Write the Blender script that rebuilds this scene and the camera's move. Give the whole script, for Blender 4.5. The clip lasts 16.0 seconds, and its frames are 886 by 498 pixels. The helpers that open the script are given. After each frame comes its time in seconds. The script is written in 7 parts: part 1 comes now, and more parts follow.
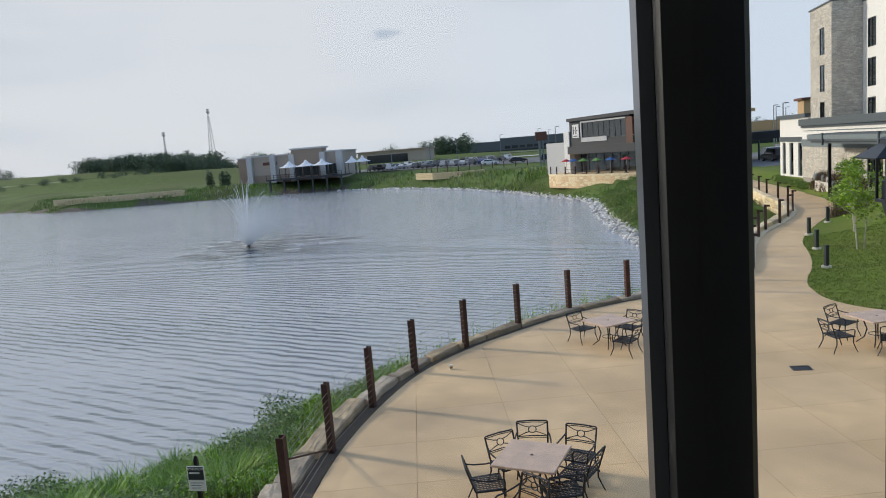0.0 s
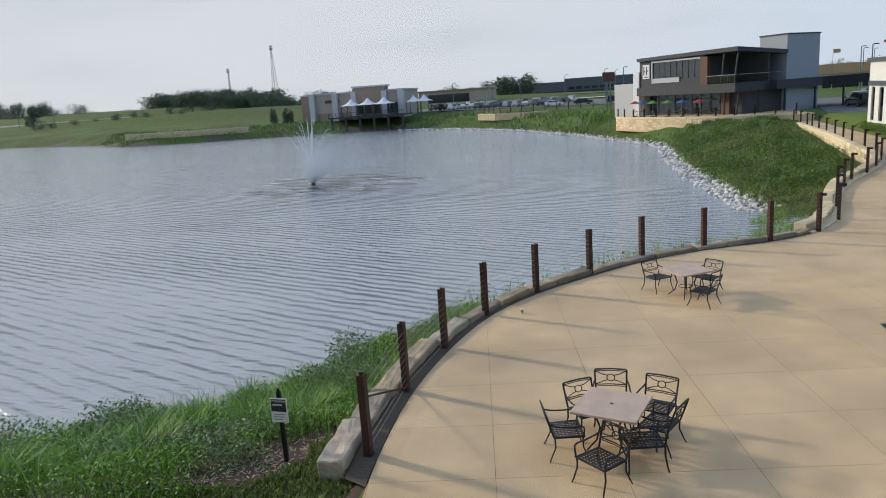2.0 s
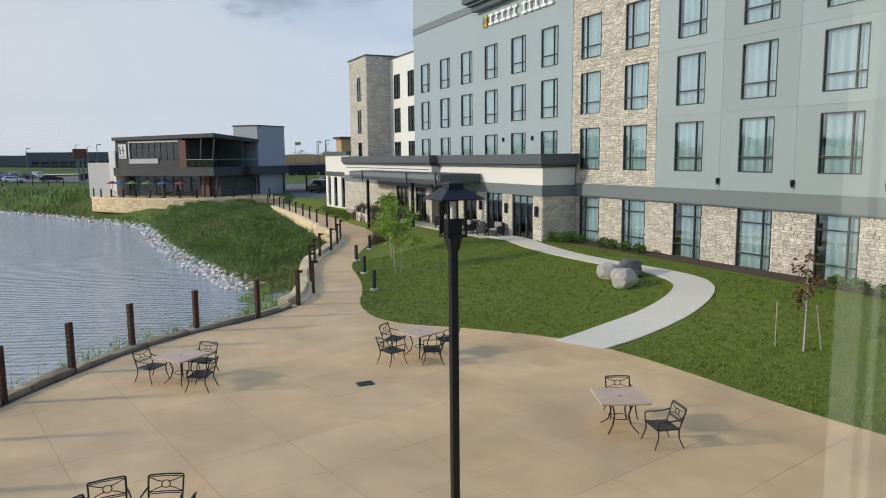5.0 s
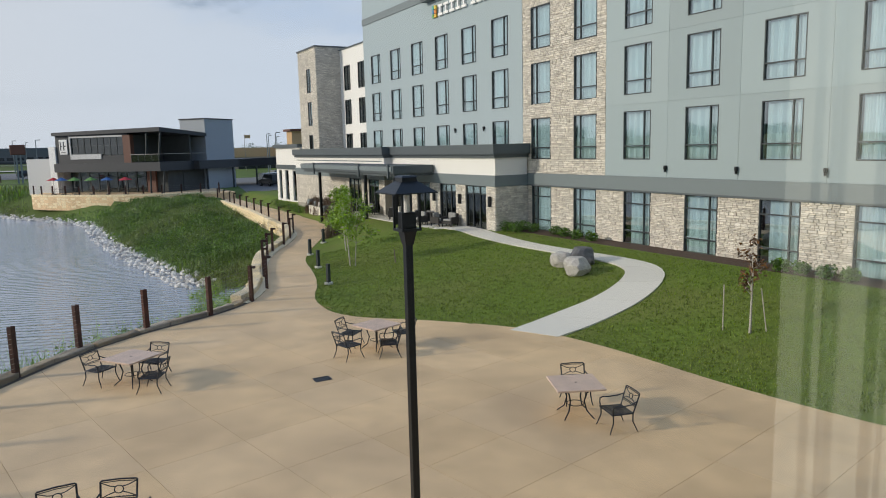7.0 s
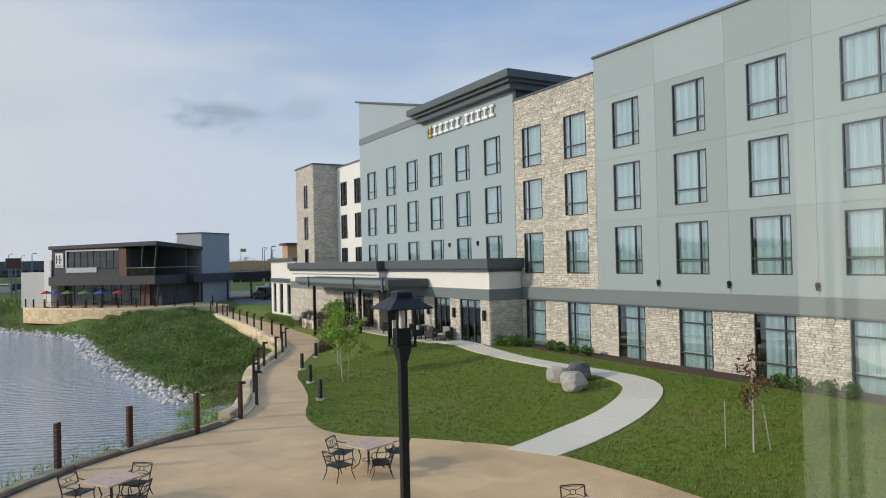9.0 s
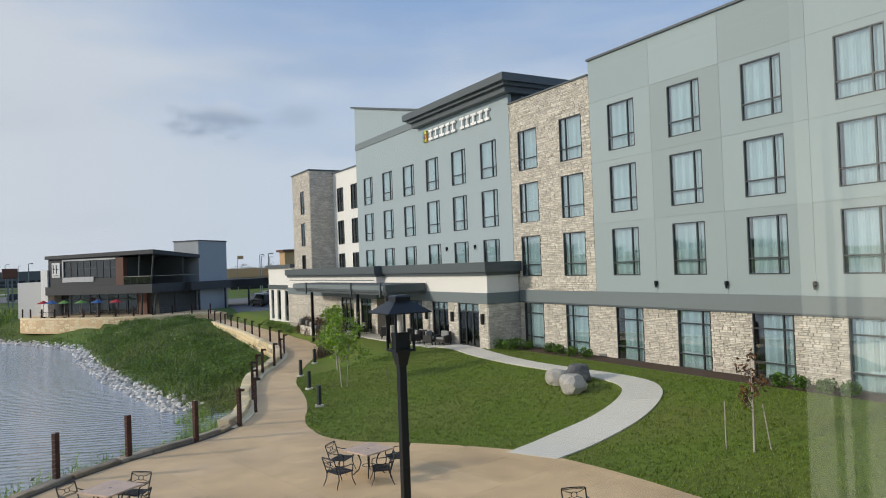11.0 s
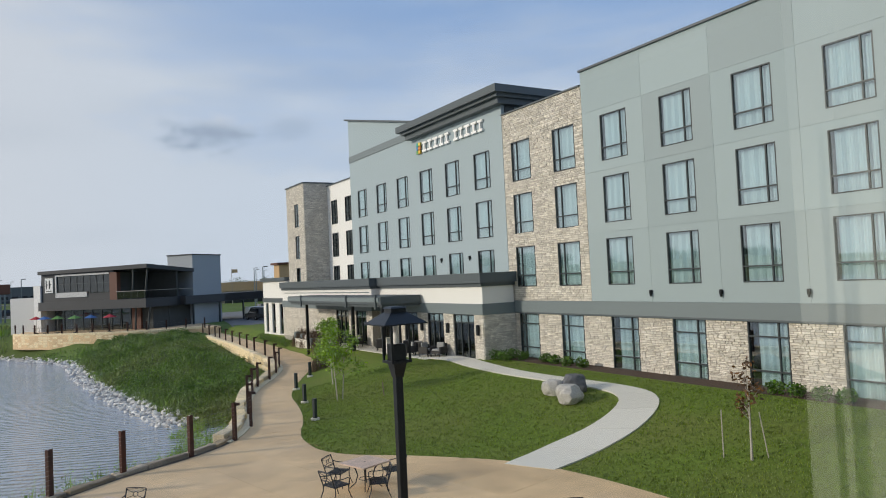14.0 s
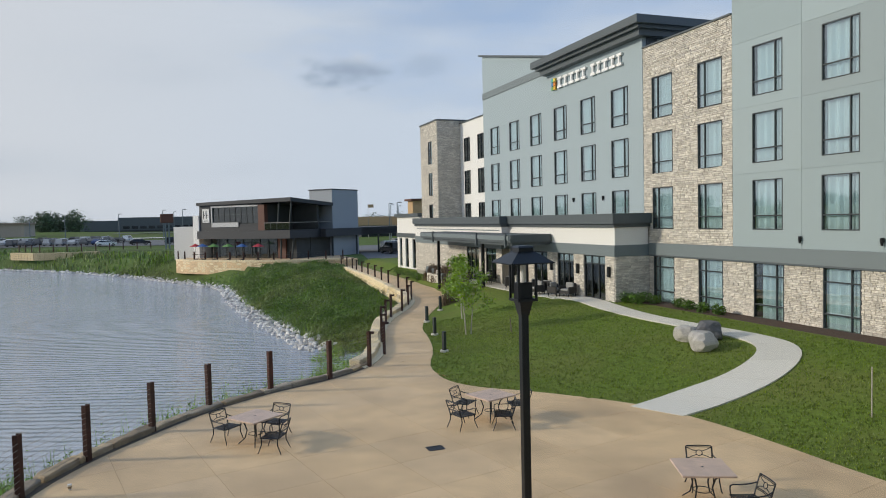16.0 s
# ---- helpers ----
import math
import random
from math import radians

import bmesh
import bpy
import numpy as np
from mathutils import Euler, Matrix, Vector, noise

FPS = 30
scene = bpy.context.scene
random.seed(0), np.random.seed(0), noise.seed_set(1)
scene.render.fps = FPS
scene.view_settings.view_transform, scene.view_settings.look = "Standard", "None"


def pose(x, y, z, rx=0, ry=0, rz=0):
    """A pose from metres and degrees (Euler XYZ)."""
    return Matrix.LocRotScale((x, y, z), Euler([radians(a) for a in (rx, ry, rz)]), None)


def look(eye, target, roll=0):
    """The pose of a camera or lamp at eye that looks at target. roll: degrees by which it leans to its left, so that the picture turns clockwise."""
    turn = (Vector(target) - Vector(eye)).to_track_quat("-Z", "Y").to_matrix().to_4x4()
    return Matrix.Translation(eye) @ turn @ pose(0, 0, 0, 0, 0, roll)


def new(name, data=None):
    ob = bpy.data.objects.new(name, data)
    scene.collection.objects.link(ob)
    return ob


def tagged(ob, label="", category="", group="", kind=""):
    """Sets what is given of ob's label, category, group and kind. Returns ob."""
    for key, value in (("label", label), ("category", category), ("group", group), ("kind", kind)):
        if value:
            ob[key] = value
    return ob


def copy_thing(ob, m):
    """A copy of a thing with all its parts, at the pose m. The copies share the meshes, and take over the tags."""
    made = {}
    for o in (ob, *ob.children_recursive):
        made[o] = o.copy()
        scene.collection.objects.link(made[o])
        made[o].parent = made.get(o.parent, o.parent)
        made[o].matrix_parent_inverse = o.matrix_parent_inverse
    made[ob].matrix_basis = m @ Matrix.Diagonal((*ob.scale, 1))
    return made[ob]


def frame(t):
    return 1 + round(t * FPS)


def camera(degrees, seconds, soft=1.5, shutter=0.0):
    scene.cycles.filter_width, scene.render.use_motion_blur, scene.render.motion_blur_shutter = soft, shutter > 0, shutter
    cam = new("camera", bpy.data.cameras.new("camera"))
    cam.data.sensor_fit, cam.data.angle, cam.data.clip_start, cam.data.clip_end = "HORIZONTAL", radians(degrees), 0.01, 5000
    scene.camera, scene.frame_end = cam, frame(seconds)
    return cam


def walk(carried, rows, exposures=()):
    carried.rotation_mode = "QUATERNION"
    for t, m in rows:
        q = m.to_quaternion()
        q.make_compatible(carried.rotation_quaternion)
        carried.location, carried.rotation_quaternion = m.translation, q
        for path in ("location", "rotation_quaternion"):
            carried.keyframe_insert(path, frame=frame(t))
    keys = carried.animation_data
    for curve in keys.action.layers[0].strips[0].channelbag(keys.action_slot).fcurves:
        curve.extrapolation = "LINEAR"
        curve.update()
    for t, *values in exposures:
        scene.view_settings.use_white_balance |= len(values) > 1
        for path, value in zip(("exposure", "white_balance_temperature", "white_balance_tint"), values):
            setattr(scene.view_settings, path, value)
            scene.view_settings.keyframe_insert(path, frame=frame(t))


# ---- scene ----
cam = camera(64.1, 16.0, soft=1.0)
PATH = [
    (0, (-0.102, 0.786, 5.829), (-0.453, 2.736, 5.554), -4.6),
    (0.2, (-0.154, 0.738, 5.8), (-0.46, 2.697, 5.534), -3.2),
    (0.4, (-0.17, 0.774, 5.809), (-0.459, 2.736, 5.553), -2.3),
    (0.5, (-0.189, 0.806, 5.817), (-0.477, 2.769, 5.563), -1.9),
    (0.7, (-0.202, 0.839, 5.797), (-0.503, 2.799, 5.538), -1.5),
    (1, (-0.283, 0.904, 5.787), (-0.666, 2.842, 5.475), -1.0),
    (1.5, (-0.432, 0.942, 5.791), (-0.967, 2.825, 5.38), -2.2),
    (2, (-0.57, 0.93, 5.832), (-1.084, 2.816, 5.407), -3.9),
    (2.5, (-0.648, 0.959, 5.864), (-1.01, 2.88, 5.439), -4.3),
    (3, (-0.675, 0.978, 5.873), (-0.881, 2.922, 5.451), -4.0),
    (3.5, (-0.679, 0.971, 5.883), (-0.739, 2.93, 5.485), -3.6),
    (4, (-0.659, 1.009, 5.924), (-0.507, 2.972, 5.57), -3.2),
    (4.5, (-0.64, 1.05, 5.93), (-0.15, 2.966, 5.63), -2.7),
    (5, (-0.652, 1.068, 5.928), (0.197, 2.86, 5.669), -0.6),
    (5.2, (-0.649, 1.072, 5.924), (0.282, 2.823, 5.66), -0.2),
    (7.3, (-0.645, 1.081, 5.965), (0.316, 2.812, 5.678), -1.4),
    (7.5, (-0.635, 1.097, 5.96), (0.324, 2.833, 5.704), -1.5),
    (8, (-0.641, 1.113, 5.972), (0.325, 2.858, 5.822), -1.5),
    (8.5, (-0.64, 1.128, 5.98), (0.339, 2.872, 5.935), -1.4),
    (9, (-0.635, 1.138, 5.993), (0.357, 2.874, 6.024), -1.3),
    (11.5, (-0.628, 1.159, 5.974), (0.375, 2.889, 6.016), -2.3),
    (12, (-0.632, 1.162, 5.971), (0.379, 2.887, 6.013), -2.3),
    (12.5, (-0.634, 1.16, 5.973), (0.38, 2.884, 6.023), -2.4),
    (13, (-0.634, 1.154, 5.977), (0.384, 2.875, 6.043), -2.5),
    (13.5, (-0.626, 1.169, 5.97), (0.398, 2.885, 6.046), -2.6),
    (14, (-0.636, 1.161, 5.969), (0.377, 2.884, 6.044), -2.7),
    (14.5, (-0.651, 1.119, 5.981), (0.305, 2.875, 6.043), -2.5),
    (15, (-0.645, 1.107, 5.971), (0.201, 2.919, 6.003), -2.1),
    (15.5, (-0.651, 1.079, 5.97), (0.088, 2.938, 5.948), -1.5),
    (16, (-0.639, 1.071, 5.982), (0.035, 2.952, 5.895), -1.3),
]
walk(cam, [(t, look(eye, target, roll)) for t, eye, target, roll in PATH], [(0, 0.42), (1, 0.42), (2.5, 0.38), (4.5, 0.34), (9, 0.28), (13, 0.25), (16, 0.28)])

# ---- world and sun: low evening sun, thin haze ----
SUN_AZ, SUN_EL = radians(-72), radians(20)
world = bpy.data.worlds.new("sky")
scene.world = world
world.use_nodes = True
wt = world.node_tree
wn, wl = wt.nodes, wt.links
wbg = wn["Background"]
wsky = wn.new("ShaderNodeTexSky")
wsky.sky_type = 'NISHITA'
wsky.sun_disc = False
wsky.sun_elevation, wsky.sun_rotation = SUN_EL, SUN_AZ
wsky.air_density, wsky.dust_density, wsky.ozone_density = 1.0, 1.2, 2.0
wco = wn.new("ShaderNodeTexCoord")


def wmath(op, a, b=None, c=None):
    n = wn.new("ShaderNodeMath")
    n.operation = op
    for i, v in enumerate((a, b, c)):
        if v is None:
            continue
        if isinstance(v, (int, float)):
            n.inputs[i].default_value = v
        else:
            wl.new(v, n.inputs[i])
    return n.outputs[0]


def wramp(v, lo, hi):
    n = wn.new("ShaderNodeMapRange")
    n.interpolation_type = 'SMOOTHSTEP'
    wl.new(v, n.inputs[0])
    n.inputs[1].default_value, n.inputs[2].default_value = lo, hi
    return n.outputs[0]


def wmix(f, a, b):
    n = wn.new("ShaderNodeMix")
    n.data_type = 'RGBA'
    wl.new(f, n.inputs[0])
    for i, v in ((6, a), (7, b)):
        if isinstance(v, tuple):
            n.inputs[i].default_value = (*v, 1)
        else:
            wl.new(v, n.inputs[i])
    return n.outputs[2]


def wnoise(scale, detail, rough, stretch, rot):
    m = wn.new("ShaderNodeMapping")
    m.inputs["Scale"].default_value = stretch
    m.inputs["Rotation"].default_value = rot
    wl.new(wco.outputs["Generated"], m.inputs["Vector"])
    n = wn.new("ShaderNodeTexNoise")
    n.inputs["Scale"].default_value, n.inputs["Detail"].default_value, n.inputs["Roughness"].default_value = scale, detail, rough
    wl.new(m.outputs[0], n.inputs["Vector"])
    return n.outputs["Fac"]


wsep = wn.new("ShaderNodeSeparateXYZ")
wl.new(wco.outputs["Generated"], wsep.inputs[0])
up = wsep.outputs[2]
# high thin cloud, denser low down, torn into streaks higher up
streak = wramp(wnoise(1.6, 6, 0.6, (1, 0.8, 4.5), (0.2, 0.1, 0.5)), 0.38, 0.68)
veil = wmath('MULTIPLY', wramp(up, 0.60, 0.02), 0.72)
wdot = wn.new("ShaderNodeVectorMath")
wdot.operation = 'DOT_PRODUCT'
wl.new(wco.outputs["Generated"], wdot.inputs[0])
wdot.inputs[1].default_value = (math.sin(SUN_AZ), math.cos(SUN_AZ), 0.1)
glow = wmath('MULTIPLY', wramp(wdot.outputs["Value"], -0.25, 0.80), 0.66)
cover = wmath('MINIMUM', wmath('ADD', wmath('ADD', veil, glow), wmath('MULTIPLY', streak, 0.45)), 0.95)
blue = wmix(wmath('ADD', 0.6, 0.0), wsky.outputs[0], (1.5, 3.3, 7.0))
lit = wmix(wramp(wdot.outputs["Value"], -0.1, 0.7), (4.95, 5.5, 6.35), (5.55, 5.65, 5.95))
band = wramp(wnoise(2.4, 5, 0.55, (1, 0.9, 6.0), (0.1, 0.0, 0.9)), 0.45, 0.75)
lit = wmix(wmath('MULTIPLY', band, 0.5), lit, (4.1, 4.5, 5.1))
skycol = wmix(cover, blue, lit)


def small_cloud(base, az, el, wide, high, amount):
    """A small grey cumulus at that bearing and height (degrees)."""
    d = Vector((math.sin(radians(az)) * math.cos(radians(el)), math.cos(radians(az)) * math.cos(radians(el)), math.sin(radians(el))))
    right = Vector((math.cos(radians(az)), -math.sin(radians(az)), 0))
    above = right.cross(d)
    def along(v, w):
        n = wn.new("ShaderNodeVectorMath")
        n.operation = 'DOT_PRODUCT'
        wl.new(wco.outputs["Generated"], n.inputs[0])
        n.inputs[1].default_value = v
        return wmath('DIVIDE', n.outputs["Value"], w)
    u = along(right, radians(wide))
    v = wmath('SUBTRACT', along(above, radians(high)), math.tan(0))
    f = along(d, 1.0)
    r = wmath('SQRT', wmath('ADD', wmath('MULTIPLY', u, u), wmath('MULTIPLY', v, v)))
    tear = wnoise(26, 5, 0.62, (1, 1, 1.8), (0, 0, az))
    body = wramp(wmath('ADD', r, wmath('MULTIPLY', wmath('SUBTRACT', tear, 0.5), 2.1)), 1.0, 0.1)
    front = wramp(f, 0.7, 0.9)
    mask = wmath('MULTIPLY', wmath('MULTIPLY', body, front), amount)
    shade = wmix(wramp(wmath('ADD', v, wmath('MULTIPLY', u, 0.25)), 0.1, 1.0), (2.9, 3.5, 4.5), (6.0, 6.2, 6.6))
    return wmix(mask, base, shade)


skycol = small_cloud(skycol, 12.4, 11.7, 4.3, 1.8, 1.0)
skycol = small_cloud(skycol, 18.5, 12.3, 3.0, 1.5, 0.4)
skycol = small_cloud(skycol, -13.5, 9.3, 1.6, 0.7, 0.6)
wl.new(skycol, wbg.inputs[0])
wbg.inputs[1].default_value = 0.105
sun = new("sun", bpy.data.lights.new("sun", 'SUN'))
sun.data.energy, sun.data.angle, sun.data.color = 2.15, radians(5), (1.0, 0.89, 0.74)
sun_dir = Vector((math.sin(SUN_AZ) * math.cos(SUN_EL), math.cos(SUN_AZ) * math.cos(SUN_EL), math.sin(SUN_EL)))
sun.matrix_basis = look((-60, 30, 60), Vector((-60, 30, 60)) - sun_dir)


# ---- materials ----
def material(name, color, rough=0.7, metal=0.0, vary=0.12, grain=6.0, big=0.5, bump=0.2, rand="", spread=0.12, warm=None, spec=0.5, stretch=None):
    """Base colour broken by fine grain and broad stains; rand: 'object' or 'island' tints each piece."""
    m = bpy.data.materials.new(name)
    m.use_nodes = True
    t = m.node_tree
    N, L = t.nodes, t.links
    p = N["Principled BSDF"]
    p.inputs["Roughness"].default_value, p.inputs["Metallic"].default_value = rough, metal
    p.inputs["Specular IOR Level"].default_value = spec
    co = N.new("ShaderNodeTexCoord")
    vec = co.outputs["Object"]
    if stretch:
        mp = N.new("ShaderNodeMapping")
        mp.inputs["Scale"].default_value = stretch
        L.new(vec, mp.inputs["Vector"])
        vec = mp.outputs[0]
    def noise_(scale, detail):
        n = N.new("ShaderNodeTexNoise")
        n.inputs["Scale"].default_value, n.inputs["Detail"].default_value = scale, detail
        L.new(vec, n.inputs["Vector"])
        return n.outputs["Fac"]
    def mix_(f, a, b, kind='MIX'):
        n = N.new("ShaderNodeMix")
        n.data_type, n.blend_type = 'RGBA', kind
        for i, v in ((0, f), (6, a), (7, b)):
            if isinstance(v, (int, float)):
                n.inputs[i].default_value = v
            elif isinstance(v, tuple):
                n.inputs[i].default_value = (*v, 1)
            else:
                L.new(v, n.inputs[i])
        return n.outputs[2]
    fine, broad = noise_(grain, 5), noise_(big, 4)
    lo = tuple(c * (1 - vary * 1.6) for c in color)
    hi = tuple(min(1, c * (1 + vary * 1.6)) for c in color)
    a = mix_(fine, lo, hi)
    wlo = tuple(c * (1 - vary) for c in (warm or color))
    def ramp_(v, lo_, hi_):
        r = N.new("ShaderNodeMapRange")
        L.new(v, r.inputs[0])
        r.inputs[1].default_value, r.inputs[2].default_value = lo_, hi_
        return r.outputs[0]
    c = mix_(ramp_(broad, 0.4, 0.7), a, mix_(fine, wlo, warm or hi))
    if rand:
        src = N.new("ShaderNodeObjectInfo").outputs["Random"] if rand == "object" else N.new("ShaderNodeNewGeometry").outputs["Random Per Island"]
        h = N.new("ShaderNodeHueSaturation")
        L.new(c, h.inputs["Color"])
        r = N.new("ShaderNodeMapRange")
        L.new(src, r.inputs[0])
        r.inputs[3].default_value, r.inputs[4].default_value = 1 - spread * 1.5, 1 + spread * 1.5
        L.new(r.outputs[0], h.inputs["Value"])
        s = N.new("ShaderNodeMapRange")
        mm = N.new("ShaderNodeMath")
        mm.operation = 'FRACT'
        m2 = N.new("ShaderNodeMath")
        m2.operation = 'MULTIPLY'
        L.new(src, m2.inputs[0])
        m2.inputs[1].default_value = 17.3
        L.new(m2.outputs[0], mm.inputs[0])
        L.new(mm.outputs[0], s.inputs[0])
        s.inputs[3].default_value, s.inputs[4].default_value = 1 - spread, 1 + spread
        L.new(s.outputs[0], h.inputs["Saturation"])
        c = h.outputs[0]
    L.new(c, p.inputs["Base Color"])
    if bump:
        b = N.new("ShaderNodeBump")
        b.inputs["Strength"].default_value, b.inputs["Distance"].default_value = bump, 0.02
        L.new(fine, b.inputs["Height"])
        L.new(b.outputs[0], p.inputs["Normal"])
    return m


def leafy(name, color, spread=0.3, tip=None):
    m = material(name, color, 0.6, 0, 0.2, 0.8, 0.12, 0, "island", spread, warm=tip)
    p = m.node_tree.nodes["Principled BSDF"]
    p.inputs["Specular IOR Level"].default_value = 0.25
    p.inputs["Subsurface Weight"].default_value = 0.0
    return m


def glass_mat(name, tint, gloss_rough=0.02, ior=2.0):
    """Thin pane: clear with a mirror coat by Fresnel."""
    m = bpy.data.materials.new(name)
    m.use_nodes = True
    t = m.node_tree
    N, L = t.nodes, t.links
    N.remove(N["Principled BSDF"])
    tr, gl, mx, fr = N.new("ShaderNodeBsdfTransparent"), N.new("ShaderNodeBsdfGlossy"), N.new("ShaderNodeMixShader"), N.new("ShaderNodeFresnel")
    tr.inputs[0].default_value = (*tint, 1)
    gl.inputs["Color"].default_value = (0.9, 0.97, 1.0, 1)
    gl.inputs["Roughness"].default_value = gloss_rough
    fr.inputs["IOR"].default_value = ior
    L.new(fr.outputs[0], mx.inputs[0])
    L.new(tr.outputs[0], mx.inputs[1])
    L.new(gl.outputs[0], mx.inputs[2])
    L.new(mx.outputs[0], N["Material Output"].inputs[0])
    return m


CONCRETE = material("buff_concrete", (0.74, 0.525, 0.30), 0.72, 0, 0.14, 1.6, 0.32, 0.08, "object", 0.025, warm=(0.58, 0.41, 0.24))
PALE_CONCRETE = material("pale_concrete", (0.68, 0.645, 0.565), 0.8, 0, 0.06, 5.0, 0.5, 0.1, "object", 0.04)
JOINT = material("joint_soil", (0.27, 0.20, 0.125), 0.95, 0, 0.2, 12, 1, 0.3)
LEDGE = material("ledge_limestone", (0.46, 0.37, 0.26), 0.9, 0, 0.42, 5, 1.2, 0.9, "object", 0.2, warm=(0.27, 0.235, 0.19))
WALLSTONE = material("wall_limestone", (0.70, 0.58, 0.38), 0.9, 0, 0.16, 7, 1.2, 0.7, "object", 0.16)
RIPRAP = material("riprap_stone", (0.60, 0.57, 0.53), 0.9, 0, 0.25, 6, 1.5, 0.6, "object", 0.28)
RIPRAP_S = material("riprap_small", (0.60, 0.57, 0.53), 0.9, 0, 0.22, 6, 1.5, 0.6, "island", 0.3)
VENEER = material("stone_veneer", (0.66, 0.62, 0.55), 0.9, 0, 0.2, 14, 2.0, 0.6, "island", 0.14, warm=(0.60, 0.56, 0.49))
VENEER_O = material("stone_veneer_block", (0.67, 0.63, 0.56), 0.9, 0, 0.2, 14, 2.0, 0.6, "object", 0.14)
MORTAR = material("mortar", (0.34, 0.315, 0.28), 0.95, 0, 0.1, 20, 2, 0.3)
STUCCO = material("grey_stucco", (0.328, 0.396, 0.415), 0.9, 0, 0.03, 30, 0.25, 0.08, "object", 0.055)
STUCCO_B = material("blue_grey_stucco", (0.35, 0.422, 0.455), 0.9, 0, 0.03, 30, 0.25, 0.08, "object", 0.03)
WHITE = material("white_stucco", (0.76, 0.75, 0.72), 0.85, 0, 0.03, 30, 0.3, 0.06)
TRIM = material("charcoal_trim", (0.085, 0.103, 0.113), 0.55, 0.1, 0.06, 8, 0.5, 0.04)
BAND = material("slate_band", (0.165, 0.20, 0.212), 0.6, 0, 0.06, 10, 0.5, 0.05)
FRAME = material("window_frame", (0.035, 0.045, 0.05), 0.45, 0.2, 0.1, 8, 1, 0.02)
CURTAIN = material("sheer_curtain", (0.62, 0.69, 0.73), 0.9, 0, 0.05, 5, 0.6, 0.0, stretch=(8, 8, 0.3))
# Near-black colour stands in for the shade of unlit interiors and recesses.
UNLIT = material("unlit_black", (0.05, 0.055, 0.055), 0.9, 0, 0.2, 1, 0.3, 0)
GLASS = glass_mat("window_glass", (0.66, 0.83, 0.87), 0.02, 3.4)
DARKGLASS = glass_mat("tinted_glass", (0.30, 0.36, 0.38))
RUST = material("weathered_steel", (0.082, 0.038, 0.029), 0.75, 0.3, 0.3, 14, 2.0, 0.25, "object", 0.12, warm=(0.05, 0.03, 0.027))
CABLE = material("steel_cable", (0.30, 0.29, 0.28), 0.4, 0.9, 0.1, 20, 2, 0)
IRON = material("cast_aluminium", (0.028, 0.030, 0.036), 0.42, 0.55, 0.2, 25, 3, 0.15)
TABLE = material("travertine_top", (0.66, 0.48, 0.37), 0.55, 0, 0.14, 9, 3.0, 0.1, warm=(0.54, 0.40, 0.32))
BLACK = material("black_metal", (0.012, 0.014, 0.017), 0.4, 0.3, 0.2, 10, 1, 0.04)
MULLION = material("mullion_black", (0.006, 0.006, 0.008), 0.5, 0.0, 0.1, 10, 1, 0.02)
GASKET = material("mullion_reveal", (0.05, 0.052, 0.058), 0.35, 0.4, 0.1, 10, 1, 0.02)
LAWN = material("mown_lawn", (0.128, 0.185, 0.028), 0.9, 0, 0.34, 7, 0.30, 0.8, warm=(0.185, 0.215, 0.050), spec=0.2)
MEADOW = material("meadow_ground", (0.11, 0.165, 0.045), 0.95, 0, 0.35, 2.5, 0.06, 0.5, warm=(0.085, 0.105, 0.034), spec=0.15)
FIELD = material("far_field", (0.105, 0.155, 0.04), 0.95, 0, 0.3, 0.5, 0.012, 0.0, warm=(0.13, 0.15, 0.055), spec=0.1)
MUD = material("shore_mud", (0.10, 0.085, 0.065), 0.9, 0, 0.3, 5, 0.8, 0.4)
MULCH = material("bark_mulch", (0.075, 0.045, 0.03), 0.95, 0, 0.4, 40, 3, 0.8)
ASPHALT = material("asphalt", (0.15, 0.15, 0.15), 0.9, 0, 0.12, 8, 0.2, 0.1)
BOULDER_L = material("pale_boulder", (0.42, 0.40, 0.37), 0.9, 0, 0.3, 3.5, 1.2, 0.9)
BOULDER_D = material("dark_boulder", (0.12, 0.12, 0.125), 0.9, 0, 0.3, 3.5, 1.2, 0.9)
BARK = material("bark", (0.20, 0.165, 0.13), 0.9, 0, 0.3, 14, 2, 0.5)
BIRCH = material("pale_bark", (0.42, 0.39, 0.35), 0.9, 0, 0.25, 14, 2, 0.5)
LEAF = leafy("bright_leaves", (0.23, 0.36, 0.05), 0.25)
LEAF_RED = leafy("bronze_leaves", (0.15, 0.085, 0.045), 0.35)
SHRUB = leafy("shrub_leaves", (0.085, 0.165, 0.03), 0.3)
GRASS_W = leafy("wild_grass_blades", (0.165, 0.26, 0.065), 0.35, (0.28, 0.31, 0.12))
GRASS_N = leafy("bank_grass_blades", (0.20, 0.34, 0.065), 0.3, (0.30, 0.41, 0.11))
SAGE = leafy("sage_leaves", (0.20, 0.27, 0.125), 0.25)
LAWN_B = leafy("lawn_blades", (0.15, 0.22, 0.035), 0.25, (0.19, 0.235, 0.06))
ORANGE = leafy("orange_flowers", (0.45, 0.13, 0.03), 0.3)
# Leaf green paled so the colour carries the haze of distance.
WOODS = leafy("hazed_tree_leaves", (0.095, 0.135, 0.08), 0.3)
REED = leafy("purple_grass", (0.12, 0.085, 0.06), 0.3)


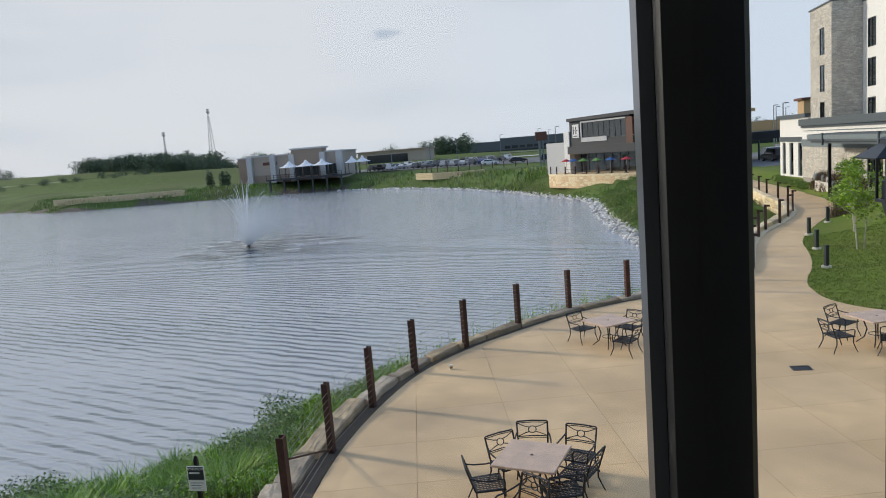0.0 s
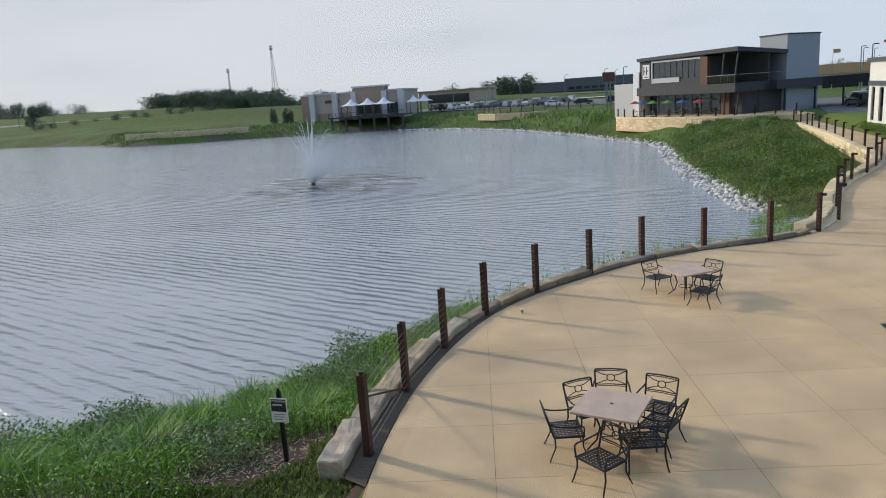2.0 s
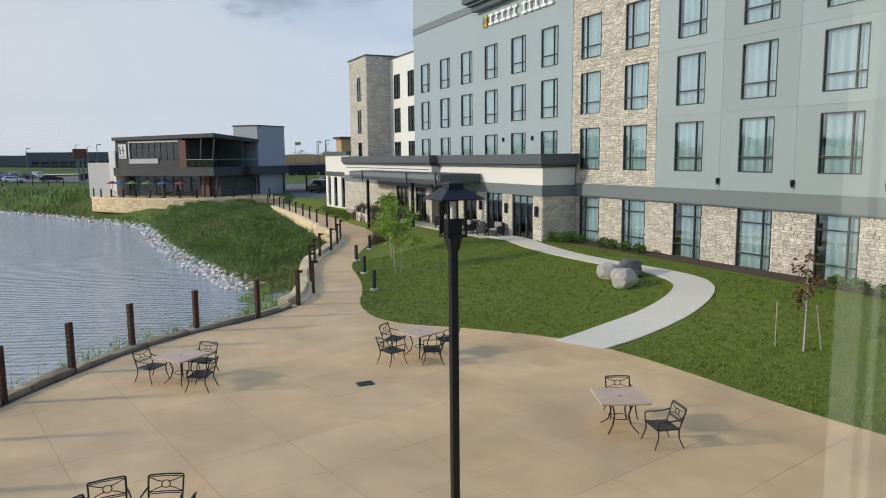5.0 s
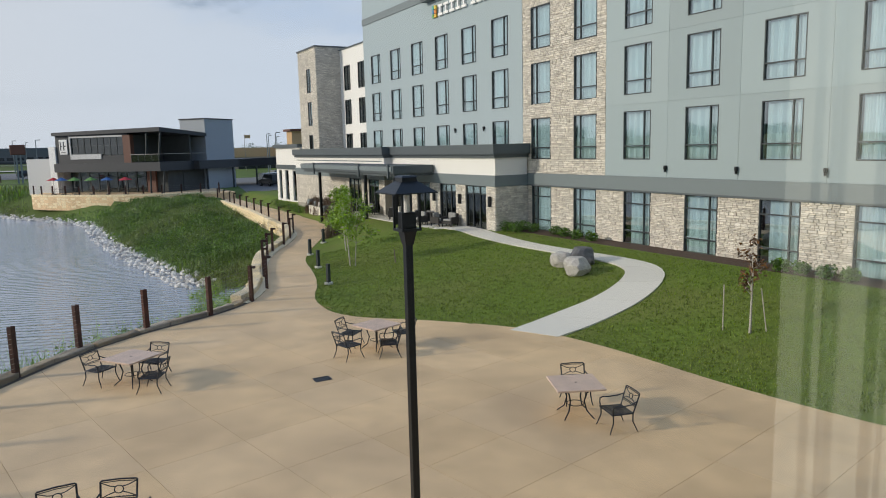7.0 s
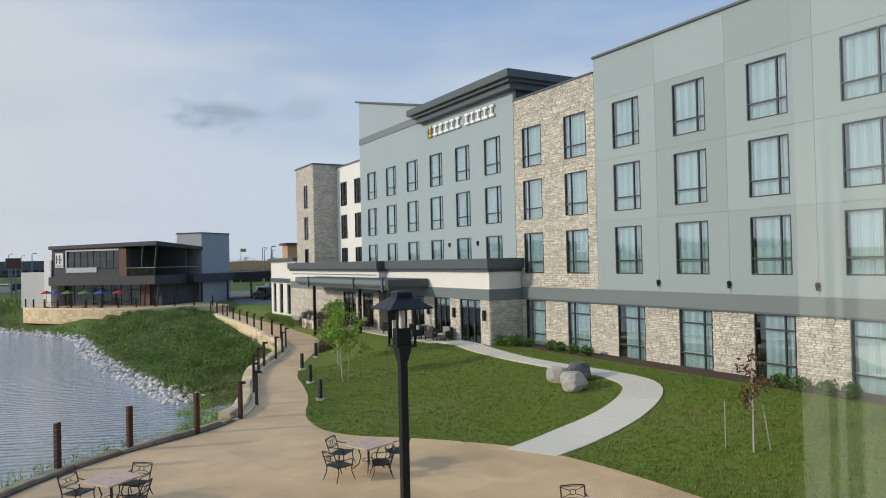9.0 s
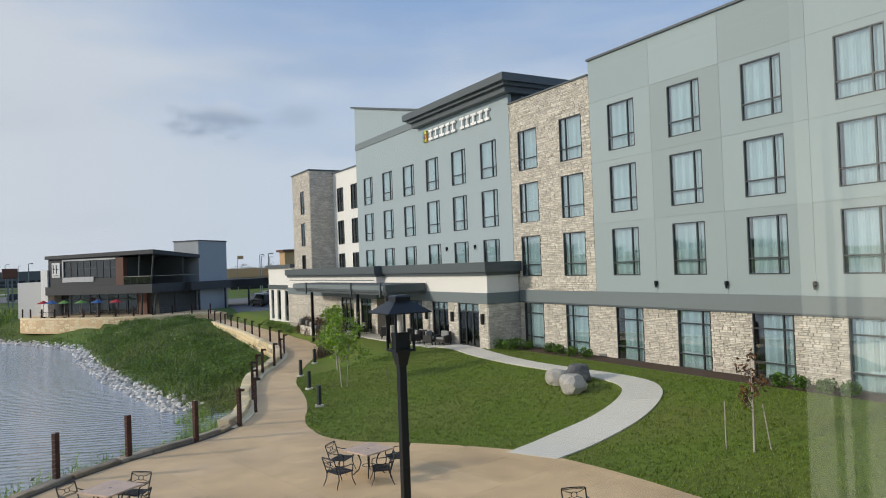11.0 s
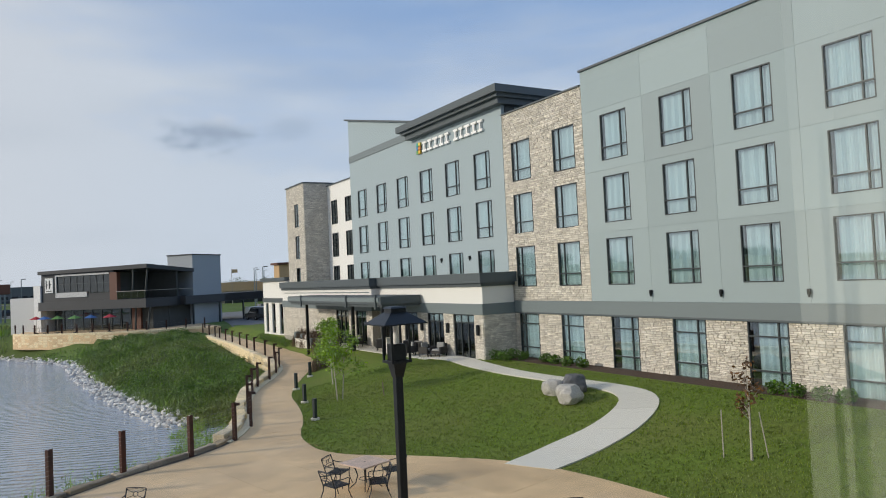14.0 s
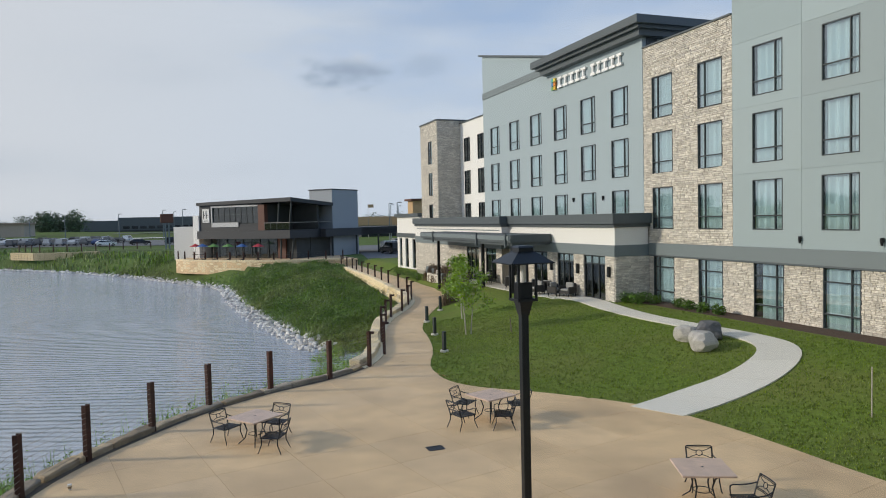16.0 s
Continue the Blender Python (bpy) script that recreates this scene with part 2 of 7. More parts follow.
def water_material():
    m = bpy.data.materials.new("pond_water")
    m.use_nodes = True
    t = m.node_tree
    N, L = t.nodes, t.links
    p = N["Principled BSDF"]
    p.inputs["Base Color"].default_value = (0.34, 0.375, 0.41, 1)
    p.inputs["Roughness"].default_value = 0.09
    p.inputs["IOR"].default_value = 3.0
    co = N.new("ShaderNodeTexCoord")
    def tex(kind, rot, sc, scale, detail, dist):
        mp = N.new("ShaderNodeMapping")
        mp.inputs["Rotation"].default_value = (0, 0, radians(rot))
        mp.inputs["Scale"].default_value = sc
        L.new(co.outputs["Object"], mp.inputs["Vector"])
        n = N.new(kind)
        if kind == "ShaderNodeTexWave":
            n.bands_direction = 'Y'
        n.inputs["Scale"].default_value = scale
        n.inputs["Detail"].default_value = detail
        n.inputs["Distortion"].default_value = dist
        L.new(mp.outputs[0], n.inputs["Vector"])
        return n.outputs["Fac"]
    a = tex("ShaderNodeTexWave", 20, (1, 1, 1), 0.56, 3, 3.2)
    b = tex("ShaderNodeTexWave", 29, (1, 1, 1), 0.27, 3, 4.0)
    c = tex("ShaderNodeTexNoise", 18, (0.4, 1.5, 1), 3.0, 4, 0.3)
    gust = tex("ShaderNodeTexNoise", 40, (1, 1.6, 1), 0.06, 3, 0.5)
    def mad(x_, k_, y_):
        n = N.new("ShaderNodeMath")
        n.operation = 'MULTIPLY_ADD'
        L.new(x_, n.inputs[0])
        n.inputs[1].default_value = k_
        if isinstance(y_, float):
            n.inputs[2].default_value = y_
        else:
            L.new(y_, n.inputs[2])
        return n.outputs[0]
    swell = tex("ShaderNodeTexNoise", 22, (0.25, 1.0, 1), 0.9, 5, 0.6)
    height = mad(a, 0.062, mad(b, 0.034, mad(c, 0.055, mad(swell, 0.12, 0.0))))
    st = N.new("ShaderNodeMapRange")
    L.new(gust, st.inputs[0])
    st.inputs[1].default_value, st.inputs[2].default_value, st.inputs[3].default_value, st.inputs[4].default_value = 0.35, 0.65, 0.5, 1.0
    bp = N.new("ShaderNodeBump")
    bp.inputs["Distance"].default_value = 1.0
    L.new(st.outputs[0], bp.inputs["Strength"])
    L.new(height, bp.inputs["Height"])
    L.new(bp.outputs[0], p.inputs["Normal"])
    return m


WATER = water_material()


# ---- mesh helpers ----
class Shape:
    """Vertices and faces gathered for one mesh."""

    def __init__(self):
        self.v, self.f = [], []

    def add(self, verts, faces):
        n = len(self.v)
        self.v += [tuple(p) for p in verts]
        self.f += [tuple(i + n for i in f) for f in faces]
        return self

    def box(self, x0, x1, y0, y1, z0, z1):
        return self.add([(x0, y0, z0), (x1, y0, z0), (x1, y1, z0), (x0, y1, z0), (x0, y0, z1), (x1, y0, z1), (x1, y1, z1), (x0, y1, z1)],
                        [(3, 2, 1, 0), (4, 5, 6, 7), (0, 1, 5, 4), (1, 2, 6, 5), (2, 3, 7, 6), (3, 0, 4, 7)])

    def bevel_box(self, x0, x1, y0, y1, z0, z1, b):
        """A box with its edges cut by b."""
        bm = bmesh.new()
        bmesh.ops.create_cube(bm, size=1)
        for v in bm.verts:
            v.co = ((x0 + x1) / 2 + v.co.x * (x1 - x0), (y0 + y1) / 2 + v.co.y * (y1 - y0), (z0 + z1) / 2 + v.co.z * (z1 - z0))
        bmesh.ops.bevel(bm, geom=list(bm.edges), offset=b, segments=1, affect='EDGES')
        return self.bm(bm)

    def bm(self, bm):
        bm.verts.index_update()
        self.add([v.co[:] for v in bm.verts], [[v.index for v in f.verts] for f in bm.faces])
        bm.free()
        return self

    def tube(self, pts, r, n=6, r_end=None, flat=1.0):
        """A round bar along points; r_end tapers it."""
        pts = [Vector(p) for p in pts]
        rings = []
        side = None
        for i, p in enumerate(pts):
            d = (pts[min(i + 1, len(pts) - 1)] - pts[max(i - 1, 0)]).normalized()
            if side is None:
                side = d.orthogonal().normalized()
            side = (side - d * side.dot(d)).normalized()
            other = d.cross(side)
            k = r if r_end is None else r + (r_end - r) * i / (len(pts) - 1)
            rings.append([p + (side * math.cos(2 * math.pi * j / n) + other * math.sin(2 * math.pi * j / n) * flat) * k for j in range(n)])
        vs = [q for ring in rings for q in ring]
        fs = [(i * n + j, i * n + (j + 1) % n, (i + 1) * n + (j + 1) % n, (i + 1) * n + j) for i in range(len(pts) - 1) for j in range(n)]
        fs += [tuple(range(n))[::-1], tuple((len(pts) - 1) * n + j for j in range(n))]
        return self.add(vs, fs)

    def cone(self, x, y, z0, z1, r0, r1, n=12, turn=0.0):
        vs = [(x + r * math.cos(turn + 2 * math.pi * j / n), y + r * math.sin(turn + 2 * math.pi * j / n), z) for z, r in ((z0, r0), (z1, r1)) for j in range(n)]
        fs = [(j, (j + 1) % n, n + (j + 1) % n, n + j) for j in range(n)] + [tuple(range(n))[::-1], tuple(range(n, 2 * n))]
        return self.add(vs, fs)

    def prism(self, poly, z0, z1):
        """A flat polygon (anticlockwise) given a thickness."""
        n = len(poly)
        vs = [(x, y, z0) for x, y in poly] + [(x, y, z1) for x, y in poly]
        return self.add(vs, [tuple(range(n))[::-1], tuple(range(n, 2 * n))] + [(j, (j + 1) % n, n + (j + 1) % n, n + j) for j in range(n)])

    def moved(self, m):
        self.v = [tuple(m @ Vector(p)) for p in self.v]
        return self

    def mesh(self, name, mat, smooth=False):
        me = bpy.data.meshes.new(name)
        me.from_pydata(self.v, [], self.f)
        me.materials.append(mat)
        if smooth:
            me.polygons.foreach_set("use_smooth", [True] * len(me.polygons))
        return me


BASE = {}


def thing(name, label, category, at=(0, 0, 0), group="", kind=""):
    ob = new(name)
    ob.location = at
    ob.empty_display_size = 0.2
    BASE[ob.name] = Vector(at)
    return tagged(ob, label, category, group, kind)


def part(name, shape, mat, parent=None, label="", smooth=False):
    """One mesh under a thing or a part; the shape is given in world places where the parent has a base."""
    base = BASE.get(parent.name, Vector()) if parent else Vector()
    if base.length:
        shape.v = [(x - base.x, y - base.y, z - base.z) for x, y, z in shape.v]
    ob = new(name, shape.mesh(name, mat, smooth))
    if parent:
        ob.parent = parent
        BASE[ob.name] = base
    return tagged(ob, label) if label else ob


def solo(name, shape, mat, label, category="", kind="", group="", smooth=False):
    """A thing or a piece of the setting that is one mesh."""
    return tagged(new(name, shape.mesh(name, mat, smooth)), label, category, group, kind)


def piece(name, me, m, parent):
    """A piece on a shared mesh."""
    ob = new(name, me)
    ob.parent = parent
    ob.matrix_basis = Matrix.Translation(-BASE.get(parent.name, Vector())) @ m
    return ob


rng = random.Random(7)


def smooth01(v):
    v = np.clip(v, 0, 1)
    return v * v * (3 - 2 * v)


def lerp_line(pts, y, key=1, val=0):
    return np.interp(y, [p[key] for p in pts], [p[val] for p in pts])


def resample(pts, step):
    """Points along a line, about step apart."""
    p = np.array(pts, float)
    s = np.r_[0, np.cumsum(np.hypot(*np.diff(p[:, :2], axis=0).T))]
    n = max(2, int(round(s[-1] / step)) + 1)
    return [tuple(np.interp(t, s, p[:, k]) for k in range(p.shape[1])) for t in np.linspace(0, s[-1], n)]


def soften(pts, rounds=2):
    """Corner cutting of an open line."""
    for _ in range(rounds):
        out = [pts[0]]
        for a, b in zip(pts, pts[1:]):
            out += [tuple(0.75 * u + 0.25 * w for u, w in zip(a, b)), tuple(0.25 * u + 0.75 * w for u, w in zip(a, b))]
        pts = out + [pts[-1]]
    return pts


def wall_grid(u0, u1, z0, z1, holes, thick, place):
    """A wall with openings cut through it; place(u, z, d) puts a point d metres behind its face."""
    us = sorted({u0, u1, *[v for h in holes for v in h[:2] if u0 < v < u1]})
    zs = sorted({z0, z1, *[v for h in holes for v in h[2:] if z0 < v < z1]})
    solid = [[not any(h[0] <= (a + b) / 2 <= h[1] and h[2] <= (c + d) / 2 <= h[3] for h in holes) for c, d in zip(zs, zs[1:])] for a, b in zip(us, us[1:])]
    s = Shape()
    def quad(*p):
        s.add([place(*q) for q in p], [(0, 1, 2, 3)])
    for i, (a, b) in enumerate(zip(us, us[1:])):
        for j, (c, d) in enumerate(zip(zs, zs[1:])):
            if not solid[i][j]:
                continue
            quad((a, c, 0), (b, c, 0), (b, d, 0), (a, d, 0))
            quad((b, c, thick), (a, c, thick), (a, d, thick), (b, d, thick))
            if i == 0 or not solid[i - 1][j]:
                quad((a, c, thick), (a, c, 0), (a, d, 0), (a, d, thick))
            if i == len(us) - 2 or not solid[i + 1][j]:
                quad((b, c, 0), (b, c, thick), (b, d, thick), (b, d, 0))
            if j == 0 or not solid[i][j - 1]:
                quad((a, c, thick), (b, c, thick), (b, c, 0), (a, c, 0))
            if j == len(zs) - 2 or not solid[i][j + 1]:
                quad((a, d, 0), (b, d, 0), (b, d, thick), (a, d, thick))
    return s



CHIP = material("wood_chip", (0.36, 0.28, 0.20), 0.9, 0, 0.3, 20, 2, 0.1, "island", 0.3)
BRUSH = leafy("brush_leaves", (0.12, 0.20, 0.045), 0.35, (0.18, 0.24, 0.065))
# ---- plan of the ground ----
WATER_Z = -2.0
LEFT = [(-3.2, 2), (-4.3, 8.5), (-4.72, 11.1), (-4.9, 13.7), (-4.7, 16.3), (-4.25, 18.7), (-3.2, 20.85), (-1.72, 22.8), (-0.12, 24.7), (1.97, 26.3), (4.25, 27.35),
        (6.12, 28.95), (7.3, 31.2), (7.9, 33), (8.7, 36.5), (9.9, 40), (11.2, 42.9), (12.5, 45.1), (13.7, 47.6), (14.8, 50.3), (15.6, 54), (15.9, 58),
        (16.3, 62.5), (16.8, 67.5), (17.2, 73), (17.5, 80), (18, 88), (18.2, 95)]
RIGHT = [(15.5, 2), (15.2, 5), (14.0, 9), (13.5, 12.3), (13.4, 16), (13.0, 18.4), (12.4, 20), (10.3, 22.6), (8.8, 23.9), (8.2, 25.1), (8.1, 26.2), (8.35, 28.2), (9.7, 31.4),
         (10.6, 35), (11.2, 38), (12.9, 42), (15.2, 46.5), (17.3, 51), (18.6, 55), (19.1, 59), (19.4, 64), (19.6, 70), (19.8, 80), (20.2, 88), (20.5, 95)]
LEFT_S = [p for p in soften(LEFT, 2)]
RIGHT_S = [p for p in soften(RIGHT, 2)]
RIM = soften([(18.0, 93.0), (15, 92.8), (11, 93.6), (6.5, 96.5), (2.0, 101.0), (-1.5, 105.5), (-2.5, 108)], 2)
SHORE = [(-60, 0), (-30, 7.5), (-16.4, 13.7), (-13.6, 15.4), (-10.0, 17.9), (-8.8, 21.2), (-7.3, 24.6), (-4.6, 27.2), (-1.8, 29.2), (1.2, 31.2), (3.5, 33.6), (4.9, 36.6),
         (5.6, 40.4), (5.8, 44.4), (5.4, 49), (4.6, 55), (3.7, 62.5), (3.0, 73), (2.8, 84), (2.5, 91), (0.5, 96.5), (-2.0, 102), (-6.3, 111), (-12.2, 123.2), (-19.4, 136),
         (-27, 147), (-40, 161), (-56.6, 172.0), (-71.2, 171.3),
         (-84.5, 167.3), (-99.3, 166.3), (-112.5, 162.3), (-127, 158.4), (-150, 176), (-200, 196), (-270, 190), (-270, 60), (-140, -10)]


def shore_distance(x, y):
    """Metres outside the pond's edge, negative over the water."""
    x, y = np.asarray(x, float), np.asarray(y, float)
    best, odd = np.full(x.shape, 1e9), np.zeros(x.shape, bool)
    for (ax, ay), (bx, by) in zip(SHORE, SHORE[1:] + SHORE[:1]):
        dx, dy = bx - ax, by - ay
        t = np.clip(((x - ax) * dx + (y - ay) * dy) / (dx * dx + dy * dy), 0, 1)
        best = np.minimum(best, np.hypot(x - ax - t * dx, y - ay - t * dy))
        cross = (ay > y) != (by > y)
        odd ^= cross & (x < dx * (y - ay) / (dy if dy else 1e-9) + ax)
    return np.where(odd, -best, best)


HEIGHTS = [(0, 10, -0.1), (-12, 5, -0.15), (15, 50, 0), (30, 30, 1.1), (30, 60, 1.0), (24, 80, 0.6), (10, 108, 0.9), (32, 108, 0.75), (-8, 118, 0.7), (-20, 150, 0.9),
           (-40, 210, 1.3), (-70, 188, 1.9), (-100, 182, 1.4), (-140, 195, 1.6), (-180, 300, 6.0), (-350, 480, 10), (-650, 650, 13), (-110, 400, 3.6), (0, 500, 1.2),
           (120, 500, 1.0), (-100, 1000, 5.5), (300, 300, 1), (120, 60, 1), (-90, 300, 2.6), (400, 1500, 3), (-1500, 1500, 14), (0, -200, 0), (-300, -200, 0)]


def land(x, y):
    """Natural height of the land."""
    x, y = np.asarray(x, float), np.asarray(y, float)
    top, low = 0.0, 0.0
    for px, py, pz in HEIGHTS:
        w = 1 / ((x - px) ** 2 + (y - py) ** 2 + 30.0) ** 1.6
        top, low = top + w * pz, low + w
    return top / low


def lawn_height(x, y):
    e = np.interp(y, [p[1] for p in RIGHT_S], [p[0] for p in RIGHT_S])
    by_patio = smooth01((y - 34) / 5) * (1 - smooth01((y - 60) / 8))
    return (1.1 - 0.06 * by_patio) * smooth01((x - e) / np.maximum(1, 22.5 - 3.1 * by_patio - e)) - 0.01


def ground_z(x, y):
    x, y = np.asarray(x, float), np.asarray(y, float)
    d = shore_distance(x, y)
    lx = np.interp(y, [p[1] for p in LEFT_S], [p[0] for p in LEFT_S])
    rx = np.interp(y, [p[1] for p in RIGHT_S], [p[0] for p in RIGHT_S])
    far = smooth01((y - 62) / 28)
    by_wall = smooth01((y - 28) / 3) * (1 - smooth01((y - 42) / 6)) * smooth01((x - 1) / 3)
    mid = smooth01((y - 50) / 20) * (1 - smooth01((y - 100) / 20)) * smooth01((x + 20) / 10)
    z = np.minimum(land(x, y) - 0.05, -2.1 + (2.0 + 0.55 * far - 0.8 * by_wall) * smooth01(d / (9 - 2.5 * far)) + np.clip(d - 9, 0, 400) * (0.08 - 0.055 * mid))
    beside = smooth01((y - 30) / 4) * (1 - smooth01((y - 84) / 6)) * (1 - smooth01((lx - 0.8 - x) / 5.5))
    ry = np.interp(x, [p[0] for p in RIM[::-1]], [p[1] for p in RIM[::-1]])
    below = smooth01((x - 3) / 3) * (1 - smooth01((x - 17) / 1)) * (y < ry) * smooth01((y - 80) / 8) * (1 - smooth01((ry - 0.5 - y) / 5))
    z = z - 0.65 * np.maximum(beside, 0.9 * below)
    z = np.where(d < 0, np.maximum(-2.1 + d * 0.3, -3.2), z)
    near = (y > -30) & (y < 95)
    z = np.where(near & (x > lx - 0.25) & (x <= rx), -0.035, z)
    far_mix = smooth01((y - 60) / 30)
    lawn = lawn_height(x, y) * (1 - 0.35 * far_mix)
    z = np.where(near & (x > rx), lawn, z)
    return z


def gz(x, y):
    return float(ground_z(np.array([x]), np.array([y]))[0])


def grow(start, stop, first, rate):
    out, v, s = [], start, first
    while abs(v) < abs(stop):
        v += s
        out.append(v)
        s *= rate
    return out


def build_ground():
    xs = np.array(sorted(grow(-26, -4200, -0.6, 1.09)) + list(np.arange(-26, -10, 0.5)) + list(np.arange(-10, -4, 0.15)) + list(np.arange(-4, 30.01, 0.5)) + grow(30, 4200, 0.6, 1.09))
    ys = np.array(sorted(grow(0, -900, -1.0, 1.25)) + list(np.arange(0, 7, 0.5)) + list(np.arange(7, 14, 0.15)) + list(np.arange(14, 64.01, 0.5)) + grow(64, 4800, 0.6, 1.055))
    X, Y = np.meshgrid(xs, ys)
    Z = ground_z(X, Y)
    n = len(xs)
    verts = np.stack([X, Y, Z], -1).reshape(-1, 3)
    i, j = np.meshgrid(np.arange(len(ys) - 1), np.arange(n - 1), indexing="ij")
    a = (i * n + j).ravel()
    faces = np.stack([a, a + 1, a + n + 1, a + n], -1)
    cx, cy = verts[faces].mean(1)[:, 0], verts[faces].mean(1)[:, 1]
    d = shore_distance(cx, cy)
    lx = np.interp(cy, [p[1] for p in LEFT_S], [p[0] for p in LEFT_S])
    slot = np.full(len(faces), 1)
    slot[(cx > lx) & (cy < 95) & (cx < 60)] = 0
    slot[(d > 30) & ((cy > 130) | (cx < -60) | (cx > 60))] = 2
    slot[(d < 0.5)] = 3
    rag = d + 0.35 * np.sin(cx * 3.1 + cy) + 0.25 * np.sin(cy * 5.3 - cx * 2)
    slot[(cx < lx) & (cy < 14.5) & (rag > 4.6) & (cx > -16)] = 4
    slot[(cx > 22.3) & (cx < 24) & (cy < 34.6)] = 4
    me = bpy.data.meshes.new("ground")
    me.from_pydata(verts.tolist(), [], faces.tolist())
    for m in (LAWN, MEADOW, FIELD, MUD, MULCH):
        me.materials.append(m)
    me.polygons.foreach_set("material_index", slot.tolist())
    me.polygons.foreach_set("use_smooth", [True] * len(faces))
    tagged(new("ground", me), "mown lawn and rough meadow ground reaching the horizon", "ground", kind="structure")


build_ground()
water = Shape().add([(-275, -12, WATER_Z), (12, -12, WATER_Z), (12, 200, WATER_Z), (-275, 200, WATER_Z)], [(0, 1, 2, 3)])
solo("water", water, WATER, "grey rippled pond water below the terrace", "pond", "structure")


# ---- terrace, walkway and footpath ----
def clip(poly, nx, ny, c):
    """The part of a polygon where nx*x + ny*y <= c."""
    out = []
    for (ax, ay), (bx, by) in zip(poly, poly[1:] + poly[:1]):
        da, db = nx * ax + ny * ay - c, nx * bx + ny * by - c
        if da <= 0:
            out.append((ax, ay))
        if da * db < 0:
            t = da / (da - db)
            out.append((ax + t * (bx - ax), ay + t * (by - ay)))
    return out


def area(poly):
    return 0.5 * sum(a[0] * b[1] - b[0] * a[1] for a, b in zip(poly, poly[1:] + poly[:1]))


terrace = thing("terrace", "buff tinted concrete terrace with saw-cut joints beside the pond", "terrace", (4, 15, 0), kind="structure")
outline = [p for p in RIGHT_S if p[1] < 29.5] + [(float(lerp_line(RIGHT_S, 29.5)), 29.5), (float(lerp_line(LEFT_S, 29.5)), 29.5)] + [p for p in LEFT_S if p[1] < 29.5][::-1]
ca, sa = math.cos(radians(12)), math.sin(radians(12))
for iu in range(-8, 12):
    for iv in range(-2, 18):
        u0, v0 = -0.354 + iu * 1.99, 1.93 + iv * 1.806
        cell = outline
        for nx, ny, c in ((ca, sa, u0 + 1.9865), (-ca, -sa, -u0 - 0.0035), (-sa, ca, v0 + 1.8025), (sa, -ca, -v0 - 0.0035)):
            cell = clip(cell, nx, ny, c) if len(cell) > 2 else []
        if len(cell) > 2 and area(cell) > 0.02:
            part("slab", Shape().prism(cell, -0.15, 0.0), CONCRETE, terrace)
part("joint_bed", Shape().prism([(x * 0.999, y) for x, y in outline], -0.03, -0.012), JOINT, terrace)

walkway = thing("walkway", "buff concrete walkway curving along the pond", "walkway", (12, 45, 0), kind="structure")
yy = 29.51
while yy < 94:
    y1 = yy + 1.75
    row = np.linspace(yy, y1 - 0.012, 5)
    poly = [(float(lerp_line(RIGHT_S, y)), y) for y in row] + [(float(lerp_line(LEFT_S, y)), y) for y in row[::-1]]
    part("slab", Shape().prism(poly, -0.15, 0.0), CONCRETE, walkway)
    yy = y1

PATH_IN = soften([(12.1, 19.64), (14.2, 20.2), (16.3, 20.35), (18.0, 20.9), (19.2, 21.75), (19.62, 22.9), (19.62, 24.6), (19.5, 27.0), (19.45, 29.7), (19.75, 33.4), (20.2, 36.5), (20.0, 38.4)])
PATH_OUT = soften([(12.85, 18.12), (15.05, 18.48), (17.25, 18.85), (19.2, 19.75), (20.3, 20.9), (20.7, 22.4), (20.6, 24.6), (20.4, 27.1), (20.45, 30.2), (21.1, 34.2), (21.6, 36.4), (21.7, 38.4)])
footpath = thing("footpath", "pale grey concrete footpath winding through the lawn", "path", (18, 25, 0.5), kind="structure")
pin = resample(PATH_IN, 0.5)
pout = resample(PATH_OUT, 0.1)
pout = [pout[int(round(k * (len(pout) - 1) / (len(pin) - 1)))] for k in range(len(pin))]
STEP = 4
for k in range(0, len(pin) - 1, STEP):
    s = Shape()
    idx = list(range(k, min(k + STEP, len(pin) - 1) + 1))
    vs = []
    for n_, i in enumerate(idx):
        (ax, ay), (bx, by) = pin[i], pout[i]
        if n_ == len(idx) - 1:
            (cx_, cy_), (dx_, dy_) = pin[i - 1], pout[i - 1]
            ax, ay, bx, by = ax + (cx_ - ax) * 0.03, ay + (cy_ - ay) * 0.03, bx + (dx_ - bx) * 0.03, by + (dy_ - by) * 0.03
        for t in (0, 0.5, 1):
            x, y = ax + (bx - ax) * t, ay + (by - ay) * t
            vs.append((x, y, gz(x, y) + 0.045))
    lows = [(x, y, z - 0.2) for x, y, z in vs]
    m, tot = len(idx), len(vs)
    fs = [(3 * i + j + 1, 3 * i + j + 4, 3 * i + j + 3, 3 * i + j) for i in range(m - 1) for j in range(2)]
    fs = [f[::-1] for f in fs]
    rim = [3 * i for i in range(m)] + [3 * (m - 1) + 1] + [3 * i + 2 for i in range(m)][::-1] + [1]
    fs += [(a, tot + a, tot + b, b) for a, b in zip(rim, rim[1:] + rim[:1])]
    part("slab", s.add(vs + lows, fs), PALE_CONCRETE, footpath)

# patio in front of the lobby
patio = [(19.6, 38.2), (21.55, 38.2), (21.55, 47), (21.0, 47), (21.0, 62), (19.6, 62), (19.3, 55), (19.3, 45)]
solo("patio", Shape().prism(patio, 0.3, 1.06), PALE_CONCRETE, "pale concrete patio before the lobby doors", "patio", "structure")


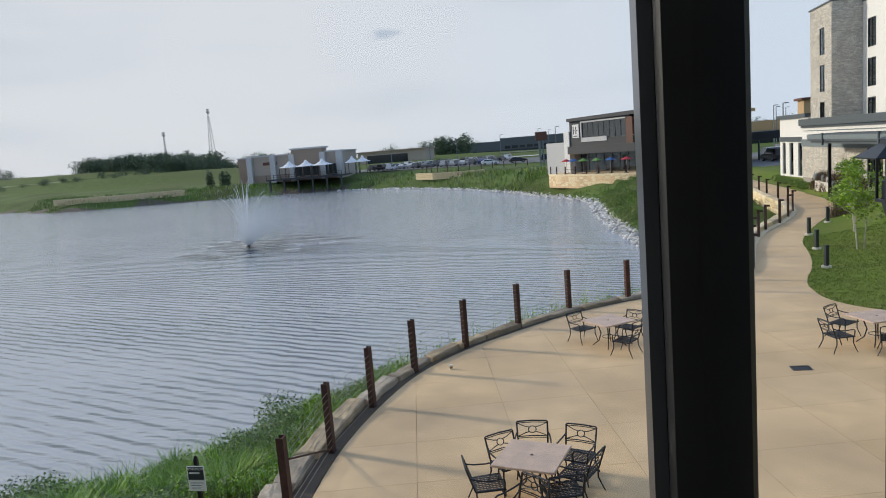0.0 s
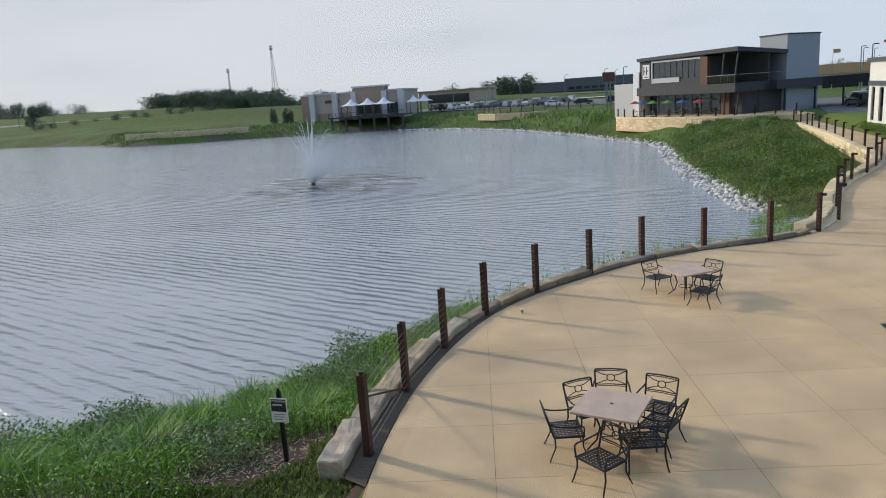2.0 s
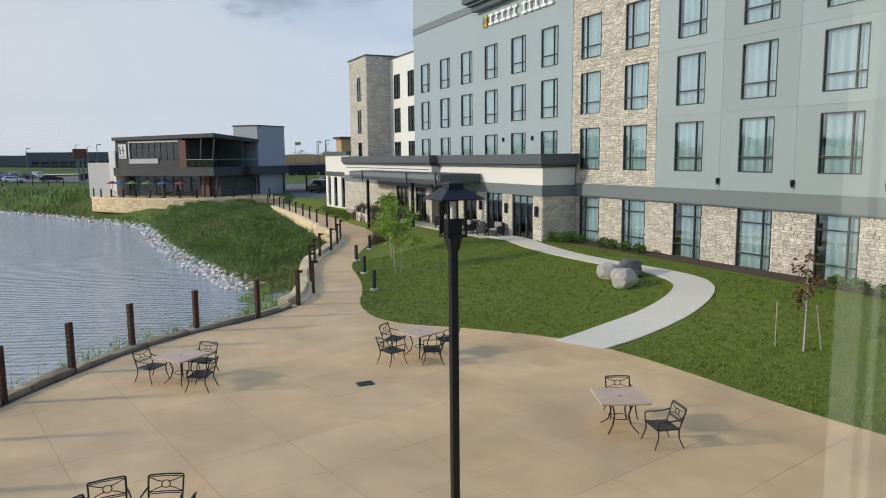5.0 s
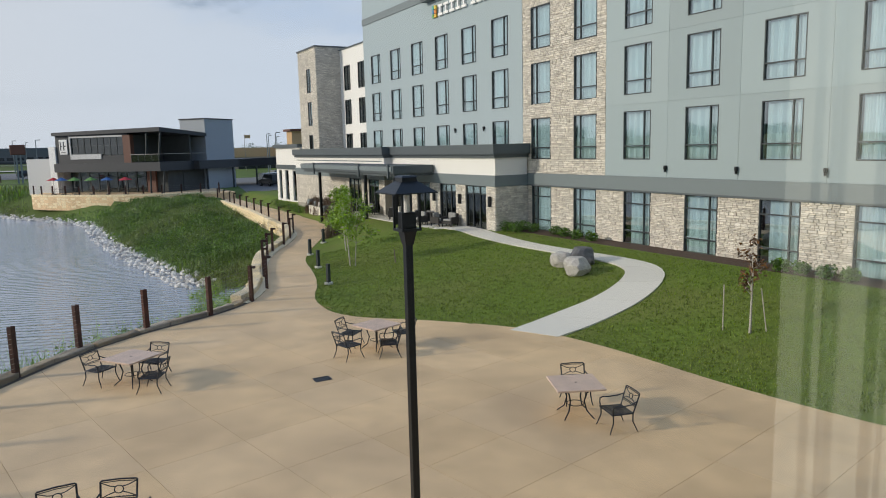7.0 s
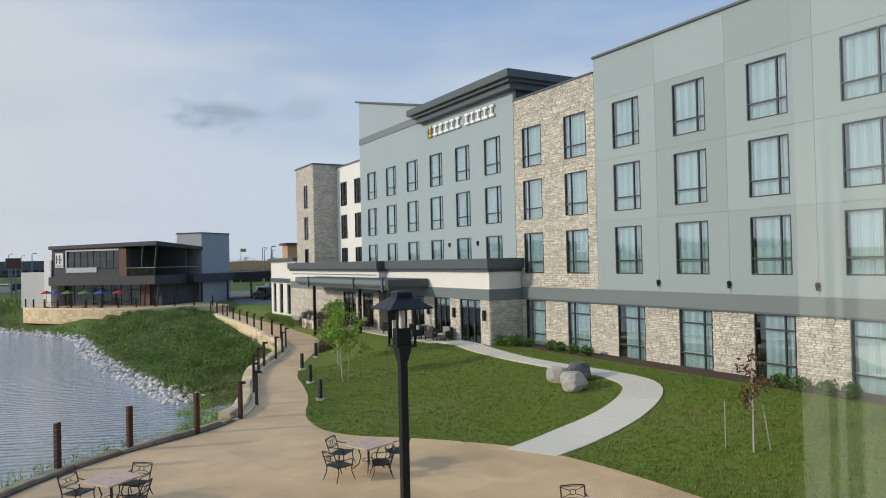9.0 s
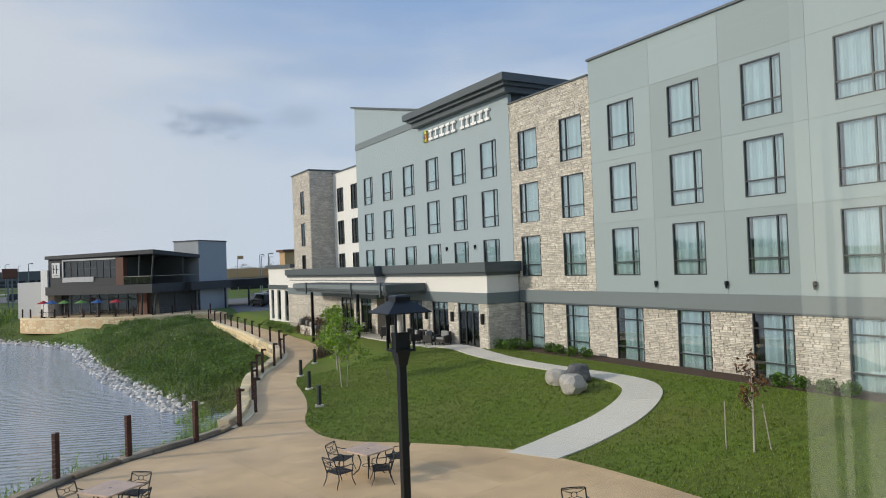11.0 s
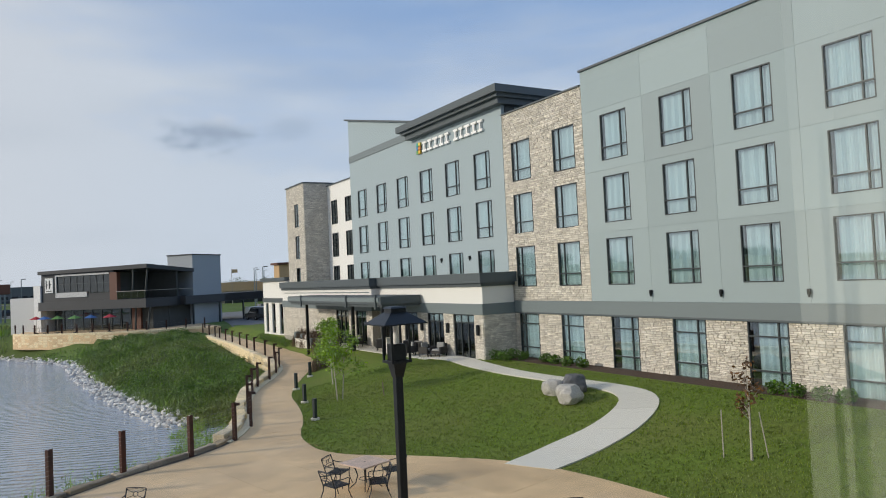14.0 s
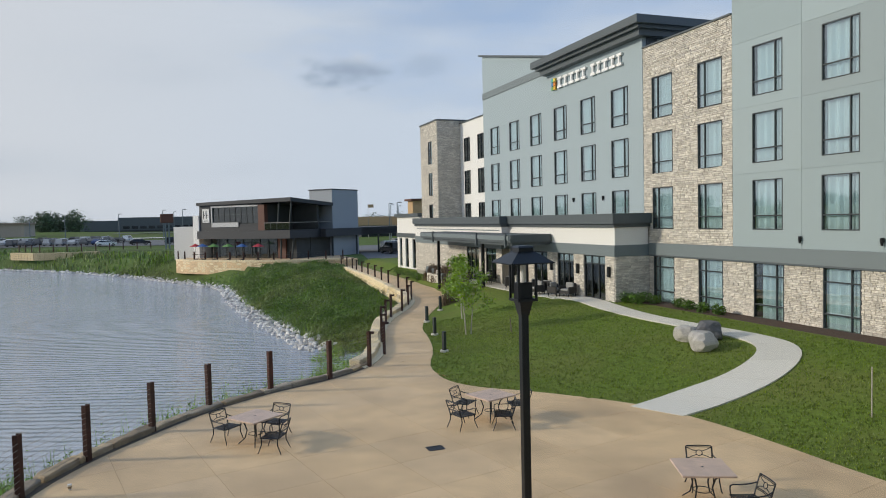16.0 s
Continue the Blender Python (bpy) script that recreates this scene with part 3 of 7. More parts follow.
# ---- drain and litter on the terrace ----
DX, DY = 5.2, 18.3
drain = thing("floor_drain", "dark cast-iron drain grate set into the concrete terrace", "drain", (5.2, 18.3, 0))
part("frame", Shape().box(DX - .22, DX + .22, DY - .17, DY - .14, -.05, .012).box(DX - .22, DX + .22, DY + .14, DY + .17, -.05, .012).box(DX - .22, DX - .19, DY - .14, DY + .14, -.05, .012).box(DX + .19, DX + .22, DY - .14, DY + .14, -.05, .012), IRON, drain)
# Solid black block stands in for the shaded hollow under the bars.
part("pit", Shape().box(DX - .19, DX + .19, DY - .14, DY + .14, -.05, .002), BLACK, drain)
for k in range(8):
    part("bar", Shape().box(DX - .18 + k * .047, DX - .16 + k * .047, DY - .14, DY + .14, -.03, .009), IRON, drain)
cup = thing("paper_cup", "small white paper cup with brown band on concrete", "cup", (-3.4, 18.9, 0))
part("cup_body", Shape().cone(-3.4, 18.9, 0, 0.13, 0.033, 0.045), WHITE, cup)
part("sleeve", Shape().cone(-3.4, 18.9, 0.03, 0.085, 0.0395, 0.0445), JOINT, cup)


# ---- fence along the water ----
POSTS = [(-4.83, 11.1), (-4.98, 13.72), (-4.8, 16.2), (-4.31, 18.7), (-3.23, 20.9), (-1.8, 22.95), (-0.19, 25.0), (1.9, 26.4), (4.22, 27.55), (6.15, 29.1), (7.4, 31.4),
         (8.0, 34.1), (8.75, 37.0), (9.75, 39.8), (10.75, 42.3), (12.2, 44.85), (13.45, 47.6), (14.55, 50.4), (15.3, 54), (15.7, 57.8), (16.05, 62.2), (16.55, 66.5), (16.8, 70),
         (16.95, 73.5), (17.1, 76.9), (17.3, 80.5), (17.6, 84), (17.8, 88), (17.9, 92)]


def post_shape(h):
    """A steel channel with a stiffened back and a small hooded light at its head."""
    s = Shape()
    s.box(-0.085, 0.085, -0.012, 0.012, 0, h)
    s.box(-0.085, -0.065, 0.012, 0.11, 0, h)
    s.box(0.065, 0.085, 0.012, 0.11, 0, h)
    s.box(-0.1, 0.1, -0.03, 0.13, 0, 0.015)
    for k in range(10):
        s.box(-0.058, 0.058, 0.014, 0.05, 0.17 + k * 0.12, 0.185 + k * 0.12)
    return s


def run_fence(name, label, posts, zs, h, cables, hood):
    fence = thing(name, label, "fence", (posts[0][0], posts[0][1], zs[0]))
    me = post_shape(h).mesh("post", RUST)
    cap = Shape().bevel_box(-0.04, 0.04, -0.17, 0.0, -0.11, -0.01, 0.01).mesh("hood", RUST)
    turns = []
    for i, (x, y) in enumerate(posts):
        (ax, ay), (bx, by) = posts[max(i - 1, 0)], posts[min(i + 1, len(posts) - 1)]
        a = math.atan2(by - ay, bx - ax)
        m = Matrix.Translation((x, y, zs[i])) @ Matrix.Rotation(a, 4, 'Z')
        ob = piece("post", me, m, fence)
        if hood and i >= 9:
            c = new("hood", cap)
            c.parent = ob
            c.location = (0, -0.012, h)
    for k in range(cables):
        f = 0.17 + k * (h - 0.35) / max(1, cables - 1)
        part("cable", Shape().tube([(x, y, z + f) for (x, y), z in zip(posts, zs)], 0.0045, 4), CABLE, fence)
    return fence


fence = run_fence("cable_fence", "rust-brown steel post fence with thin horizontal cables", POSTS, [0.0] * len(POSTS), 1.45, 9, True)
part("brace", Shape().tube([(-4.82, 11.2, 1.02), (-4.98, 13.6, 0.12)], 0.018, 6), RUST, fence)


# ---- stone ledge and retaining wall outside the fence ----
def rough_block(l, w, h, seed, jag=0.05):
    """A quarried block with chipped corners."""
    r = random.Random(seed)
    bm = bmesh.new()
    bmesh.ops.create_cube(bm, size=1)
    bmesh.ops.bevel(bm, geom=list(bm.edges), offset=0.07, segments=1, affect='EDGES')
    for v in bm.verts:
        v.co = (v.co.x * l + r.uniform(-jag, jag), v.co.y * w + r.uniform(-jag, jag), v.co.z * h + r.uniform(-jag, jag) * 0.6)
    return Shape().bm(bm)


def quarry_block(l, w, h, seed):
    """A long ledge block, its faces cut up and pitted."""
    bm = bmesh.new()
    bmesh.ops.create_cube(bm, size=1)
    for v in bm.verts:
        v.co = (v.co.x * l, v.co.y * w, v.co.z * h)
    bmesh.ops.bevel(bm, geom=list(bm.edges), offset=.025, segments=1, affect='EDGES')
    bmesh.ops.subdivide_edges(bm, edges=[e for e in bm.edges if e.calc_length() > .2], cuts=4, use_grid_fill=True)
    off = Vector((seed * 1.7, seed * .6, 0))
    for v in bm.verts:
        n_ = noise.noise_vector(v.co * 3.2 + off) * .05 + noise.noise_vector(v.co * 9 + off) * .022
        v.co += n_
    return Shape().bm(bm)


ledge = thing("stone_ledge", "row of long weathered limestone ledge blocks", "stone ledge", (-5, 15, 0))
line = resample([(x - 0.0, y) for x, y in LEFT_S if 9.9 < y < 29.6], 0.1)
pos, k = 4, 0
while pos < len(line) - 8:
    n_ = min(rng.randint(11, 18), len(line) - 1 - pos)
    (ax, ay), (bx, by) = line[pos], line[pos + n_]
    a = math.atan2(by - ay, bx - ax)
    l = math.hypot(bx - ax, by - ay)
    out = float(np.interp(ay, [10, 14, 18, 22], [.66, .55, .42, .30])) + rng.uniform(-0.03, 0.03)
    wide_ = float(np.interp(ay, [10, 14, 18, 22], [.46, .45, .40, .32]))
    mx, my = (ax + bx) / 2 - math.sin(a) * out, (ay + by) / 2 + math.cos(a) * out
    me = quarry_block(l - 0.02, wide_, 0.42, 100 + k).mesh("block", LEDGE)
    piece("block", me, pose(mx, my, float(np.interp(ay, [12, 22], [.0, -.07])) + rng.uniform(-0.04, 0.04), rng.uniform(-1.5, 1.5), rng.uniform(-1, 1), math.degrees(a)), ledge)
    pos, k = pos + n_, k + 1
# gravel strip between ledge and slab
GRAVEL = material("grey_gravel", (0.105, 0.082, 0.062), 0.95, 0, 0.45, 30, 2, 0.8)
solo("gravel_strip", Shape().add([(x - 0.02, y, 0.0) for x, y in line] + [(x - 0.42, y + 0.16, 0.02) for x, y in line],
     [(i + 1, i, len(line) + i, len(line) + i + 1) for i in range(len(line) - 1)]), GRAVEL, "dark soil strip between ledge and terrace", "soil", "structure")

retaining = thing("retaining_wall", "buff limestone retaining wall under the walkway", "retaining wall", (9, 45, 0), kind="structure")
wall_meshes = [rough_block(1, 1, 1, 300 + k, 0.035).mesh("stone", WALLSTONE) for k in range(8)]
wline = resample([p for p in LEFT_S if 28.6 < p[1] < 95], 0.1)
back = Shape()
wpts = [(x, y) for x, y in wline[::5]]
for (ax, ay), (bx, by) in zip(wpts, wpts[1:]):
    a = math.atan2(by - ay, bx - ax)
    nx, ny = -math.sin(a), math.cos(a)
    back.add([(ax + nx * .3, ay + ny * .3, -2.2), (bx + nx * .3, by + ny * .3, -2.2), (bx + nx * .3, by + ny * .3, 0.08), (ax + nx * .3, ay + ny * .3, 0.08)], [(0, 1, 2, 3)])
    back.add([(ax, ay, 0.02), (bx, by, 0.02), (bx + nx * .3, by + ny * .3, 0.08), (ax + nx * .3, ay + ny * .3, 0.08)], [(0, 1, 2, 3)])
part("backing", back, WALLSTONE, retaining)
rest_wall = Shape()
unit = [rough_block(1, 1, 1, 320 + k, 0.03) for k in range(4)]
count = 0
for course in range(7):
    top = 0.30 - course * 0.30
    pos = 2 + (course % 2) * 4
    while pos < len(wline) - 16:
        n_ = rng.randint(5, 12)
        (ax, ay), (bx, by) = wline[pos], wline[pos + n_]
        a = math.atan2(by - ay, bx - ax)
        l = math.hypot(bx - ax, by - ay)
        out = 0.55 + course * 0.035 + rng.uniform(-0.05, 0.04)
        mx, my = (ax + bx) / 2 - math.sin(a) * out, (ay + by) / 2 + math.cos(a) * out
        if gz(mx - math.sin(a) * 0.4, my + math.cos(a) * 0.4) < top - 0.02:
            m = pose(mx, my, top - 0.15, 0, 0, math.degrees(a)) @ Matrix.Diagonal((l - 0.015, 0.5, 0.285, 1))
            if my < 62 and count < 290:
                piece("stone", wall_meshes[rng.randrange(8)], m, retaining)
                count += 1
            else:
                u = unit[rng.randrange(4)]
                rest_wall.add([m @ Vector(p) for p in u.v], u.f)
        pos += n_
tagged(part("far_stones", rest_wall, WALLSTONE, retaining), kind="stuff")


# ---- riprap along the far bank ----
def rock_shape(seed, jag=0.22):
    r = random.Random(seed)
    bm = bmesh.new()
    bmesh.ops.create_icosphere(bm, subdivisions=1, radius=1)
    for v in bm.verts:
        v.co *= 1 + r.uniform(-jag, jag)
        v.co.z *= 0.72
    return Shape().bm(bm)


riprap = thing("riprap", "band of pale grey broken rocks along the waterline", "rocks", (6, 45, -2))
rocks = [rock_shape(400 + k) for k in range(8)]
rock_mesh = [s.mesh("rock", RIPRAP) for s in (rock_shape(420 + k) for k in range(8))]
sline = resample([p for p in SHORE if p[0] > -60 and 42 < p[1]], 0.25)
many, count = Shape(), 0
for i, (x, y) in enumerate(sline[:-1]):
    bx, by = sline[i + 1]
    a = math.atan2(by - y, bx - x)
    wide = .9 if y < 44 else 1.7
    dist = math.hypot(x, y)
    for k in range(6 if y < 75 else 3):
        o = rng.uniform(-0.25, wide) * (1 if rng.random() < 0.85 else 1.25)
        px, py = x + math.sin(a) * o + rng.uniform(-.15, .15), y - math.cos(a) * o + rng.uniform(-.15, .15)
        r = rng.uniform(0.09, 0.21) * (1.0 if y < 75 else 1.35)
        m = pose(px, py, -2.06 + 2.0 * float(smooth01(max(o, 0) / 9)) + r * 0.35, rng.uniform(-25, 25), rng.uniform(-25, 25), rng.uniform(0, 360)) @ Matrix.Diagonal((r * rng.uniform(.8, 1.3), r, r, 1))
        if y < 62 and count < 300 and k < 3:
            piece("rock", rock_mesh[rng.randrange(8)], m, riprap)
            count += 1
        else:
            s = rocks[rng.randrange(8)]
            many.add([m @ Vector(p) for p in s.v], s.f)
tagged(part("small_rocks", many, RIPRAP_S, riprap), kind="stuff")


# ---- outdoor tables and chairs ----
def make_chair():
    c = thing("patio_chair", "dark cast-aluminium patio armchair with lattice seat", "chair", group="patio chairs")
    frame = Shape().tube([(-.24, -.23, .43), (.24, -.23, .43), (.26, .24, .44), (-.26, .24, .44), (-.24, -.23, .43)], 0.016, 6)
    holes = [(-.215 + a * .055, -.215 + a * .055 + .036, -.195 + b * .053, -.195 + b * .053 + .034) for a in range(8) for b in range(8)]
    part("seat", wall_grid(-.24, .24, -.225, .235, holes, .012, lambda u, v, d: (u, v, .448 - d)), IRON, c)
    part("seat_frame", frame, IRON, c)
    def bp(u, w):
        return (u, -.235 - .13 * (w - .44) / .45, w)
    part("backrest", Shape().tube([bp(-.235, .44), bp(-.245, .66), bp(-.25, .87), bp(-.235, .885), bp(0, .897), bp(.235, .885), bp(.25, .87), bp(.245, .66), bp(.235, .44)], 0.015, 6), IRON, c)
    for w, r_ in ((.852, .009), (.60, .011), (.57, .009)):
        part("back_rail", Shape().tube([bp(-.25, w), bp(0, w + .012), bp(.25, w)], r_, 5), IRON, c)
    part("back_ring", Shape().tube([bp(.062 * math.cos(t * math.pi / 6), .73 + .062 * math.sin(t * math.pi / 6)) for t in range(13)], 0.009, 5), IRON, c)
    for sx in (-1, 1):
        part("cross_bar", Shape().tube([bp(sx * .24, .85), bp(sx * .12, .79), bp(sx * .048, .772)], 0.009, 5), IRON, c)
        part("cross_bar", Shape().tube([bp(sx * .24, .605), bp(sx * .12, .665), bp(sx * .048, .69)], 0.009, 5), IRON, c)
    for sx in (-1, 1):
        arm = Shape().tube([(sx * .245, -.30, .70), (sx * .275, -.18, .655), (sx * .285, .02, .64), (sx * .285, .16, .655), (sx * .28, .225, .63), (sx * .27, .235, .56), (sx * .26, .225, .44)], 0.014, 6)
        part("armrest", arm, IRON, c)
        for y0, y1 in ((.22, .29), (-.22, -.30)):
            part("leg", Shape().tube([(sx * .245, y0, .43), (sx * .25, y0 * .98, .25), (sx * .265, y1 * .97, .06), (sx * .28, y1 * 1.05, 0.0)], 0.015, 6, 0.011), IRON, c)
    return c


def make_table():
    t = thing("patio_table", "square travertine-topped patio table on curved black legs", "table", group="patio tables")
    part("tabletop", Shape().bevel_box(-.535, .535, -.535, .535, .695, .738, .008), TABLE, t)
    part("apron", Shape().tube([(-.42, -.42, .682), (.42, -.42, .682), (.42, .42, .682), (-.42, .42, .682), (-.42, -.42, .682)], 0.012, 6), IRON, t)
    for sx in (-1, 1):
        for sy in (-1, 1):
            part("leg", Shape().tube([(sx * .30, sy * .30, .685), (sx * .20, sy * .20, .55), (sx * .155, sy * .155, .36), (sx * .20, sy * .20, .15), (sx * .33, sy * .33, 0.0)], 0.02, 6, 0.014), IRON, t)
    part("stretcher", Shape().tube([(.19 * math.cos(k * math.pi / 6), .19 * math.sin(k * math.pi / 6), .26) for k in range(13)], 0.010, 5), IRON, t)
    # Black disc on the uncut top imitates a shaded umbrella hole.
    part("umbrella_hole", Shape().cone(0, 0, .7385, .742, .028, .028, 10), BLACK, t)
    return t


TABLES = [(-0.9, 11.94, -15), (0.87, 20.72, -53), (7.6, 20.17, -72), (9.15, 12.84, -24)]
CHAIRS = [(-1.62, 11.62, -75), (-1.03, 10.74, 140), (-0.42, 11.4, 15), (-0.15, 12.03, 65), (-0.19, 12.66, 160), (-0.93, 12.86, 183), (-1.3, 12.38, 215),
          (0.15, 21.2, -140), (1.45, 21.2, 140), (1.26, 19.84, 60),
          (7.05, 20.9, -140), (6.51, 19.7, -75), (7.58, 19.25, 70), (8.44, 20.1, 80),
          (9.68, 13.45, 155), (9.38, 11.78, 75)]
table0, chair0 = make_table(), make_chair()
for c in chair0.children:
    c.data.transform(Matrix.Diagonal((1.12, 1.02, .91, 1)))
for i, (x, y, a) in enumerate(TABLES):
    m = pose(x, y, 0.001, 0, 0, a)
    if i == 0:
        table0.matrix_basis = m
    else:
        copy_thing(table0, m)
for i, (x, y, a) in enumerate(CHAIRS):
    m = pose(x, y, 0.001, 0, 0, a)
    if i == 0:
        chair0.matrix_basis = m
    else:
        copy_thing(chair0, m)


# ---- lamp post ----
LX, LY = 3.74, 10.0
lamp = thing("lamp_post", "black square lamp post with a pitched lantern hood", "lamp post", (LX, LY, 0))
part("pole", Shape().bevel_box(LX - .055, LX + .055, LY - .055, LY + .055, 0.2, 4.75, .008), BLACK, lamp)
part("base", Shape().bevel_box(LX - .12, LX + .12, LY - .12, LY + .12, 0, .26, .02).bevel_box(LX - .1, LX + .1, LY - .1, LY + .1, .26, .33, .015), BLACK, lamp)
part("bracket", Shape().add([(LX + a * .06, LY + b * .06, 4.60) for a, b in ((-1, -1), (1, -1), (1, 1), (-1, 1))] + [(LX + a * .10, LY + b * .10, 4.80) for a, b in ((-1, -1), (1, -1), (1, 1), (-1, 1))],
     [(0, 1, 5, 4), (1, 2, 6, 5), (2, 3, 7, 6), (3, 0, 4, 7), (0, 3, 2, 1), (4, 5, 6, 7)]), BLACK, lamp)
part("lantern_box", Shape().bevel_box(LX - .10, LX + .10, LY - .10, LY + .10, 4.80, 5.06, .01), BLACK, lamp)
for sx in (-1, 1):
    for sy in (-1, 1):
        part("stanchion", Shape().box(LX + sx * .135 - .014, LX + sx * .135 + .014, LY + sy * .135 - .014, LY + sy * .135 + .014, 4.81, 5.35), BLACK, lamp)
part("lower_ring", Shape().box(LX - .152, LX + .152, LY - .152, LY - .12, 4.80, 4.835).box(LX - .152, LX + .152, LY + .12, LY + .152, 4.80, 4.835).box(LX - .152, LX - .12, LY - .12, LY + .12, 4.80, 4.835).box(LX + .12, LX + .152, LY - .12, LY + .12, 4.80, 4.835), BLACK, lamp)
hood = Shape().cone(LX, LY, 5.33, 5.345, .465, .465, 4, math.pi / 4).cone(LX, LY, 5.345, 5.495, .46, .17, 4, math.pi / 4)
part("hood", hood, BLACK, lamp)
part("finial", Shape().cone(LX, LY, 5.495, 5.55, .165, .155, 4, math.pi / 4).cone(LX, LY, 5.55, 5.575, .185, .13, 4, math.pi / 4), BLACK, lamp)
part("lamp_glass", Shape().cone(LX, LY, 5.06, 5.30, .04, .04, 10), WHITE, lamp)


# ---- bollard lights along the walkway ----
boll = thing("bollard_light", "short dark square bollard light on a pale concrete footing", "bollard", group="walkway bollards")
part("bollard_post", Shape().bevel_box(-.075, .075, -.075, .075, .08, .92, .008), FRAME, boll)
part("footing", Shape().cone(0, 0, -.2, .09, .2, .19, 14), PALE_CONCRETE, boll)
for i, (x, y) in enumerate([(9.95, 30.75), (11.05, 35.25), (12.15, 39.8), (14.5, 44.1), (16.3, 47.4)]):
    m = pose(x, y, gz(x, y), 0, 0, rng.uniform(0, 20))
    if i == 0:
        boll.matrix_basis = m
    else:
        copy_thing(boll, m)


# ---- notice on a post by the bank ----
sx, sy = -6.4, 11.05
sz = 1.15 - 1.78
sign = thing("notice_sign", "small white and dark notice on a black post by the bank", "sign", (sx, sy, sz))
part("sign_post", Shape().bevel_box(sx - .035, sx + .035, sy - .03, sy + .03, gz(sx, sy) - .2, sz + 1.72, .006), BLACK, sign)
part("post_cap", Shape().cone(sx, sy, sz + 1.72, sz + 1.78, .035, .02, 8), BLACK, sign)
panel = part("panel", Shape().bevel_box(sx - .155, sx + .155, sy - .052, sy - .034, sz + 1.18, sz + 1.62, .004), WHITE, sign)
part("header", Shape().box(sx - .14, sx + .14, sy - .056, sy - .053, sz + 1.38, sz + 1.605), FRAME, panel, "dark teal header field")
word = bpy.data.curves.new("sign_word", 'FONT')
word.body, word.size, word.align_x, word.extrude = "ATTENTION", .052, 'CENTER', .001
word.materials.append(WHITE)
word_ob = new("sign_word", word)
word_ob.matrix_world = pose(sx, sy - .058, sz + 1.552, 90, 0, 0)
bpy.context.view_layer.update()
word_mesh = bpy.data.meshes.new_from_object(word_ob)
bpy.data.objects.remove(word_ob)
letters = Shape()
letters.add([pose(sx, sy - .058, sz + 1.552, 90, 0, 0) @ v.co for v in word_mesh.vertices], [tuple(f_.vertices) for f_ in word_mesh.polygons])
part("sign_word", letters, WHITE, panel)
for k in range(1, 2):
    part("text_bar", Shape().box(sx - .11, sx + .11 - .04 * k, sy - .059, sy - .057, sz + 1.55 - k * .06, sz + 1.575 - k * .06), WHITE, panel)
for k in range(3):
    part("text_bar", Shape().box(sx - .11, sx + .11 - .03 * k, sy - .055, sy - .0525, sz + 1.32 - k * .045, sz + 1.332 - k * .045), BAND, panel)


# ---- boulders ----
def boulder(x, y, sx_, sy_, sz_, seed, mat, label):
    r = random.Random(seed)
    bm = bmesh.new()
    bmesh.ops.create_icosphere(bm, subdivisions=3, radius=1)
    off = Vector((seed * 3.1, seed * 1.7, 0))
    for v in bm.verts:
        n_ = noise.noise(v.co * 1.1 + off) * .32 + noise.noise(v.co * 3 + off) * .1
        v.co *= 1 + n_
        v.co.x, v.co.y, v.co.z = max(-.95, min(.95, v.co.x)) * sx_ * .9, max(-.95, min(.95, v.co.y)) * sy_ * .9, max(-.6, min(.85, v.co.z)) * sz_ * .9
    s = Shape().bm(bm).moved(pose(x, y, gz(x, y) + sz_ * .45, 0, 0, r.uniform(0, 90)))
    solo("boulder", s, mat, label, "boulder", group="lawn boulders")


boulder(17.75, 23.05, .66, .60, .56, 3, BOULDER_L, "large pale grey boulder lying on the lawn")
boulder(18.85, 24.15, .74, .62, .58, 5, BOULDER_D, "large dark grey boulder beside the footpath")
boulder(18.1, 24.5, .5, .5, .5, 8, BOULDER_L, "smaller grey boulder beside the dark one")


# ---- plants ----
def leaves(s, cx, cy, cz, rx, ry, rz, n, size, r, shell=0.55):
    """Small two-triangle leaves in a rounded clump."""
    for _ in range(n):
        d = Vector((r.gauss(0, 1), r.gauss(0, 1), r.gauss(0, 1))).normalized() * (shell + (1 - shell) * r.random())
        p = Vector((cx + d.x * rx, cy + d.y * ry, cz + d.z * rz))
        a = Vector((r.gauss(0, 1), r.gauss(0, 1), r.gauss(0, .6))).normalized()
        b = a.orthogonal().normalized()
        b = (b * math.cos(r.random() * 6) + a.cross(b) * math.sin(r.random() * 6)).normalized()
        k = size * r.uniform(.6, 1.3)
        s.add([p - a * k, p + b * k * .45, p + a * k, p - b * k * .45], [(0, 1, 2, 3)])


def blades(s, x, y, z, h, n, spread, width, r, lean=.35):
    """A tuft of bent grass blades."""
    for _ in range(n):
        a = r.uniform(0, 6.283)
        bx, by = x + r.uniform(-spread, spread), y + r.uniform(-spread, spread)
        hh = h * r.uniform(.6, 1.15)
        k = lean * hh * r.uniform(.2, 1.2)
        dx, dy = math.cos(a), math.sin(a)
        wx, wy = -dy * width, dx * width
        s.add([(bx - wx, by - wy, z - .05), (bx + wx, by + wy, z - .05), (bx + dx * k * .4 + wx * .8, by + dy * k * .4 + wy * .8, z + hh * .6), (bx + dx * k * .4 - wx * .8, by + dy * k * .4 - wy * .8, z + hh * .6), (bx + dx * k, by + dy * k, z + hh)],
              [(0, 1, 2, 3), (3, 2, 4)])


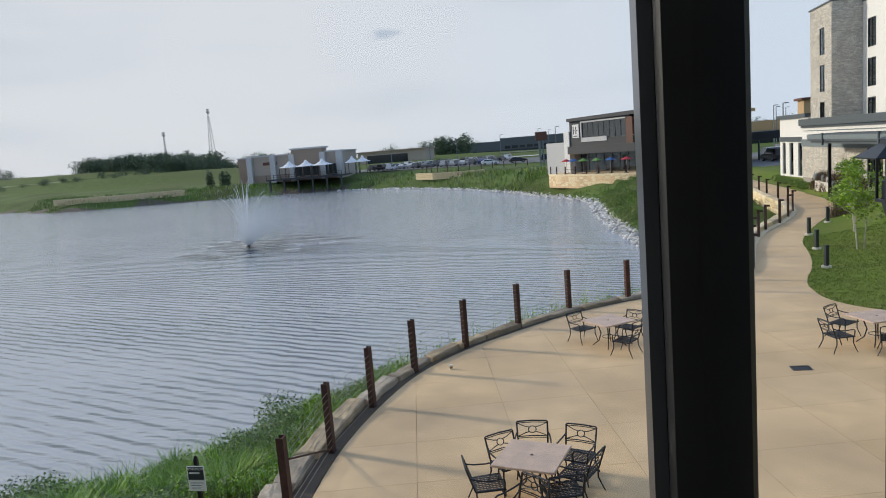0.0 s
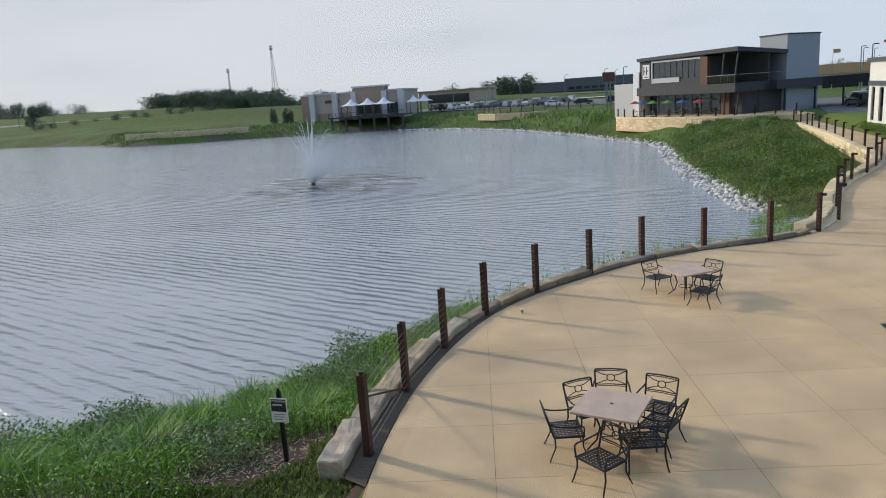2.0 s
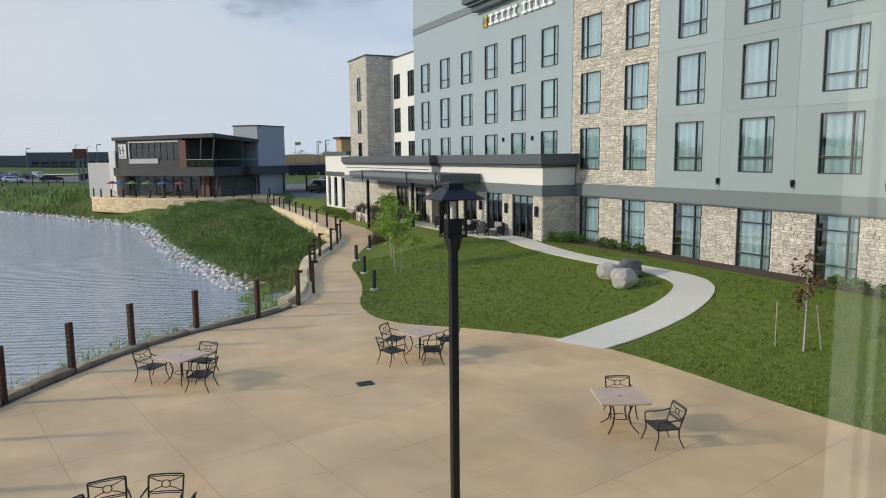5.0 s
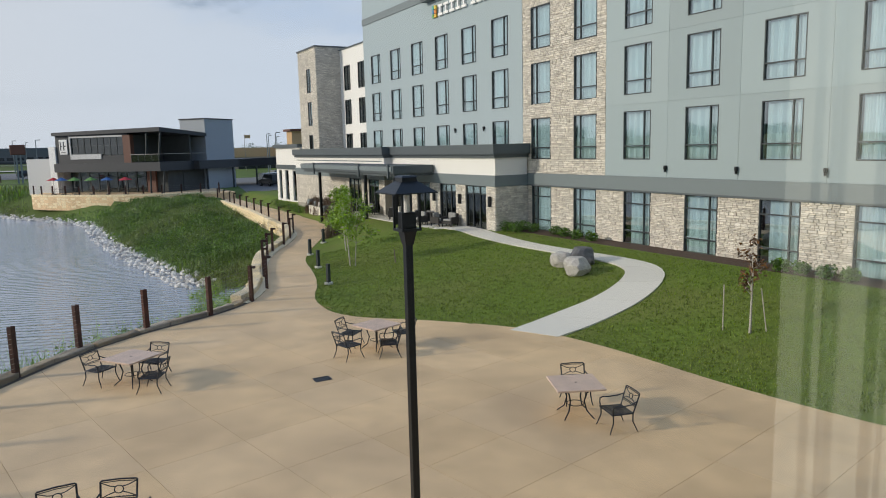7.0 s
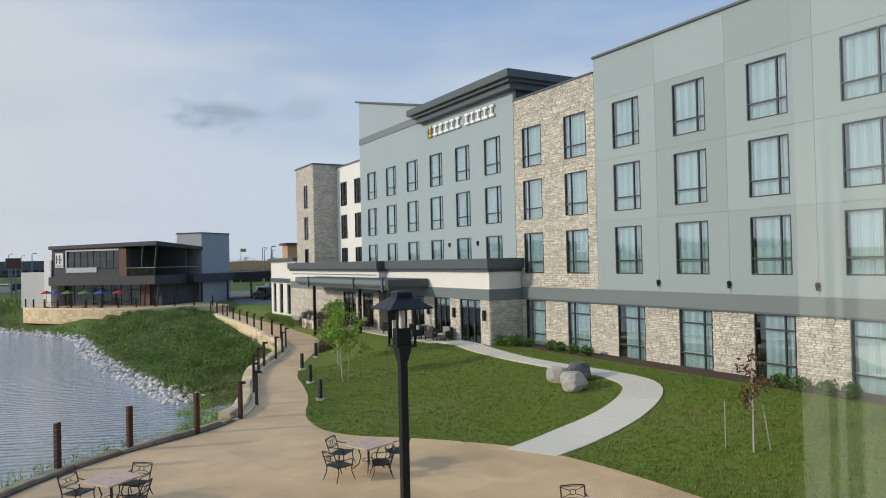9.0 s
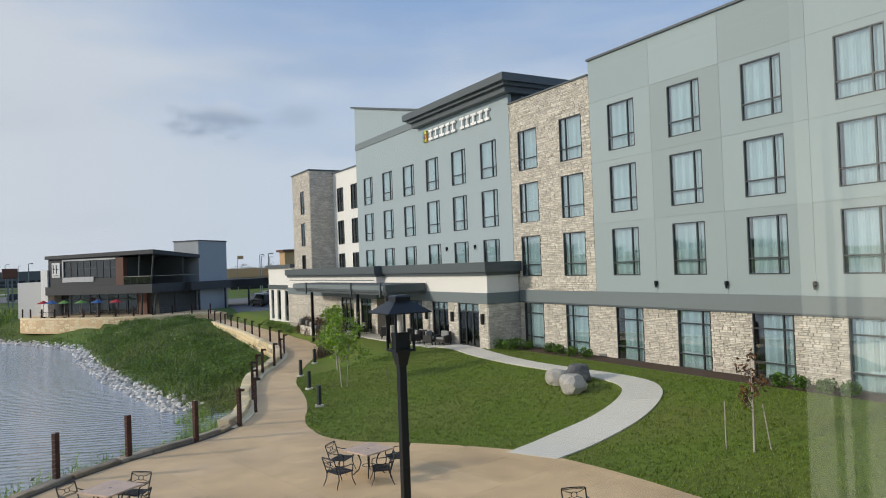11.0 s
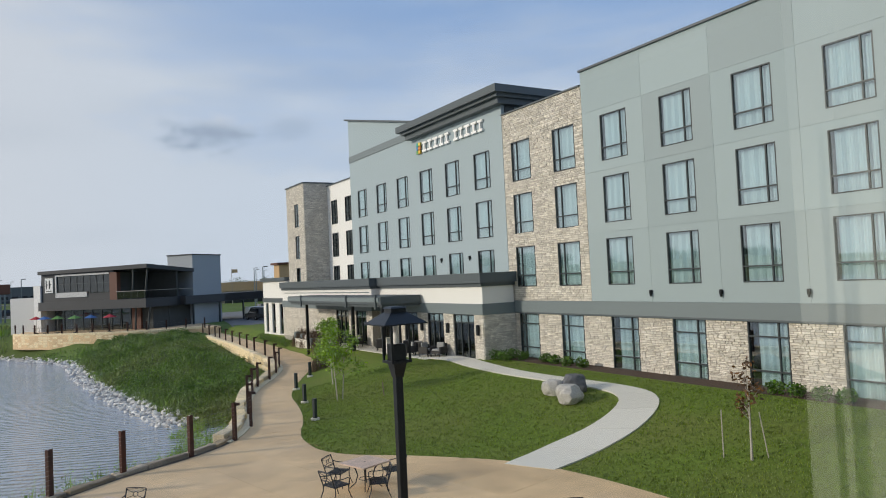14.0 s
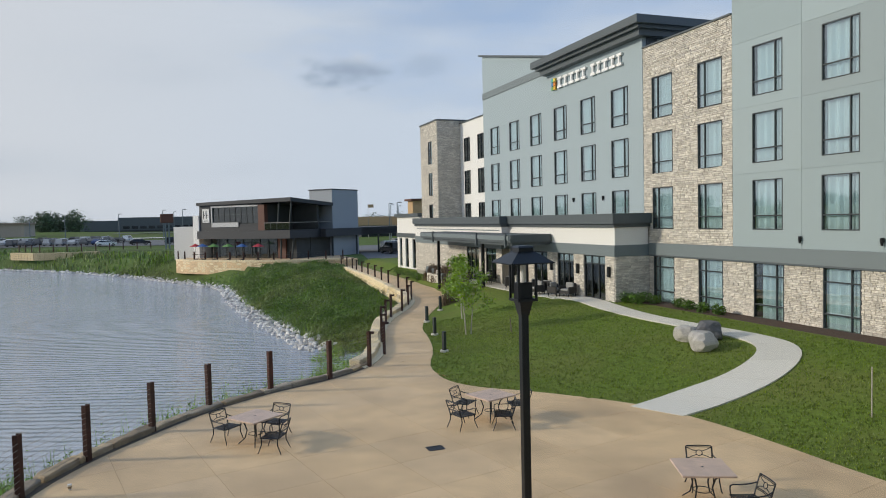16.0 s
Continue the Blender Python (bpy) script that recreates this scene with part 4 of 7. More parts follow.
def shrub(x, y, r_, h, seed, mat=SHRUB, label="rounded dark green shrub in a mulch bed"):
    r = random.Random(seed)
    s = Shape()
    z = gz(x, y)
    for k in range(7):
        a = k * .9
        leaves(s, x + math.cos(a) * r_ * .4, y + math.sin(a) * r_ * .4, z + h * r.uniform(.4, .6), r_ * .65, r_ * .65, h * .5, 70, .06, r)
    th = thing("shrub", label, "shrub", (x, y, z), group="foundation shrubs")
    part("foliage", s, mat, th)
    st = Shape()
    for k in range(4):
        st.tube([(x, y, z - .05), (x + r.uniform(-.2, .2), y + r.uniform(-.2, .2), z + h * .6)], .012, 4)
    part("stem", st, BARK, th)


for i, (x, y) in enumerate([(22.0, 34.3), (21.95, 33.4), (22.8, 33.9), (23.0, 33.1), (23.05, 31.2), (23.0, 30.4), (22.9, 29.3), (22.95, 28.2), (22.7, 17.5), (22.65, 16.65), (22.75, 15.8), (22.7, 14.9)]):
    shrub(x, y, .44 if i < 3 else .36, .62 if i < 3 else .5, 50 + i)


def tree(name, label, x, y, h, crown, seed, leaf, bark, stems, density, stakes=False, gap=.5):
    """A young tree: tapered stems, limbs, and leaves clustered at the twigs."""
    r = random.Random(seed)
    z = gz(x, y)
    th = thing(name, label, "tree", (x, y, z))
    fol = Shape()
    for k in range(stems):
        a0 = r.uniform(0, 6.28)
        bx, by = x + (stems > 1) * math.cos(a0) * .12, y + (stems > 1) * math.sin(a0) * .12
        tx, ty = bx + math.cos(a0) * .25 * (stems > 1) + r.uniform(-.1, .1), by + math.sin(a0) * .25 * (stems > 1) + r.uniform(-.1, .1)
        trunk_pts = [(bx, by, z - .1), (bx + (tx - bx) * .4 + r.uniform(-.04, .04), by + (ty - by) * .4, z + h * .4), (tx, ty, z + h * .95)]
        part("trunk", Shape().tube(trunk_pts, .045 if stems == 1 else .03, 6, .01), bark, th)
        limbs = Shape()
        for j in range(int(14 / stems) + 3):
            f = r.uniform(.32, .98)
            a = r.uniform(0, 6.28)
            px, py, pz = bx + (tx - bx) * f, by + (ty - by) * f, z + h * f * .95
            ln = crown * r.uniform(.5, 1.05) * (1.25 - f)
            q = (px + math.cos(a) * ln, py + math.sin(a) * ln, pz + ln * r.uniform(.5, 1.0))
            limbs.tube([(px, py, pz), ((px + q[0]) / 2, (py + q[1]) / 2, (pz + q[2]) / 2 - .04), q], .013, 4, .004)
            for g in (.55, .8, 1.0):
                c = (px + (q[0] - px) * g, py + (q[1] - py) * g, pz + (q[2] - pz) * g)
                leaves(fol, *c, crown * .34, crown * .34, crown * .3, density, .075, r, .1)
        part("limbs", limbs, bark, th)
    part("crown", fol, leaf, th)
    if stakes:
        for dx, dy, tilt in ((-.25, .75, 0), (.35, -.3, .35)):
            part("stake", Shape().tube([(x + dx, y + dy, gz(x + dx, y + dy) - .1), (x + dx - tilt * .5, y + dy + tilt * .3, z + 1.35)], .018, 5), BIRCH, th)
    return th


tree("young_tree", "young bright green tree with thin pale stems on lawn", 12.5, 34.2, 3.6, 1.3, 11, LEAF, BIRCH, 3, 40)
tree("young_tree", "young bright green tree growing behind another on lawn", 14.0, 38.6, 3.7, 1.2, 12, LEAF, BIRCH, 2, 40)
tree("sapling", "thin bronze-leaved sapling tied to two wooden stakes", 16.9, 14.32, 2.9, .75, 13, LEAF_RED, BIRCH, 1, 6, True)
solo("stake", Shape().tube([(14.2, 32.7, .1), (14.16, 32.75, .95)], .03, 6), BARK, "short wooden stake standing in the lawn", "stake")

r = random.Random(21)
bank, sage = Shape(), Shape()
nb = np.random.RandomState(6)
bx_, by_ = nb.uniform(-22, -4.5, 6500), nb.uniform(8, 26, 6500)
bd_ = shore_distance(bx_, by_)
keep = (bd_ > 0) & (bd_ < 6.3 + 0.9 * np.sin(bx_ * 1.3) + nb.uniform(0, 1.6, 6500) ** 2) & (bx_ < np.interp(by_, [p[1] for p in LEFT_S], [p[0] for p in LEFT_S]) - 1.15)
bx_, by_, bd_ = bx_[keep], by_[keep], bd_[keep]
for x, y, d, z in zip(bx_.tolist(), by_.tolist(), bd_.tolist(), ground_z(bx_, by_).tolist()):
    h = (.28 + .75 * (noise.noise(Vector((x * .5, y * .5, 3))) + .5)) * (1.0 if d > .6 else .7)
    if noise.noise(Vector((x * .45, y * .45, 9))) > .12:
        leaves(sage, x, y, z + h * .45, .36, .36, h * .5, 44, .042, r, .45)
    else:
        blades(bank, x, y, z, h * .95, 5, .26, .009, r, .9)
        if r.random() < .9:
            leaves(bank, x, y, z + h * .42, .36, .36, h * .42, 42, .038, r, .5)
nearer = np.random.RandomState(9)
gx_, gy_ = nearer.uniform(-17, -4.6, 26000), nearer.uniform(6.5, 12.5, 26000)
gd_ = shore_distance(gx_, gy_)
rag_ = gd_ + .5 * np.sin(gx_ * 1.7 + gy_) + .3 * np.sin(gy_ * 3.3 - gx_)
ok_ = (rag_ > 7.9) & (gx_ < np.interp(gy_, [p[1] for p in LEFT_S], [p[0] for p in LEFT_S]) - .3)
near_turf, chips = Shape(), Shape()
for x, y, g_, z in zip(gx_[ok_].tolist(), gy_[ok_].tolist(), rag_[ok_].tolist(), ground_z(gx_[ok_], gy_[ok_]).tolist()):
    blades(near_turf, x, y, z, .10, 4, .07, .011, r, .9)
solo("near_lawn_grass", near_turf, LAWN_B, "short mown grass at the edge of the mulch", "grass", "stuff")
ok_ = (rag_ > 4.4) & (rag_ < 8.4)
for x, y, z in zip(gx_[ok_][:4200].tolist(), gy_[ok_][:4200].tolist(), ground_z(gx_[ok_][:4200], gy_[ok_][:4200]).tolist()):
    a, l_, w_ = r.uniform(0, 6.28), r.uniform(.02, .06), r.uniform(.006, .014)
    dx, dy, tl = math.cos(a), math.sin(a), r.uniform(-.012, .012)
    z += .02
    chips.add([(x - dx * l_ - dy * w_, y - dy * l_ + dx * w_, z - tl), (x - dx * l_ + dy * w_, y - dy * l_ - dx * w_, z - tl), (x + dx * l_ + dy * w_, y + dy * l_ - dx * w_, z + tl), (x + dx * l_ - dy * w_, y + dy * l_ + dx * w_, z + tl)], [(0, 1, 2, 3)])
solo("wood_chips", chips, CHIP, "scattered pale wood chips on the dark mulch", "mulch", "stuff")
# domed bushes at the water's edge
for k in range(26):
    bx0, by0 = r.uniform(-19, -6.2), r.uniform(12.2, 21)
    d0 = float(shore_distance(np.array([bx0]), np.array([by0]))[0])
    if not .3 < d0 < 3.0 or bx0 > np.interp(by0, [p[1] for p in LEFT_S], [p[0] for p in LEFT_S]) - 1.6:
        continue
    rad, hh = r.uniform(.6, 1.15), r.uniform(.8, 1.2)
    z0 = gz(bx0, by0)
    for q in range(9):
        a = q * .75
        leaves(bank if k % 3 else sage, bx0 + math.cos(a) * rad * .5, by0 + math.sin(a) * rad * .5, z0 + hh * r.uniform(.4, .62), rad * .6, rad * .6, hh * .5, 210, .045, r, .6)
for k in range(150):
    bx0, by0 = r.uniform(-17, -5.6), r.uniform(9.5, 20)
    d0 = float(shore_distance(np.array([bx0]), np.array([by0]))[0])
    if .8 < d0 < 6.0 and bx0 < np.interp(by0, [p[1] for p in LEFT_S], [p[0] for p in LEFT_S]) - 1.4:
        blades(bank, bx0, by0, gz(bx0, by0), r.uniform(.6, .95), 60, .14, .010, r, 1.1)
solo("bank_grass", bank, GRASS_N, "tall lush grass and weeds on the near bank", "grass", "stuff")
solo("bank_bushes", sage, SAGE, "grey-green bushy weeds among the bank grass", "weeds", "stuff")

wild, orange = Shape(), Shape()
nr = np.random.RandomState(4)
wy = 30 + 95 * nr.rand(19000) ** 1.6
wx = np.where(wy < 92, np.interp(wy, [p[1] for p in LEFT_S], [p[0] for p in LEFT_S]) - 1.0 - nr.rand(19000) * 16, nr.uniform(-30, 17.5, 19000))
wd = shore_distance(wx, wy)
rim_y = np.where(wx > -3.2, np.interp(wx, [p[0] for p in RIM[::-1]], [p[1] for p in RIM[::-1]]), 140)
keep = (wd > 1.3) & (wd < 26) & ~((wy < 44) & (wx > np.interp(wy, [p[1] for p in LEFT_S], [p[0] for p in LEFT_S]) - 2.1)) & ~((wy < 92) & (wx > np.interp(wy, [p[1] for p in LEFT_S], [p[0] for p in LEFT_S]) - 1.35)) & ~((wy > 88) & (wy > rim_y - 2.0))
wx, wy = wx[keep], wy[keep]
for x, y, z in zip(wx.tolist(), wy.tolist(), ground_z(wx, wy).tolist()):
    far = y > 60
    h = (.42 + .6 * max(-.35, noise.noise(Vector((x * .35, y * .35, 1))))) * (1.1 if far else 1)
    blades(wild, x, y, z, h * 1.05, 4 if far else 6, .35 if far else .25, .022 if far else .013, r, .7)
    if r.random() < .7:
        leaves(wild, x, y, z + h * .4, .38, .38, h * .45, 12 if far else 20, .09 if far else .055, r, .45)
brush = Shape()
for k in range(400):
    y = 32 + 60 * r.random() ** 1.4
    x = float(np.interp(y, [p[1] for p in LEFT_S], [p[0] for p in LEFT_S])) - 2.6 - 13 * r.random()
    d0 = float(shore_distance(np.array([x]), np.array([y]))[0])
    if d0 < 2.2:
        continue
    rad, hh, z0 = r.uniform(.35, .95), r.uniform(.5, 1.0), gz(x, y)
    for q in range(5):
        a = q * 1.3
        leaves(brush, x + math.cos(a) * rad * .5, y + math.sin(a) * rad * .5, z0 + hh * r.uniform(.35, .6), rad * .6, rad * .6, hh * .5, 70, .06, r, .55)
solo("meadow_brush", brush, BRUSH, "low leafy brush scattered over the sloping bank", "brush", "stuff")
solo("meadow_grass", wild, GRASS_W, "dense wild meadow grass on the sloping bank", "grass", "stuff")
# short grass on the lawn
turf = Shape()
tx, ty = nr.uniform(8, 23, 34000), 9.5 + 30 * nr.rand(34000) ** 1.25
te = np.interp(ty, [p[1] for p in RIGHT_S], [p[0] for p in RIGHT_S])
pi_, po_ = np.array(pin), np.array(pout)
on_path = np.zeros(34000, bool)
for a_, b_ in zip(pi_, po_):
    mid, half_ = (a_ + b_) / 2, np.hypot(*(b_ - a_)) / 2
    on_path |= np.hypot(tx - mid[0], ty - mid[1]) < half_ + .06
ok_ = (tx > te + .04) & (tx < 22.3) & ~on_path
tx, ty = tx[ok_], ty[ok_]
for x, y, z in zip(tx.tolist(), ty.tolist(), ground_z(tx, ty).tolist()):
    blades(turf, x, y, z + .02, .028, 3, .09, .012, r, 1.2)
solo("lawn_grass", turf, LAWN_B, "short mown grass of the hotel lawn", "grass", "stuff")
# weeds along the ledge, above the water
edge, k = Shape(), 0
for x, y in resample([p for p in LEFT_S if 11 < p[1] < 32], .12):
    for _ in range(3):
        o = r.uniform(.85, 2.0)
        if r.random() < .35 + .5 * (y > 24.5):
            px, py = x - o * .72, y + o * .6
            g0 = gz(px, py)
            tall = max(.5, r.uniform(-.25, .5) - g0)
            blades(edge, px, py, g0, tall, 6, .14, .010, r, .25)
            if r.random() < .4:
                leaves(edge, px, py, g0 + tall * .7, .16, .16, tall * .28, 22, .04, r, .3)
        if y > 27 and r.random() < .25 and y < 29.5:
            leaves(orange, x - 1.0 + r.uniform(-.5, .4), y + 1.1 + r.uniform(-.3, .3), gz(x - 1, y + 1.1) + .5, .25, .25, .12, 12, .05, r)
for k in range(150):
    y = r.uniform(28.8, 43)
    x = float(np.interp(y, [p[1] for p in SHORE[7:14]], [p[0] for p in SHORE[7:14]])) + r.uniform(.1, 1.9)
    if x > float(np.interp(y, [p[1] for p in LEFT_S], [p[0] for p in LEFT_S])) - 1.3:
        continue
    g0, tall = gz(x, y), r.uniform(.5, 1.0)
    leaves(edge, x, y, g0 + tall * .4, .4, .4, tall * .5, 70, .05, r, .4)
    blades(edge, x, y, g0, tall * 1.1, 8, .3, .011, r, .5)
    if 29 < y < 32.5 and r.random() < .6:
        leaves(orange, x, y, g0 + tall * .8, .28, .28, .1, 20, .045, r)
solo("edge_weeds", edge, GRASS_N, "thin weeds growing along the stone ledge", "weeds", "stuff")
solo("orange_flowers", orange, ORANGE, "patch of small orange flowers beside the ledge", "flowers", "stuff")


# ---- fountain ----
def fountain():
    fx, fy = -31.05, 65.5
    th = thing("fountain", "white spraying pond fountain with a float ring", "fountain", (fx, fy, WATER_Z))
    m = bpy.data.materials.new("spray")
    m.use_nodes = True
    t = m.node_tree
    p = t.nodes["Principled BSDF"]
    p.inputs["Base Color"].default_value = (.85, .87, .9, 1)
    p.inputs["Roughness"].default_value = .6
    mx, tr = t.nodes.new("ShaderNodeMixShader"), t.nodes.new("ShaderNodeBsdfTransparent")
    mx.inputs[0].default_value = .42
    t.links.new(tr.outputs[0], mx.inputs[1])
    t.links.new(p.outputs[0], mx.inputs[2])
    t.links.new(mx.outputs[0], t.nodes["Material Output"].inputs[0])
    q = random.Random(5)
    part("float_ring", Shape().tube([(fx + .3 * math.cos(k * math.pi / 8), fy + .3 * math.sin(k * math.pi / 8), WATER_Z + .02) for k in range(17)], .06, 6), BLACK, th)
    part("nozzle", Shape().cone(fx, fy, WATER_Z, WATER_Z + .35, .15, .08, 10), BLACK, th)
    for ring, (top, reach, num) in enumerate(((6.0, 1.1, 6), (5.0, 2.9, 7))):
        for k in range(num):
            a = 6.283 * k / num + q.uniform(-.15, .15)
            rr, hh = reach * q.uniform(.85, 1.1), top * q.uniform(.9, 1.05)
            pts = []
            for i in range(9):
                u = i / 8 * .47
                pts.append((fx + math.cos(a) * rr * u * 1.6, fy + math.sin(a) * rr * u * 1.6, WATER_Z + .3 + hh * 4 * u * (1 - u)))
            part("jet", Shape().tube(pts, .02, 5, .035), m, th)
    foam = Shape()
    for _ in range(16):
        a, rr = q.uniform(0, 6.283), abs(q.gauss(0, 2.6)) + .6
        x, y, k = fx + math.cos(a) * rr * 1.9 + 1.2, fy + math.sin(a) * rr, q.uniform(.12, .4)
        foam.add([(x + math.cos(j * .785) * k * 2.4 * q.uniform(.6, 1.2), y + math.sin(j * .785) * k * q.uniform(.6, 1.2), WATER_Z + .012) for j in range(8)], [tuple(range(8))])
    tagged(part("foam", foam, m, th), kind="stuff")
    # streaks of churned water round the spray, coloured dark for the reflection they lose
    churn = material("churned_water", (.035, .052, .066), .22, 0, .2, 2, .5, .6, spec=.4)
    streaks = Shape()
    for k in range(64):
        a, rr = q.uniform(0, 6.283), math.sqrt(q.random())
        x, y = fx + 2.2 + math.cos(a) * rr * 8.2, fy + math.sin(a) * rr * 8.5
        l_, w_ = q.uniform(1.0, 3.2) * (1.2 - .5 * rr), q.uniform(.25, .75) * (1.2 - .5 * rr)
        bend = q.uniform(-.12, .12)
        up_ = [(x + l_ * t_, y + bend * t_ * t_ * l_ + w_ * (1 - t_ * t_) * q.uniform(.5, 1.1)) for t_ in (-1, -.7, -.35, 0, .35, .7, 1)]
        lo_ = [(x + l_ * t_, y + bend * t_ * t_ * l_ - w_ * (1 - t_ * t_) * q.uniform(.5, 1.1)) for t_ in (.7, .35, 0, -.35, -.7)]
        streaks.add([(px, py, WATER_Z + .008 + k * .0004) for px, py in (up_ + lo_)[::-1]], [tuple(range(12))])
    tagged(part("churned_water", streaks, churn, th, "churned water streaks coloured dark for lost sky reflection"), kind="stuff")
    fine = m.copy()
    fine.name = "mist"
    fine.node_tree.nodes["Mix Shader"].inputs[0].default_value = .38
    mist = Shape()
    for _ in range(30000):
        u = q.random() ** .6
        a = q.uniform(0, 6.283)
        rr = q.choice((1.7, 2.7)) * q.uniform(.7, 1.25)
        w = q.uniform(.1, 1.0) ** 1.3
        x, y = fx + math.cos(a) * rr * w * 1.6 + 8.5 * w * w * u, fy + math.sin(a) * rr * w * 1.6
        z = WATER_Z + q.uniform(.3, 1.0) * 6.1 * 4 * (w * .62) * (1 - w * .62) * (1 - .35 * u)
        k = q.uniform(.010, .034)
        mist.add([(x - k, y, z), (x + k, y + k, z), (x, y, z + k * 2.5)], [(0, 1, 2)])
    tagged(part("spray_drops", mist, fine, th), kind="stuff")


fountain()


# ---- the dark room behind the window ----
# Unseen room surfaces added round the camera, near-black to keep pane reflections down.
ROOMWALL = material("room_near_black", (.07, .068, .066), .9, 0, .04, 3, .5, .02)
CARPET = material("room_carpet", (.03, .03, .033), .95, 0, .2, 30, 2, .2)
SHEER = material("room_sheer", (.80, .80, .73), .9, 0, .06, 4, .8, 0, stretch=(10, 10, .3))
CLEAR = glass_mat("clear_glass", (.97, .99, .985), 0.02, 1.75)
GY = 1.25
solo("room_floor", Shape().box(-3.5, 3.4, -4.2, 1.28, 4.24, 4.34), CARPET, "unseen near-black floor closing the room", "floor", "structure")
solo("ceiling", Shape().box(-3.5, 3.4, -4.2, 1.53, 7.5, 7.7), ROOMWALL, "unseen near-black ceiling closing the room", "ceiling", "structure")
solo("wall_south", Shape().box(-3.5, 3.4, -4.4, -4.2, 4.24, 7.5), ROOMWALL, "unseen near-black back wall closing the room", "wall", "structure")
solo("wall_west", Shape().box(-3.7, -3.5, -4.4, 1.53, 4.24, 7.7), ROOMWALL, "unseen near-black side wall closing the room", "wall", "structure")
solo("wall_east", Shape().box(3.4, 3.6, -4.4, 1.53, 4.24, 7.7), ROOMWALL, "unseen near-black side wall closing the room", "wall", "structure")
solo("wall_north", Shape().box(-3.5, 3.4, 1.28, 1.53, .0, 4.34).box(-12, -3.7, 1.23, 1.53, -.2, 16).box(3.6, 23.8, 1.23, 1.53, -.2, 16).box(-3.7, 3.6, 1.23, 1.53, 7.71, 16), STUCCO, "grey stucco outer wall of this wing", "wall", "structure")
win = thing("window_1", "black aluminium window of a dark room", "window", (0, 1.39, 4.34), kind="structure")
part("mullion", Shape().bevel_box(-.042, .0155, 1.262, 1.31, 4.40, 7.42, .004), MULLION, win)
part("reveal", Shape().box(-.052, -.0425, 1.268, 1.31, 4.40, 7.42), GASKET, win, "dark grey side gasket strip")
part("sill", Shape().box(-3.5, 3.4, 1.22, 1.49, 4.34, 4.40), MULLION, win)
part("head_rail", Shape().box(-3.5, 3.4, 1.22, 1.45, 7.42, 7.5), MULLION, win)
for x0, x1 in ((-3.5, -.021), (-.019, 3.4)):
    pn = part("pane", Shape().add([(x0, GY, 4.4), (x1, GY, 4.4), (x1, GY, 7.42), (x0, GY, 7.42)], [(0, 1, 2, 3)]), CLEAR, win)
    pn.visible_shadow = False
sheer = Shape()
vs = []
for i_ in range(91):
    f = i_ / 90
    vs += [(.81 + 2.3 * f, .40 - .1 * f + .035 * math.sin(i_ * 1.9) + .02 * math.sin(i_ * .7), z) for z in (4.36, 7.44)]
sheer.add(vs, [(2 * i_, 2 * i_ + 2, 2 * i_ + 3, 2 * i_ + 1) for i_ in range(90)])
ct = thing("window_curtain", "white sheer curtain hanging inside the room", "curtain", (.81, .40, 4.36))
part("curtain_cloth", sheer, SHEER, ct)
part("curtain_track", Shape().box(.75, 3.3, .34, .40, 7.44, 7.5), WHITE, ct)
# ---- hotel ----
hotel = thing("hotel", "four-storey hotel of grey stucco and pale stone veneer", "hotel", (23.9, 30, 1.0))
FX = 23.9


def facing_west(x):
    return lambda u, z, d: (x + d, u, z)


def facing_south(y):
    return lambda u, z, d: (u, y + d, z)


STONE_UNITS = []
for k in range(6):
    q = random.Random(600 + k)
    j = [q.uniform(0, .08) for _ in range(8)]
    STONE_UNITS.append(Shape().add([(0, 0, 0), (0, 1, 0), (0, 1, 1), (0, 0, 1), (-1 + j[0], .03 + j[1], .06 + j[2]), (-1 + j[3], .97 - j[4], .05 + j[5]), (-1 + j[6], .96 - j[1], .93 - j[7]), (-1 + j[2], .04 + j[0], .94 - j[3])],
                                   [(4, 5, 6, 7), (0, 1, 5, 4), (1, 2, 6, 5), (2, 3, 7, 6), (3, 0, 4, 7)]))
STONE_MESHES = [s.mesh("stone", VENEER_O) for s in STONE_UNITS]


def veneer(u0, u1, z0, z1, holes, place, seed, singles=None, limit=0, parent=None):
    """Courses of split stone on a wall; singles(u, z) picks those that are pieces of their own."""
    q = random.Random(seed)
    s, made, z = Shape(), 0, z0
    o = Vector(place(0, 0, 0))
    ax, az, an = Vector(place(1, 0, 0)) - o, Vector(place(0, 1, 0)) - o, o - Vector(place(0, 0, 1))
    while z < z1 - .02:
        h = min(q.choice((.06, .07, .085, .10, .13)), z1 - z)
        free = [(u0, u1)]
        for a, b, c, d in holes:
            if min(d, z + h) - max(c, z) > .5 * h:
                free = [w for f0, f1 in free for w in ((f0, min(f1, a)), (max(f0, b), f1)) if w[1] - w[0] > .03]
        for f0, f1 in free:
            u = f0
            while u < f1 - .01:
                l = q.uniform(.11, .42)
                if f1 - u - l < .08:
                    l = f1 - u
                p = q.uniform(.018, .05)
                k = q.randrange(6)
                if singles and made < limit and singles(u, z):
                    base = o + ax * (u + .005) + az * (z + .005)
                    cols = [an * -p, ax * (l - .01), az * (h - .01)]
                    m = Matrix([[cols[0][i], cols[1][i], cols[2][i], base[i]] for i in range(3)] + [[0, 0, 0, 1]])
                    piece("stone", STONE_MESHES[k], m, parent)
                    made += 1
                else:
                    base = o + ax * (u + .005) + az * (z + .005)
                    s.add([base + an * (-x * p) + ax * (y * (l - .01)) + az * (w * (h - .01)) for x, y, w in STONE_UNITS[k].v], STONE_UNITS[k].f)
                u += l
        z += h
    return s


